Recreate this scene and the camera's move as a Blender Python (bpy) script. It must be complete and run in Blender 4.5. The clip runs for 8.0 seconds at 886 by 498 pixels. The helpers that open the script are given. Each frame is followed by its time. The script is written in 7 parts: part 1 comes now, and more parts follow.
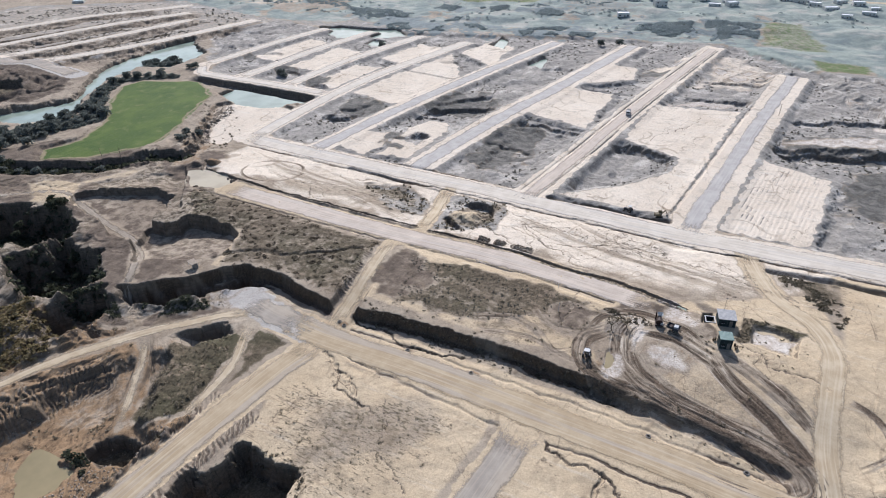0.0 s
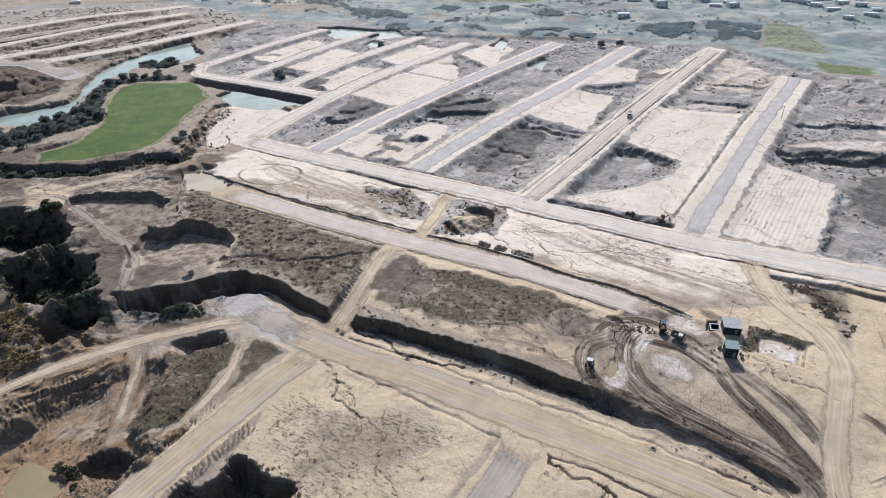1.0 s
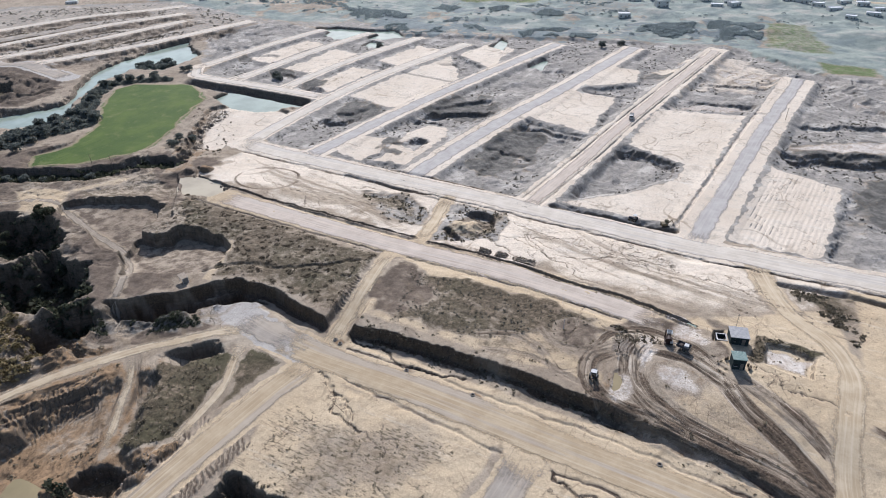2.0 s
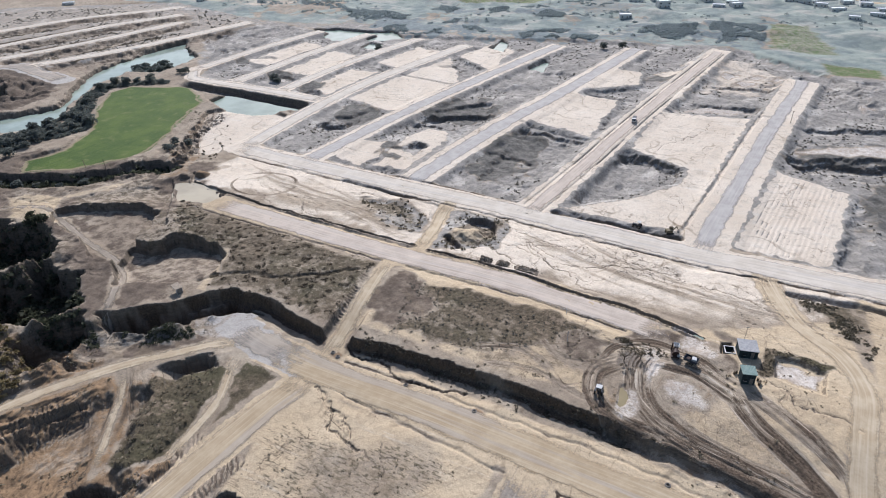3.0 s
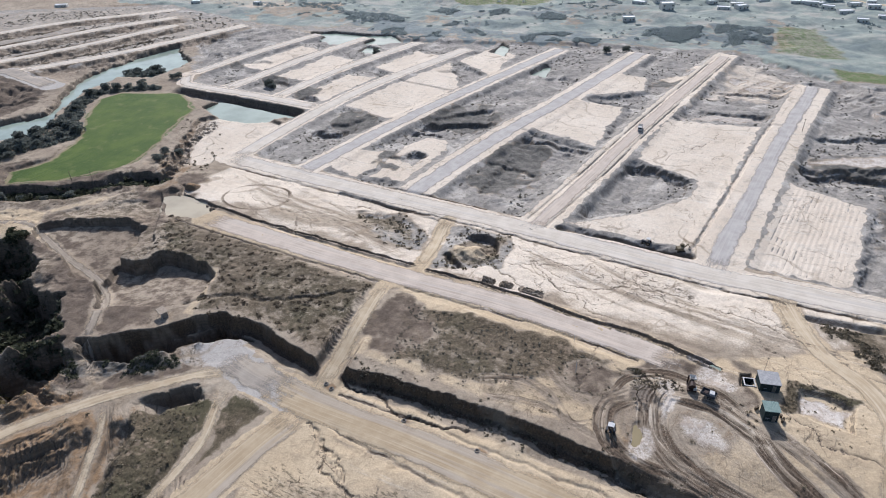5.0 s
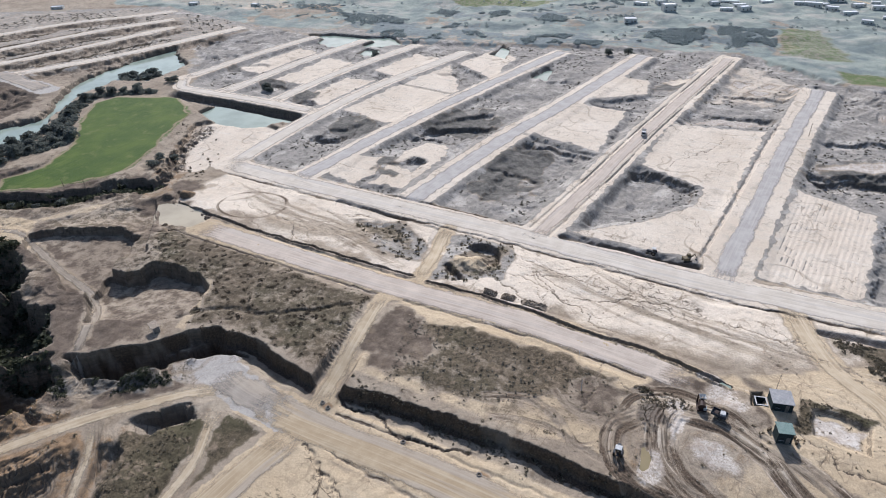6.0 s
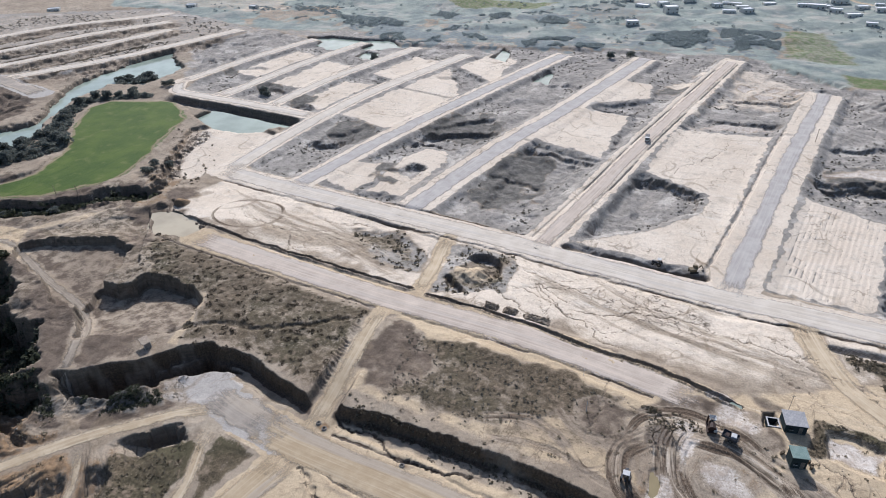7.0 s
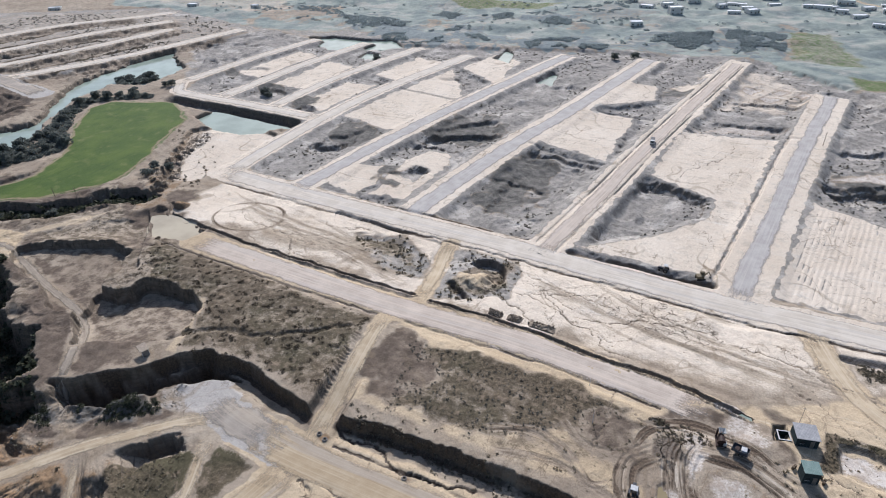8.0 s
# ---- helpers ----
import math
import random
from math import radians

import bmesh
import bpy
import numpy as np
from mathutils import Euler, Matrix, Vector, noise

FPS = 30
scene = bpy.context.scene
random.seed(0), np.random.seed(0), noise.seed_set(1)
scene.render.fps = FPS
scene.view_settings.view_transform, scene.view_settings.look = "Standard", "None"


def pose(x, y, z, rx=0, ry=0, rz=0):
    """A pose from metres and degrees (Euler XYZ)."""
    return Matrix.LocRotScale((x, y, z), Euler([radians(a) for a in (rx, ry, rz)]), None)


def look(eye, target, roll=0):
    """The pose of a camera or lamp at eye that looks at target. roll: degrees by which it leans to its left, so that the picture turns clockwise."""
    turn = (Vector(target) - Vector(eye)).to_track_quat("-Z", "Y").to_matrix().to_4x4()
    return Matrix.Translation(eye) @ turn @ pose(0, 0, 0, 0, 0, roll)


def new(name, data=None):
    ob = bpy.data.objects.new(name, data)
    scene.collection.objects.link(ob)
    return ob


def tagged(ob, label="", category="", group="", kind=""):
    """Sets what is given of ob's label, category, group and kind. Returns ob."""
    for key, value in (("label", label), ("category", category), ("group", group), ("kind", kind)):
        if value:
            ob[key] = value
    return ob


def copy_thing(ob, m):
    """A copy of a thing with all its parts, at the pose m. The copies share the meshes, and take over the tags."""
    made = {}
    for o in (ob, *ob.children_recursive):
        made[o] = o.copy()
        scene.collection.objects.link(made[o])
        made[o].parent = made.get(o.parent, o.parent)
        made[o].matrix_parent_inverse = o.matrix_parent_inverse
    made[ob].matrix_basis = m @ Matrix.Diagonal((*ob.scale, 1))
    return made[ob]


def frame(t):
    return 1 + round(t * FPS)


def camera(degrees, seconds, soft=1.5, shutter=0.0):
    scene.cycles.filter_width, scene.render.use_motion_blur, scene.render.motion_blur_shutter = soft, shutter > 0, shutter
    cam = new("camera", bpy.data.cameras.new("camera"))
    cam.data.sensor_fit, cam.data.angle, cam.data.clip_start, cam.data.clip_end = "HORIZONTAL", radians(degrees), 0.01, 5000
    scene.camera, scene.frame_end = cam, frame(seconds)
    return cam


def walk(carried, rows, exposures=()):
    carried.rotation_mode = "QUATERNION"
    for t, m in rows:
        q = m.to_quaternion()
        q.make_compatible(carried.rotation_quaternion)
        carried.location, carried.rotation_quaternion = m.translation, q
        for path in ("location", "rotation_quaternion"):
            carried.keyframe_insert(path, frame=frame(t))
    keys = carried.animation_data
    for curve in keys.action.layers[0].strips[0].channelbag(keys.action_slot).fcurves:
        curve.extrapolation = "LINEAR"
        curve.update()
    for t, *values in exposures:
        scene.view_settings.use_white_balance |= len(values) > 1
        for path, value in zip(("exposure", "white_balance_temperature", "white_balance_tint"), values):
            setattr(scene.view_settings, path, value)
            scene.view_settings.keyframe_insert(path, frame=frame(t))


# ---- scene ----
cam = camera(72.0, 8.0, 1.0)
PATH = [
    (0, (0.012, -0.052, 120.025), (-57.89, 106.39, 42.08), -2.1),
    (0.5, (-0.892, 1.488, 120.013), (-58.61, 107.93, 42.07), -2.1),
    (1, (-1.956, 3.242, 119.977), (-59.62, 109.68, 42.04), -2.1),
    (1.5, (-3.113, 5.254, 119.945), (-60.65, 111.69, 41.89), -2.1),
    (3, (-7.045, 12.346, 119.92), (-64.47, 118.79, 41.68), -2.2),
    (3.5, (-8.47, 14.972, 119.92), (-65.77, 121.47, 41.62), -2.2),
    (4, (-9.949, 17.699, 119.892), (-67.19, 124.2, 41.71), -2.2),
    (4.5, (-11.44, 20.442, 119.868), (-68.68, 126.88, 41.63), -2.2),
    (6, (-16.012, 29.028, 119.855), (-73.25, 135.53, 41.55), -2.3),
    (6.5, (-17.582, 31.98, 119.91), (-74.82, 138.48, 41.67), -2.3),
    (7, (-19.068, 34.742, 119.988), (-76.25, 141.3, 41.75), -2.3),
    (7.5, (-20.294, 36.638, 120.026), (-77.53, 143.08, 41.79), -2.3),
    (8, (-21.259, 37.775, 120.054), (-78.68, 144.09, 41.69), -2.2),
]
walk(cam, [(t, look(eye, target, roll)) for t, eye, target, roll in PATH], [(0, 0.28, 6120, 13), (3, 0.24, 6120, 13), (8, 0.17, 6120, 13)])

# ---- daylight: clear winter sun ahead of the flight, open sky all round ----
SUN_AZ, SUN_EL = -27.0, 35.0
sky_world = bpy.data.worlds.new("sky")
scene.world = sky_world
sky_world.use_nodes = True
wn = sky_world.node_tree.nodes
sky_tex = wn.new("ShaderNodeTexSky")
sky_tex.sky_type, sky_tex.sun_disc = "NISHITA", False
sky_tex.sun_elevation, sky_tex.sun_rotation = radians(SUN_EL), radians(SUN_AZ)
sky_tex.air_density, sky_tex.dust_density = 1.0, 1.5
sky_world.node_tree.links.new(sky_tex.outputs["Color"], wn["Background"].inputs["Color"])
wn["Background"].inputs["Strength"].default_value = 0.112
sun_way = Vector((math.sin(radians(SUN_AZ)) * math.cos(radians(SUN_EL)), math.cos(radians(SUN_AZ)) * math.cos(radians(SUN_EL)), math.sin(radians(SUN_EL))))
sun_lamp = bpy.data.lights.new("sun", "SUN")
sun_lamp.energy, sun_lamp.angle, sun_lamp.color = 4.5, radians(0.6), (1.0, 0.96, 0.925)
new("sun", sun_lamp).matrix_world = look(sun_way * 300, (0, 0, 0))


# ---- materials ----
def mat_nodes(name, rough=0.9):
    m = bpy.data.materials.new(name)
    m.use_nodes = True
    nt = m.node_tree
    b = nt.nodes["Principled BSDF"]
    b.inputs["Roughness"].default_value = rough
    b.inputs["Specular IOR Level"].default_value = 0.2
    return m, nt, b


def nd(nt, kind, **props):
    n = nt.nodes.new(kind)
    for k, v in props.items():
        n.inputs[k].default_value = v
    return n


def world_pos(nt):
    return nd(nt, "ShaderNodeNewGeometry").outputs["Position"]


def noise_of(nt, pos, scale, detail=5.0, rough=0.6, stretch=None, turn=0.0):
    if stretch:
        mp = nd(nt, "ShaderNodeMapping")
        mp.inputs["Scale"].default_value = stretch
        mp.inputs["Rotation"].default_value = (0, 0, radians(turn))
        nt.links.new(pos, mp.inputs["Vector"])
        pos = mp.outputs["Vector"]
    n = nd(nt, "ShaderNodeTexNoise", Scale=scale, Detail=detail, Roughness=rough)
    nt.links.new(pos, n.inputs["Vector"])
    return n.outputs["Fac"]


def remap(nt, v, a, b, c=0.0, d=1.0):
    n = nd(nt, "ShaderNodeMapRange")
    n.interpolation_type = "SMOOTHSTEP"
    nt.links.new(v, n.inputs[0])
    for i, q in enumerate((a, b, c, d)):
        n.inputs[i + 1].default_value = q
    return n.outputs[0]


def calc(nt, op, a, b):
    n = nd(nt, "ShaderNodeMath")
    n.operation = op
    for i, q in enumerate((a, b)):
        if isinstance(q, (int, float)):
            n.inputs[i].default_value = q
        else:
            nt.links.new(q, n.inputs[i])
    return n.outputs[0]


def mixed(nt, fac, a, b, blend="MIX"):
    n = nd(nt, "ShaderNodeMix")
    n.data_type, n.blend_type = "RGBA", blend
    for i, q in ((0, fac), (6, a), (7, b)):
        if isinstance(q, (int, float)):
            n.inputs[i].default_value = q
        elif isinstance(q, tuple):
            n.inputs[i].default_value = (*q, 1.0)
        else:
            nt.links.new(q, n.inputs[i])
    return n.outputs[2]


def bumped(nt, b, h, strength, distance):
    n = nd(nt, "ShaderNodeBump", Strength=strength, Distance=distance)
    nt.links.new(h, n.inputs["Height"])
    nt.links.new(n.outputs["Normal"], b.inputs["Normal"])


def attr(nt, name):
    n = nd(nt, "ShaderNodeAttribute")
    n.attribute_name = name
    return n.outputs["Fac"]


def band(nt, v, centre, half):
    """1 where v is within half of centre: thin winding lines out of a broad noise."""
    return remap(nt, calc(nt, "ABSOLUTE", calc(nt, "SUBTRACT", v, centre), 0.0), half, half * 0.3)


def ground_material():
    m, nt, b = mat_nodes("earth", 0.95)
    p = world_pos(nt)
    broad, mid, fine = noise_of(nt, p, 0.035, 4), noise_of(nt, p, 0.28, 6, 0.65), noise_of(nt, p, 1.9, 5, 0.7)
    col = mixed(nt, remap(nt, broad, 0.35, 0.65), (0.27, 0.22, 0.165), (0.36, 0.305, 0.235))
    col = mixed(nt, remap(nt, mid, 0.42, 0.68), col, (0.21, 0.168, 0.125))
    ragged = calc(nt, "ADD", calc(nt, "MULTIPLY", calc(nt, "SUBTRACT", mid, 0.5), 0.9), calc(nt, "MULTIPLY", calc(nt, "SUBTRACT", fine, 0.5), 0.7))

    def soft(name, k=1.0):
        return remap(nt, calc(nt, "ADD", attr(nt, name), calc(nt, "MULTIPLY", ragged, k)), 0.32, 0.68)

    drab = mixed(nt, remap(nt, mid, 0.35, 0.7), (0.156, 0.122, 0.094), (0.082, 0.063, 0.048))
    col = mixed(nt, soft("drab", 1.0), col, drab)
    red = mixed(nt, mid, (0.325, 0.222, 0.130), (0.170, 0.110, 0.064))
    col = mixed(nt, soft("red"), col, red)
    gullies = calc(nt, "ADD", band(nt, noise_of(nt, p, 0.2, 7, 0.66), 0.5, 0.016), band(nt, noise_of(nt, p, 0.34, 6, 0.62, (1, 0.5, 1), 35), 0.47, 0.014))
    col = mixed(nt, calc(nt, "MULTIPLY", calc(nt, "MULTIPLY", gullies, attr(nt, "red")), 0.75), col, (0.075, 0.050, 0.032))
    pale = mixed(nt, remap(nt, broad, 0.3, 0.7), (0.555, 0.476, 0.380), (0.635, 0.560, 0.462))
    pale = mixed(nt, remap(nt, mid, 0.5, 0.75), pale, (0.46, 0.41, 0.34))
    sand = mixed(nt, remap(nt, broad, 0.3, 0.7), (0.425, 0.334, 0.222), (0.502, 0.408, 0.284))
    sand = mixed(nt, remap(nt, mid, 0.5, 0.75), sand, (0.355, 0.280, 0.190))
    stain = remap(nt, noise_of(nt, p, 0.11, 6, 0.7), 0.54, 0.70)
    sand = mixed(nt, calc(nt, "MULTIPLY", stain, 0.4), sand, (0.27, 0.218, 0.155))
    scrape = remap(nt, noise_of(nt, p, 1.0, 5, 0.65, (0.05, 0.5, 1), -3), 0.56, 0.72)
    sand = mixed(nt, calc(nt, "MULTIPLY", scrape, 0.5), sand, (0.52, 0.46, 0.37))
    pale = mixed(nt, calc(nt, "MULTIPLY", stain, 0.55), pale, (0.34, 0.295, 0.24))
    pale = mixed(nt, calc(nt, "MULTIPLY", scrape, 0.4), pale, (0.62, 0.60, 0.55))
    col = mixed(nt, soft("sand", 0.4), col, sand)
    col = mixed(nt, soft("pale", 0.4), col, pale)
    grey = mixed(nt, mid, (0.33, 0.31, 0.285), (0.42, 0.395, 0.36))
    col = mixed(nt, soft("grey", 0.6), col, grey)
    # faint winding wheel marks and rills
    marks = calc(nt, "ADD", band(nt, noise_of(nt, p, 0.022, 2, 0.5), 0.5, 0.008), band(nt, noise_of(nt, p, 0.045, 3, 0.5, (1, 0.55, 1), 20), 0.47, 0.007))
    marks = calc(nt, "MULTIPLY", marks, remap(nt, noise_of(nt, p, 0.06, 2), 0.42, 0.6))
    col = mixed(nt, calc(nt, "MULTIPLY", marks, 0.42), col, (0.20, 0.155, 0.105))
    nicks = calc(nt, "ADD", band(nt, noise_of(nt, p, 0.16, 4, 0.5, (0.25, 1, 1), 24), 0.5, 0.009), band(nt, noise_of(nt, p, 0.12, 4, 0.5, (1, 0.3, 1), -12), 0.52, 0.008))
    nicks = calc(nt, "MULTIPLY", nicks, remap(nt, noise_of(nt, p, 0.05, 4), 0.47, 0.62))
    col = mixed(nt, calc(nt, "MULTIPLY", nicks, 0.5), col, (0.15, 0.115, 0.08))
    cells = nd(nt, "ShaderNodeTexVoronoi", Scale=0.2)
    cells.feature = "DISTANCE_TO_EDGE"
    bent = nd(nt, "ShaderNodeVectorMath")
    bent.operation = "MULTIPLY_ADD"
    warp = nd(nt, "ShaderNodeTexNoise", Scale=0.2, Detail=5.0)
    nt.links.new(p, warp.inputs["Vector"])
    nt.links.new(warp.outputs["Color"], bent.inputs[0])
    bent.inputs[1].default_value = (9, 9, 9)
    nt.links.new(p, bent.inputs[2])
    nt.links.new(bent.outputs["Vector"], cells.inputs["Vector"])
    where = remap(nt, calc(nt, "ADD", attr(nt, "crack"), calc(nt, "MULTIPLY", calc(nt, "SUBTRACT", mid, 0.5), 1.4)), 0.4, 0.7)
    cracks = calc(nt, "MULTIPLY", remap(nt, cells.outputs["Distance"], 0.05, 0.012), where)
    col = mixed(nt, calc(nt, "MULTIPLY", cracks, 0.85), col, (0.085, 0.066, 0.048))
    rills = band(nt, noise_of(nt, p, 0.085, 7, 0.62), 0.5, 0.006)
    rills = calc(nt, "MULTIPLY", rills, remap(nt, noise_of(nt, p, 0.03, 3), 0.54, 0.62))
    col = mixed(nt, calc(nt, "MULTIPLY", rills, 0.6), col, (0.115, 0.09, 0.065))
    tufts = calc(nt, "MULTIPLY", remap(nt, noise_of(nt, p, 0.95, 3, 0.6), 0.62, 0.69), remap(nt, noise_of(nt, p, 0.045, 4), 0.52, 0.66))
    col = mixed(nt, calc(nt, "MULTIPLY", tufts, 0.8), col, (0.105, 0.09, 0.065))
    weeds = mixed(nt, remap(nt, fine, 0.35, 0.7), (0.056, 0.044, 0.029), (0.145, 0.114, 0.077))
    weeds = mixed(nt, remap(nt, broad, 0.42, 0.7), weeds, (0.066, 0.060, 0.034))
    weeds = mixed(nt, remap(nt, mid, 0.54, 0.70), weeds, (0.205, 0.160, 0.115))
    heath = mixed(nt, remap(nt, mid, 0.38, 0.66), (0.315, 0.292, 0.262), (0.215, 0.202, 0.180))
    heath = mixed(nt, remap(nt, noise_of(nt, p, 0.075, 5, 0.65), 0.52, 0.64), heath, (0.44, 0.41, 0.365))
    heath = mixed(nt, calc(nt, "MULTIPLY", remap(nt, fine, 0.55, 0.66), 0.7), heath, (0.11, 0.105, 0.088))
    clumps = remap(nt, noise_of(nt, p, 0.55, 4, 0.65), 0.55, 0.62)
    heath = mixed(nt, calc(nt, "MULTIPLY", clumps, 0.55), heath, (0.12, 0.112, 0.092))
    col = mixed(nt, soft("heath", 1.0), col, heath)
    # dark tone for scrub, and for shade painted into hollows and banks
    gorse = mixed(nt, remap(nt, mid, 0.38, 0.62), (0.080, 0.078, 0.070), (0.160, 0.150, 0.134))
    col = mixed(nt, soft("gorse", 1.1), col, gorse)
    col = mixed(nt, soft("scrub", 1.3), col, weeds)
    # mud; the same tone paints shade into cuts and runnels
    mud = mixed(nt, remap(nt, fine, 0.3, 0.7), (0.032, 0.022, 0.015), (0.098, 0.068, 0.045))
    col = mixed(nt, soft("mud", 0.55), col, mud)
    churn = mixed(nt, remap(nt, fine, 0.3, 0.7), (0.046, 0.033, 0.024), (0.150, 0.112, 0.080))
    lane = nd(nt, "ShaderNodeCombineXYZ")
    nt.links.new(attr(nt, "lane_d"), lane.inputs[0])
    nt.links.new(attr(nt, "lane_s"), lane.inputs[1])
    wheel = noise_of(nt, lane.outputs[0], 1.0, 5, 0.66, (0.72, 0.03, 1))
    rutted = calc(nt, "ADD", attr(nt, "rut"), calc(nt, "ADD", calc(nt, "MULTIPLY", calc(nt, "SUBTRACT", wheel, 0.5), 3.6), calc(nt, "MULTIPLY", ragged, 0.35)))
    rutted = calc(nt, "MULTIPLY", remap(nt, rutted, 0.5, 1.0), remap(nt, attr(nt, "rut"), 0.02, 0.2))
    crest = calc(nt, "MULTIPLY", remap(nt, wheel, 0.44, 0.34), remap(nt, attr(nt, "rut"), 0.25, 0.6))
    col = mixed(nt, calc(nt, "MULTIPLY", crest, 0.7), col, (0.54, 0.475, 0.39))
    col = mixed(nt, rutted, col, churn)
    # salt crust; the same tone paints wet gleams in the yard
    salt = mixed(nt, remap(nt, mid, 0.35, 0.65), (0.60, 0.56, 0.51), (0.36, 0.305, 0.25))
    col = mixed(nt, soft("salt", 1.3), col, salt)
    # far grass and wood floor: pale bluish haze is mixed into these tones
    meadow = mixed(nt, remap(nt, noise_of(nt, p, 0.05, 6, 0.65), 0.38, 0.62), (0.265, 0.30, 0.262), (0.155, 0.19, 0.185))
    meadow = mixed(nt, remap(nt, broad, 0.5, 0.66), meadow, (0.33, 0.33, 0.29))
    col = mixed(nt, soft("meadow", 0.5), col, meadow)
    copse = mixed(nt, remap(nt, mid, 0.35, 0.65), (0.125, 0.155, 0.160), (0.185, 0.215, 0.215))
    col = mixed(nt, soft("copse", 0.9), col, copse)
    green = mixed(nt, mid, (0.07, 0.115, 0.035), (0.12, 0.16, 0.06))
    col = mixed(nt, soft("grass", 0.8), col, green)
    # cut faces show thin beds of soil, their colours darkened to paint in shade
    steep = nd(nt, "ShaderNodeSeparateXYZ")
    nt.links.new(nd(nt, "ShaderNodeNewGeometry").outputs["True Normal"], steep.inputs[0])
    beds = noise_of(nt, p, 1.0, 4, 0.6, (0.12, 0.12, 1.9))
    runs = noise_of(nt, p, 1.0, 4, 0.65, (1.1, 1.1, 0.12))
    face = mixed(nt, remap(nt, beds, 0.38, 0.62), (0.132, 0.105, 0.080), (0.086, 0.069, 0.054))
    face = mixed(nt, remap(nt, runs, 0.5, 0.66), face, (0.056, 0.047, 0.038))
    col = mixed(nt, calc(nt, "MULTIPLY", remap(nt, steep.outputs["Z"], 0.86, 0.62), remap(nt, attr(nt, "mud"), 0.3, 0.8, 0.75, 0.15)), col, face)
    tuft_mask = calc(nt, "ADD", noise_of(nt, p, 1.0, 4, 0.6, (0.55, 1.7, 1), 38), calc(nt, "MULTIPLY", calc(nt, "SUBTRACT", attr(nt, "tuft"), 1.0), 0.34))
    tuft_mask = calc(nt, "MULTIPLY", remap(nt, tuft_mask, 0.50, 0.58), attr(nt, "tuft"))
    col = mixed(nt, calc(nt, "MULTIPLY", tuft_mask, 0.85), col, mixed(nt, fine, (0.10, 0.085, 0.055), (0.17, 0.14, 0.095)))
    grit = noise_of(nt, p, 4.5, 4, 0.75)
    col = mixed(nt, 0.28, col, mixed(nt, remap(nt, fine, 0.3, 0.7), (0.30, 0.30, 0.30), (0.70, 0.70, 0.70)), "OVERLAY")
    col = mixed(nt, 0.3, col, mixed(nt, remap(nt, grit, 0.3, 0.7), (0.30, 0.30, 0.30), (0.70, 0.70, 0.70)), "OVERLAY")
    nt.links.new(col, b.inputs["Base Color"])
    nt.links.new(remap(nt, soft("mud", 0.55), 0, 1, 0.95, 0.5), b.inputs["Roughness"])
    bumped(nt, b, calc(nt, "ADD", calc(nt, "MULTIPLY", fine, 0.45), mid), 0.8, 0.4)
    return m


def road_material(name, dark, light, streak, wheel=0.5, grey=None):
    m, nt, b = mat_nodes(name, 0.93)
    p = world_pos(nt)
    lane = nd(nt, "ShaderNodeUVMap")
    lane.uv_map = "lane"
    uv = lane.outputs["UV"]
    along = noise_of(nt, uv, 1.0, 5, 0.6, (1.6, 0.03, 1))
    mid, fine = noise_of(nt, p, 0.2, 5), noise_of(nt, p, 2.2, 5, 0.7)
    col = mixed(nt, remap(nt, mid, 0.35, 0.68), dark, light)
    col = mixed(nt, calc(nt, "MULTIPLY", remap(nt, along, 0.46, 0.66), wheel), col, streak)
    if grey:
        strip = remap(nt, noise_of(nt, uv, 1.0, 3, 0.5, (0.28, 0.014, 1), 0), 0.50, 0.58)
        col = mixed(nt, calc(nt, "MULTIPLY", strip, 0.5), col, grey)
    col = mixed(nt, calc(nt, "MULTIPLY", remap(nt, along, 0.45, 0.3), wheel * 0.7), col, tuple(q * 0.62 for q in dark))
    col = mixed(nt, 0.45, col, mixed(nt, fine, (0.36, 0.36, 0.36), (0.68, 0.68, 0.68)), "OVERLAY")
    nt.links.new(col, b.inputs["Base Color"])
    bumped(nt, b, calc(nt, "ADD", along, calc(nt, "MULTIPLY", fine, 0.4)), 0.6, 0.12)
    # the surface thins out raggedly at its edges and ends, where bare earth shows through
    rag = calc(nt, "ADD", calc(nt, "MULTIPLY", calc(nt, "SUBTRACT", noise_of(nt, p, 0.3, 5, 0.6), 0.5), 2.2), calc(nt, "MULTIPLY", calc(nt, "SUBTRACT", fine, 0.5), 1.6))
    rag = calc(nt, "ADD", rag, calc(nt, "MULTIPLY", calc(nt, "SUBTRACT", along, 0.5), 1.3))
    nt.links.new(remap(nt, calc(nt, "ADD", attr(nt, "margin"), rag), 0.35, 1.75), b.inputs["Alpha"])
    return m


def water_material(name, col, rough=0.06):
    m, nt, b = mat_nodes(name, rough)
    p = world_pos(nt)
    nt.links.new(mixed(nt, remap(nt, noise_of(nt, p, 0.06, 4), 0.35, 0.7), col, tuple(q * 0.75 for q in col)), b.inputs["Base Color"])
    b.inputs["Specular IOR Level"].default_value = 0.5
    b.inputs["IOR"].default_value = 1.33
    bumped(nt, b, noise_of(nt, p, 1.2, 3), 0.08, 0.1)
    return m


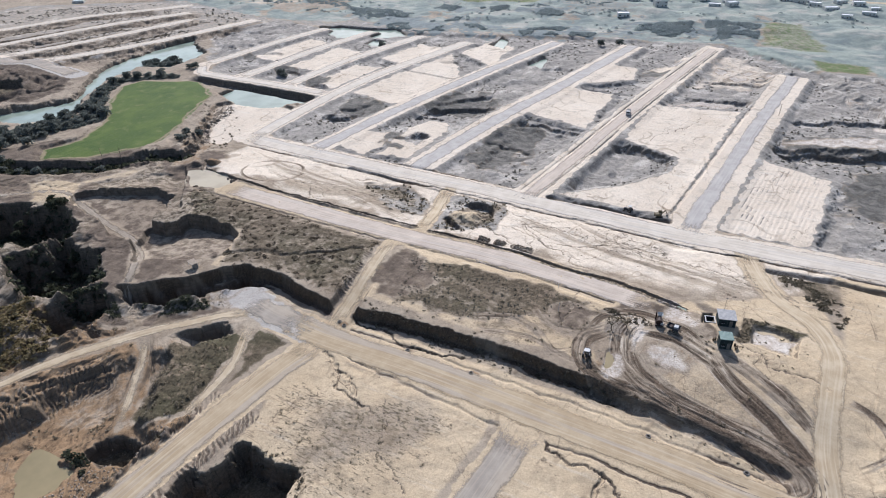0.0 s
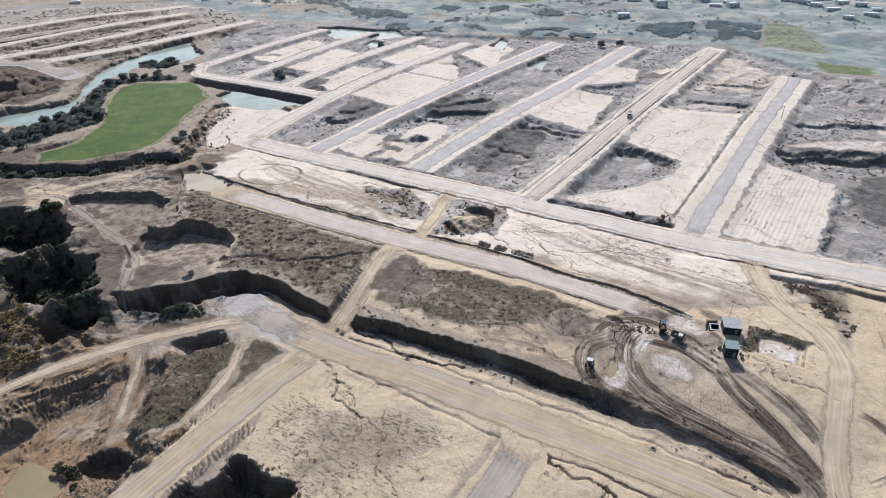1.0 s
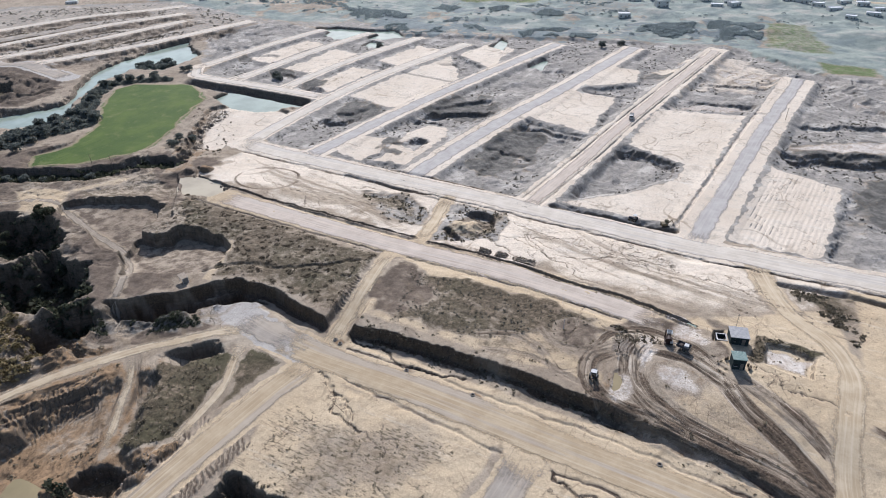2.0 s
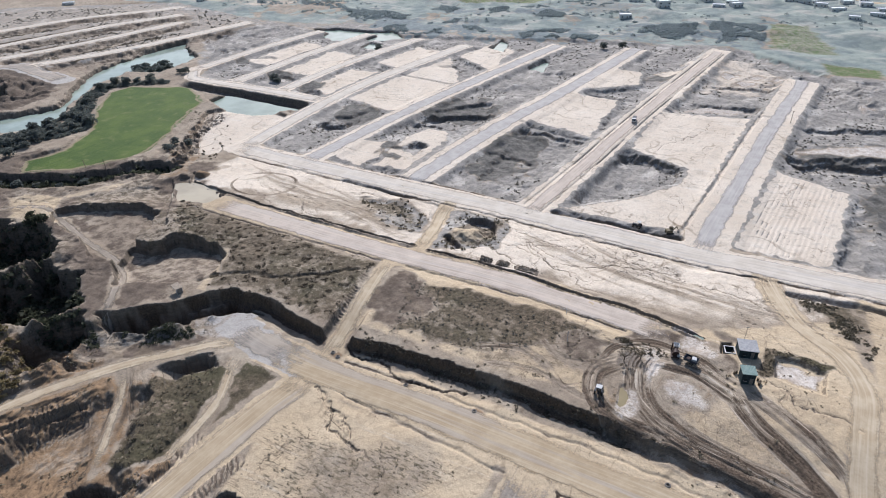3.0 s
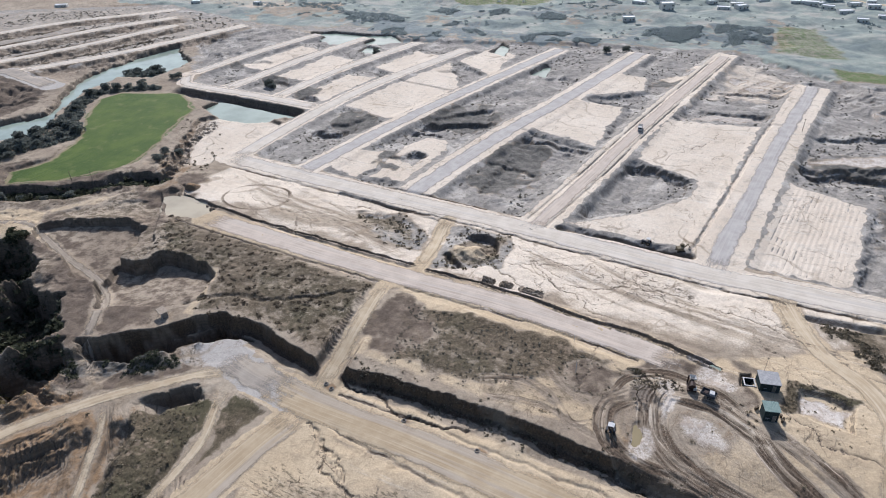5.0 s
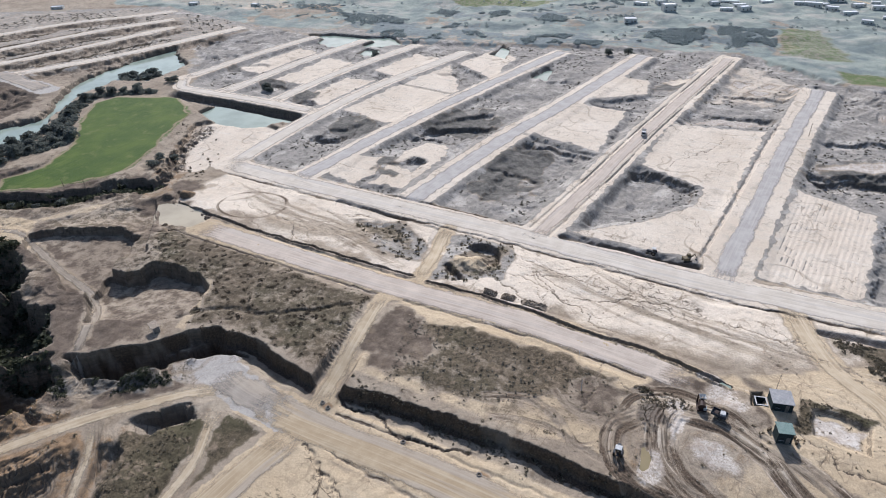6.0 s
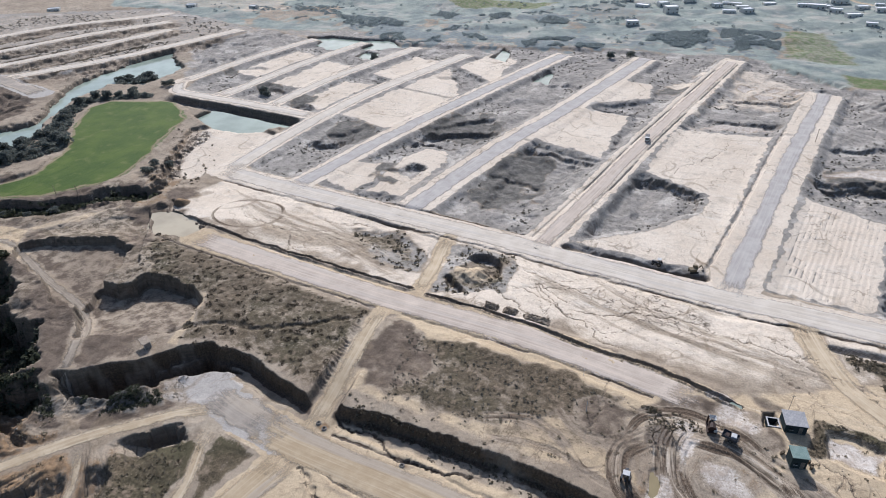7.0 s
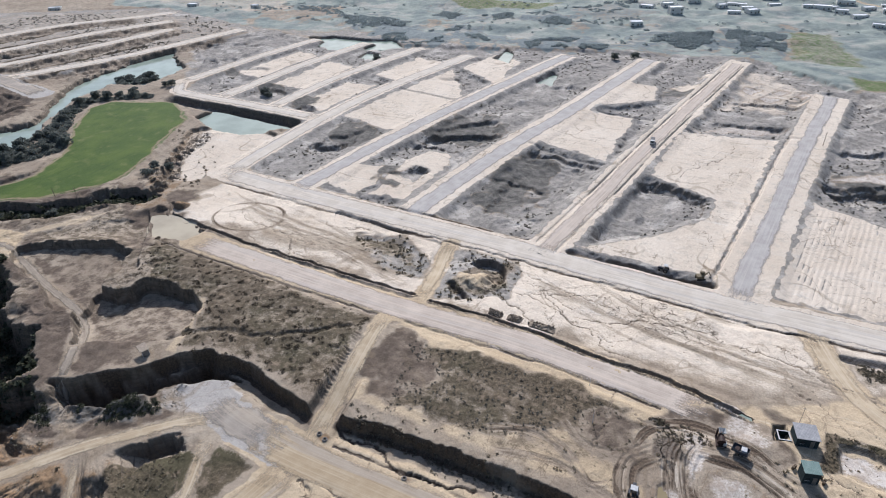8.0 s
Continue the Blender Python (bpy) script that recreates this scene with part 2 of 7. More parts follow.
def crop_material():
    m, nt, b = mat_nodes("young_crop", 0.85)
    p = world_pos(nt)
    rows = noise_of(nt, p, 1.0, 3, 0.6, (0.9, 0.05, 1), 28)
    mid = noise_of(nt, p, 0.07, 5)
    col = mixed(nt, remap(nt, mid, 0.35, 0.7), (0.046, 0.086, 0.013), (0.078, 0.120, 0.020))
    col = mixed(nt, calc(nt, "MULTIPLY", remap(nt, rows, 0.5, 0.68), 0.45), col, (0.030, 0.064, 0.013))
    col = mixed(nt, remap(nt, noise_of(nt, p, 0.16, 5), 0.54, 0.72), col, (0.11, 0.135, 0.040))
    edge = calc(nt, "ADD", attr(nt, "rim"), calc(nt, "MULTIPLY", calc(nt, "SUBTRACT", noise_of(nt, p, 0.15, 5), 0.5), 1.2))
    col = mixed(nt, remap(nt, edge, 0.4, 0.75), col, (0.24, 0.20, 0.12))
    nt.links.new(col, b.inputs["Base Color"])
    bumped(nt, b, noise_of(nt, p, 2.0, 4), 0.9, 0.3)
    return m


def leaf_material(name, a, c):
    m, nt, b = mat_nodes(name, 0.75)
    isl = nd(nt, "ShaderNodeNewGeometry").outputs["Random Per Island"]
    tone = mixed(nt, isl, a, c)
    nt.links.new(tone, b.inputs["Base Color"])
    thin = nd(nt, "ShaderNodeBsdfTranslucent")
    nt.links.new(tone, thin.inputs["Color"])
    both = nd(nt, "ShaderNodeMixShader", Fac=0.45)
    nt.links.new(b.outputs["BSDF"], both.inputs[1])
    nt.links.new(thin.outputs["BSDF"], both.inputs[2])
    nt.links.new(both.outputs["Shader"], nt.nodes["Material Output"].inputs["Surface"])
    return m


def plain_material(name, a, c, rough=0.7, metal=0.0, scale=1.2):
    m, nt, b = mat_nodes(name, rough)
    p = world_pos(nt)
    col = mixed(nt, remap(nt, noise_of(nt, p, scale, 6, 0.65), 0.35, 0.7), a, c)
    nt.links.new(col, b.inputs["Base Color"])
    b.inputs["Metallic"].default_value = metal
    bumped(nt, b, noise_of(nt, p, scale * 6, 4), 0.25, 0.03)
    return m


EARTH = ground_material()
DIRT_ROAD = road_material("dirt_road", (0.335, 0.26, 0.168), (0.41, 0.33, 0.225), (0.47, 0.392, 0.285), 0.7, (0.325, 0.295, 0.265))
PALE_ROAD = road_material("pale_dirt_road", (0.465, 0.415, 0.345), (0.55, 0.50, 0.428), (0.62, 0.57, 0.495), 0.6, (0.44, 0.415, 0.385))
GREY_ROAD = road_material("gravel_road", (0.335, 0.315, 0.295), (0.415, 0.395, 0.37), (0.50, 0.465, 0.42), 0.45)
BRANCH_ROAD = road_material("dusty_gravel_road", (0.25, 0.222, 0.192), (0.33, 0.295, 0.25), (0.40, 0.345, 0.275), 0.6, (0.40, 0.34, 0.265))
DULL_TRACK = road_material("dull_track", (0.215, 0.182, 0.145), (0.29, 0.25, 0.20), (0.35, 0.305, 0.25), 0.7)
STONE_ROAD = road_material("pale_gravel_road", (0.405, 0.345, 0.29), (0.485, 0.42, 0.355), (0.55, 0.475, 0.39), 0.75, (0.43, 0.385, 0.34))
TRACK = road_material("worn_track", (0.36, 0.285, 0.19), (0.45, 0.372, 0.265), (0.52, 0.445, 0.335), 0.7)
WATER = water_material("green_water", (0.30, 0.36, 0.30))
MURKY = water_material("muddy_water", (0.285, 0.235, 0.135), 0.2)
CLAY = water_material("clay_water", (0.44, 0.385, 0.28), 0.25)
CROP = crop_material()
TAN_LEAF = leaf_material("straw_weeds", (0.15, 0.125, 0.085), (0.30, 0.26, 0.19))
DRY_LEAF = leaf_material("dry_weeds", (0.085, 0.075, 0.055), (0.23, 0.20, 0.148))
BROWN_LEAF = leaf_material("brown_bushes", (0.045, 0.038, 0.030), (0.115, 0.095, 0.072))
HEATH_LEAF = leaf_material("grey_heath", (0.10, 0.097, 0.08), (0.20, 0.185, 0.155))
DARK_LEAF = leaf_material("dark_foliage", (0.034, 0.041, 0.029), (0.088, 0.095, 0.062))
# leaf tones lifted and blued to paint distance haze
HAZY_LEAF = leaf_material("hazy_grey_green_foliage", (0.24, 0.285, 0.29), (0.32, 0.36, 0.355))
YELLOW_LEAF = leaf_material("yellowed_scrub", (0.12, 0.095, 0.05), (0.27, 0.22, 0.12))
# olive leaves paled to paint in some haze
HAZY_OLIVE_LEAF = leaf_material("hazy_olive_foliage", (0.10, 0.116, 0.108), (0.195, 0.21, 0.186))
BARK = plain_material("bark", (0.10, 0.075, 0.05), (0.17, 0.13, 0.09))


# ---- the lie of the land: heights and soils as functions of the plan ----
def sstep(a, b, v):
    q = np.clip((v - a) / (b - a), 0.0, 1.0)
    return q * q * (3 - 2 * q)


def value_noise(x, y, seed=0):
    xi, yi = np.floor(x).astype(np.int64), np.floor(y).astype(np.int64)
    fx, fy = x - xi, y - yi
    fx, fy = fx * fx * (3 - 2 * fx), fy * fy * (3 - 2 * fy)

    def h(i, j):
        k = (i * 374761393 + j * 668265263 + seed * 1442695041) & 0x7FFFFFFF
        k = ((k ^ (k >> 13)) * 1274126177) & 0x7FFFFFFF
        return ((k ^ (k >> 16)) & 0xFFFF) / 65535.0
    return (h(xi, yi) * (1 - fx) + h(xi + 1, yi) * fx) * (1 - fy) + (h(xi, yi + 1) * (1 - fx) + h(xi + 1, yi + 1) * fx) * fy - 0.5


def fbm(x, y, size, octaves=4, seed=0, gain=0.5):
    out, amp, f = 0.0, 1.0, 1.0 / size
    for k in range(octaves):
        out = out + amp * value_noise(x * f + 17.3 * k, y * f - 9.1 * k, seed + k)
        amp, f = amp * gain, f * 2.03
    return out


CURVES = {}


def curve(pts, step=2.0):
    """A smooth line through a few plan points, worked out once."""
    key = (tuple(map(tuple, pts)), step)
    if key not in CURVES:
        CURVES[key] = spline(pts, step)
    return CURVES[key]


def spline(pts, step):
    p = np.array([pts[0], *pts, pts[-1]], float)
    out = []
    for i in range(1, len(p) - 2):
        n = max(2, int(np.linalg.norm(p[i + 1] - p[i]) / step))
        for q in np.arange(n) / n:
            out.append(0.5 * (2 * p[i] + (p[i + 1] - p[i - 1]) * q + (2 * p[i - 1] - 5 * p[i] + 4 * p[i + 1] - p[i + 2]) * q * q
                              + (3 * p[i] - p[i - 1] - 3 * p[i + 1] + p[i + 2]) * q ** 3))
    out.append(p[-2])
    return np.array(out)


def to_line(X, Y, line):
    """Distance to a line, length along it, and which side (positive: to its right)."""
    best, along, side = np.full(X.shape, 1e9), np.zeros(X.shape), np.zeros(X.shape)
    run = 0.0
    for a, b in zip(line[:-1], line[1:]):
        d = b - a
        n = max(np.hypot(*d), 1e-6)
        q = np.clip(((X - a[0]) * d[0] + (Y - a[1]) * d[1]) / n ** 2, 0, 1)
        ex, ey = X - a[0] - q * d[0], Y - a[1] - q * d[1]
        r = np.hypot(ex, ey)
        near = r < best
        best = np.where(near, r, best)
        along = np.where(near, run + q * n, along)
        side = np.where(near, np.sign(d[1] * ex - d[0] * ey), side)
        run += n
    return best, along, side, run


def inside(X, Y, pts):
    """Signed distance to a closed outline, positive within."""
    p = np.array([*pts, pts[0]], float)
    d = to_line(X, Y, p)[0]
    odd = np.zeros(X.shape, bool)
    for (x0, y0), (x1, y1) in zip(p[:-1], p[1:]):
        if y0 != y1:
            odd ^= ((y0 > Y) != (y1 > Y)) & (X < (x1 - x0) * (Y - y0) / (y1 - y0) + x0)
    return np.where(odd, d, -d)


SOILS = ("pale", "scrub", "mud", "grey", "red", "salt", "grass", "drab", "meadow", "heath", "sand", "rut", "copse", "gorse", "tuft", "crack")
CREST_X = (-400, -190, -167, -155, -149, -142, -127, -111, -101, -94, -78, -51, -29, -14, 7, 25, 60)
CREST_Y = (84, 88, 97, 106, 115, 121, 121, 118, 115, 117, 119.5, 120, 119, 118.5, 117, 115, 114)
NONE = np.zeros(0, int)
STEPS = []   # what shapes the land, in order


def near_box(L, pts, margin):
    p = np.asarray(pts, float)
    if len(L.X) < 4 and not ((L.X > p[:, 0].min() - margin) & (L.X < p[:, 0].max() + margin) & (L.Y > p[:, 1].min() - margin) & (L.Y < p[:, 1].max() + margin)).any():
        return NONE
    return np.nonzero((L.X > p[:, 0].min() - margin) & (L.X < p[:, 0].max() + margin) & (L.Y > p[:, 1].min() - margin) & (L.Y < p[:, 1].max() + margin))[0]


def shape(fn, *args, **kw):
    STEPS.append((fn, args, kw))


class Land:
    def __init__(self, X, Y):
        self.X, self.Y = np.asarray(X, float).ravel(), np.asarray(Y, float).ravel()
        X, Y = self.X, self.Y
        up = np.interp(Y, (150, 167, 205, 216), (5.0, 3.8, 0.4, 0.0))
        east = np.interp(Y, (140, 160), (-228, -185))
        up = np.where(Y < 190, up + (np.minimum(up, 2.0) - up) * sstep(0, 1, (east - X) / 40), up)
        up = up - 2.3 * sstep(-26, 20, X) * sstep(138, 116, Y) * sstep(48, 38, X)
        brink = np.interp(X, CREST_X, CREST_Y) + 1.5 * fbm(X, Y, 6.0, 5, 5, 0.6)
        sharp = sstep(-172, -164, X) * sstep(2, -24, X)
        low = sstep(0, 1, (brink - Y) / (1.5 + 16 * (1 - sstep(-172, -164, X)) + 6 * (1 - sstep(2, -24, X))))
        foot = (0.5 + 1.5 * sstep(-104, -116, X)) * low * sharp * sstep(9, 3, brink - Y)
        self.Z = up + (np.minimum(up, 2.0) - up) * low - foot
        self.calm = np.ones(X.shape)     # 0 where the surface has been graded
        self.soil = {k: np.zeros(X.shape) for k in SOILS}
        self.lane = {"lane_d": np.zeros(X.shape), "lane_s": np.zeros(X.shape)}   # across and along the churned lanes
        far = sstep(470, 540, Y + 0.15 * np.abs(X + 150))
        self.Z += far * (3.5 * fbm(X, Y, 70, 4, 11) + 2.5 * fbm(X, Y, 25, 3, 12))
        # dark band down the cut face, painting in its shade
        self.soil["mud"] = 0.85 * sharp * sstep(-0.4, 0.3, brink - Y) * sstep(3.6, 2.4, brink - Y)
        for fn, args, kw in STEPS:
            fn(self, *args, **kw)
        rough = np.clip(self.calm, 0, 1)
        self.Z += rough * (0.55 * fbm(X, Y, 9.0, 4, 21) + 0.35 * self.soil["scrub"] * fbm(X, Y, 1.6, 3, 23)) + 0.05 * fbm(X, Y, 1.4, 2, 25)

    def paint(self, i, name, w):
        if name in ("tuft", "crack"):
            self.soil[name][i] = np.maximum(self.soil[name][i], w)
            return
        self.soil[name][i] = np.maximum(self.soil[name][i], w)
        for k in SOILS:
            if k not in (name, "tuft", "crack"):
                self.soil[k][i] *= 1 - w


def paint_area(L, name, pts, soft=2.5, amount=1.0, wobble=3.0):
    i = near_box(L, pts, soft + wobble + 2)
    if not len(i):
        return
    d = inside(L.X[i], L.Y[i], pts) + wobble * fbm(L.X[i], L.Y[i], 9, 3, 31)
    L.paint(i, name, amount * sstep(-soft, soft, d))


def level(L, pts, z, bank=2.5, soil="", calm=0.15, wobble=1.5, soil_amount=1.0):
    """Raise or lower an area to one height, with banks at its edge."""
    i = near_box(L, pts, bank + wobble + 2)
    if not len(i):
        return
    d = inside(L.X[i], L.Y[i], pts) + wobble * fbm(L.X[i], L.Y[i], 8, 3, 33) + 1.6 * fbm(L.X[i], L.Y[i], 3.1, 3, 37, 0.6)
    w = sstep(-bank, 0, d)
    L.Z[i] += (z - L.Z[i]) * w
    L.calm[i] = np.minimum(L.calm[i], 1 - (1 - calm) * w)
    if soil:
        L.paint(i, soil, soil_amount * sstep(-1.0, 1.3, d))


def dig(L, pts, depth, bank=2.0, wobble=2.0, soil="", seed=0):
    """A pit with steep, uneven sides."""
    i = near_box(L, pts, wobble + 3)
    if not len(i):
        return
    d = inside(L.X[i], L.Y[i], pts) + wobble * fbm(L.X[i], L.Y[i], 7, 5, 35 + seed, 0.62)
    L.Z[i] -= depth * sstep(0, bank, d) * (1 + 0.35 * fbm(L.X[i], L.Y[i], 12, 2, 36))
    if soil:
        L.paint(i, soil, sstep(-0.5, 1.5, d))


def scarp(L, pts, depth, run, face=1.4, wobble=1.5, fade=7.0, soil="", amount=0.8):
    """A cut bank: the land falls sharply to the right of the line and climbs back over run metres."""
    line = curve(pts)
    i = near_box(L, line, run + 4)
    if not len(i):
        return
    d, s, side, length = to_line(L.X[i], L.Y[i], line)
    d = d * side + wobble * fbm(L.X[i], L.Y[i], 7, 5, 41, 0.62)
    ends = sstep(0, fade, s) * sstep(length, length - fade, s)
    drop = sstep(0, face, d) * (1 - sstep(run * 0.35, run, d))
    L.Z[i] -= depth * drop * ends
    # optional dark soil over the fall, painting in its shade
    if soil:
        L.paint(i, soil, amount * ends * sstep(-0.5, 0.8, d) * sstep(run * 0.75, run * 0.3, d))


def bench(L, pts, high, low, bank=1.2, soil="", amount=0.8):
    """A dug floor that slopes evenly from one point (x, y, z) to another, cut steeply into what lies higher."""
    i = near_box(L, pts, bank + 4)
    if not len(i):
        return
    d = inside(L.X[i], L.Y[i], pts) + 1.8 * fbm(L.X[i], L.Y[i], 6, 4, 34, 0.6)
    a, b = np.array(high, float), np.array(low, float)
    q = np.clip(((L.X[i] - a[0]) * (b[0] - a[0]) + (L.Y[i] - a[1]) * (b[1] - a[1])) / ((b[:2] - a[:2]) ** 2).sum(), 0, 1)
    w = sstep(-bank, 0, d)
    L.Z[i] += np.minimum(a[2] + q * (b[2] - a[2]) - L.Z[i], 0.3) * w
    L.calm[i] = np.minimum(L.calm[i], 1 - 0.6 * w)
    if soil:
        L.paint(i, soil, amount * sstep(0, 1.5, d))


def trench(L, pts, width, depth, wobble=0.5, soil="", berm=0.0):
    line = curve(pts)
    i = near_box(L, line, width * 2 + 4)
    if not len(i):
        return
    d, s, side, length = to_line(L.X[i], L.Y[i], line)
    d = np.abs(d * side + wobble * fbm(L.X[i], L.Y[i], 5, 5, 43, 0.62))
    w = sstep(width * 0.5 + 0.4, width * 0.08, d)
    L.Z[i] -= depth * w
    if berm:
        L.Z[i] += berm * sstep(width, width * 0.75, d) * sstep(width * 0.45, width * 0.6, d) * (1 + fbm(L.X[i], L.Y[i], 3, 2, 44))
    # a dark soil here paints shade along the bed
    if soil:
        L.paint(i, soil, w * (0.3 + 0.7 * sstep(-0.2, 0.2, fbm(L.X[i], L.Y[i], 16, 3, 45))))


def mound(L, x, y, r, h, soil="", stretch=1.0, turn=0.0):
    i = near_box(L, [(x, y)], r * 1.6 * max(1, stretch))
    if not len(i):
        return
    c, s = math.cos(radians(turn)), math.sin(radians(turn))
    u, v = (L.X[i] - x) * c + (L.Y[i] - y) * s, (L.Y[i] - y) * c - (L.X[i] - x) * s
    q = np.hypot(u / stretch, v) / r + 0.5 * fbm(L.X[i], L.Y[i], r * 0.9, 3, 47)
    L.Z[i] += h * sstep(1, 0.1, q)
    if soil:
        L.paint(i, soil, 0.8 * sstep(1.05, 0.7, q))


def grade(L, pts, width, z=None, bank=3.0, soil="", soil_amount=1.0, fade=0.0):
    """A graded strip for a road. z: its height, or None to follow a smoothed natural slope between the given points."""
    line = curve(pts)
    i = near_box(L, line, width / 2 + bank + 3)
    if not len(i):
        return
    d, s, side, length = to_line(L.X[i], L.Y[i], line)
    d = d + 0.6 * fbm(L.X[i], L.Y[i], 8, 3, 51)
    w = sstep(width / 2 + bank, width / 2 + 0.3, d)
    out = sstep(length, length - fade, s + 3 * fbm(L.X[i], L.Y[i], 5, 3, 53)) if fade else 1.0
    w = w * out
    if z is not None:
        zz = np.interp(s, np.linspace(0, length, len(z)), z) if isinstance(z, (tuple, list)) else z
        L.Z[i] += (zz - L.Z[i]) * w
    L.calm[i] = np.minimum(L.calm[i], 1 - w)
    if soil:
        L.paint(i, soil, out * soil_amount * sstep(width / 2 + 0.9, width / 2 - 0.6, d + 1.2 * fbm(L.X[i], L.Y[i], 2.6, 3, 54)))


def ruts(L, pts, width, count, depth=0.22, soil="rut", amount=1.0, seed=0, glint=0.0):
    """A churned lane: wheel ruts that run side by side and part now and then."""
    line = curve(pts, 1.0)
    i = near_box(L, line, width)
    if not len(i):
        return
    d, s, side, length = to_line(L.X[i], L.Y[i], line)
    d = d * side + 0.5 * fbm(L.X[i], L.Y[i], 9, 3, 61 + seed)
    lane = sstep(width * 0.55, width * 0.35, np.abs(d)) * sstep(0, 3, s) * sstep(length, length - 3, s)
    wave = 0.45 * np.cos(d / width * 2 * np.pi * count + 3.0 * value_noise(s / 16, d * 0 + seed, 63)) + 1.9 * fbm(s / 30 + 7.7 * seed, d * count / width * 0.8, 1.0, 3, 64 + seed, 0.6)
    wave = np.clip(wave, -1, 1)
    L.Z[i] += lane * depth * wave
    if soil:
        patch = 0.8 + 0.9 * fbm(L.X[i], L.Y[i], 9, 3, 65 + seed)
        weight = np.clip(amount * lane * patch * (0.62 + 0.3 * sstep(0.14, -0.14, wave)), 0, 1)
        top = weight > L.soil["rut"][i]
        L.lane["lane_d"][i[top]], L.lane["lane_s"][i[top]] = d[top] + 31 * seed, s[top]
        # pale glints of wet mud painted on crests between ruts
        if glint:
            L.paint(i, "salt", glint * lane * sstep(0.3, 0.7, wave) * sstep(0.0, 0.25, fbm(L.X[i], L.Y[i], 11, 3, 69 + seed)))
        L.paint(i, soil, weight)


def flutes(L, pts, fall, run, pitch, amp, soil="red"):
    """A rain-cut bank: the land falls to the right of the line in ribs and runnels."""
    line = curve(pts)
    i = near_box(L, line, run + 4)
    if not len(i):
        return
    d, s, side, length = to_line(L.X[i], L.Y[i], line)
    d = d * side + 1.6 * fbm(L.X[i], L.Y[i], 6, 4, 141)
    ends = sstep(0, 5, s) * sstep(length, length - 5, s)
    down = sstep(0, run, d)
    rib = np.abs(np.sin((s + 0.35 * d + 3.6 * fbm(L.X[i], L.Y[i], 5, 4, 142)) / pitch * np.pi)) - 0.5
    on = sstep(0, 1.2, d) * sstep(run * 1.25, run * 0.6, d) * ends
    L.Z[i] += on * amp * rib - fall * down * sstep(run * 3, run * 1.4, d) * ends
    L.paint(i, soil, 0.8 * on)
    # runnels between the ribs painted dark, as shade
    L.paint(i, "mud", 0.75 * on * sstep(0.0, -0.35, rib))


def rill(L, pts, width=0.7, depth=0.35, amount=0.7):
    """A thin jagged channel cut by run-off, its bed coloured darker."""
    line = curve(pts)
    i = near_box(L, line, 6)
    if not len(i):
        return
    d, s, side, length = to_line(L.X[i], L.Y[i], line)
    d = np.abs(d * side + 3.2 * fbm(L.X[i], L.Y[i], 7, 5, 151, 0.6))
    w = sstep(width * 0.6, width * 0.2, d + 0.3 * width * fbm(s, s * 0, 6, 2, 152)) * sstep(0, 4, s) * sstep(length, length - 6, s)
    L.Z[i] -= depth * w
    L.paint(i, "mud", amount * w)


def rills(box, count, seed, heading=-18.0, spread=22.0, stride=9.0):
    """Run-off channels that wander across a plot and fork."""
    rnd = random.Random(seed)
    for k in range(count):
        x, y, a = rnd.uniform(box[0], box[1]), rnd.uniform(box[2], box[3]), heading + rnd.uniform(-spread, spread)
        run, fork = [(x, y)], None
        for q in range(rnd.randint(3, 6)):
            a += rnd.uniform(-spread, spread) * 0.7
            x, y = x + stride * math.cos(radians(a)), y + stride * math.sin(radians(a))
            run.append((x, y))
            if q == 1:
                fork = (x, y, a + rnd.choice((-40, 40)))
        shape(rill, run, rnd.uniform(0.3, 0.62), 0.22, rnd.uniform(0.4, 0.75))
        if k % 2 and fork:
            x, y, a = fork
            shape(rill, [(x, y), (x + 8 * math.cos(radians(a)), y + 8 * math.sin(radians(a))), (x + 15 * math.cos(radians(a + 12)), y + 15 * math.sin(radians(a + 12)))], 0.35, 0.2, 0.5)


def furrows(L, pts, pitch, turn, depth):
    i = near_box(L, pts, 2)
    if not len(i):
        return
    d = inside(L.X[i], L.Y[i], pts)
    u = L.X[i] * math.cos(radians(turn)) + L.Y[i] * math.sin(radians(turn))
    wave = np.cos(u / pitch * 2 * np.pi + 1.6 * fbm(L.X[i], L.Y[i], 16, 3, 67)) * (0.45 + 1.3 * np.abs(fbm(L.X[i], L.Y[i], 6, 3, 66)))
    L.Z[i] += sstep(0, 2, d) * depth * wave
    L.paint(i, "heath", sstep(0, 2, d) * np.clip(-0.12 - 1.1 * wave, 0, 1) * sstep(-0.2, 0.3, fbm(L.X[i] * 3, L.Y[i], 9, 3, 68)) * 0.85)


def badland(L, pts, amp, size, soft=8.0, seed=0, gain=0.5):
    """Eroded ridges and runnels."""
    i = near_box(L, pts, soft)
    if not len(i):
        return
    d = inside(L.X[i], L.Y[i], pts)
    wx, wy = L.X[i] + 0.9 * size * fbm(L.X[i], L.Y[i], size * 1.3, 3, 95 + seed), 0.55 * L.Y[i] + 0.9 * size * fbm(L.X[i], L.Y[i], size * 1.3, 3, 96 + seed)
    r = 1 - 2.6 * np.abs(fbm(wx, wy, size, 5, 91 + seed, gain))
    L.Z[i] += amp * sstep(-soft * 0.2, soft, d) * (r - 0.5)


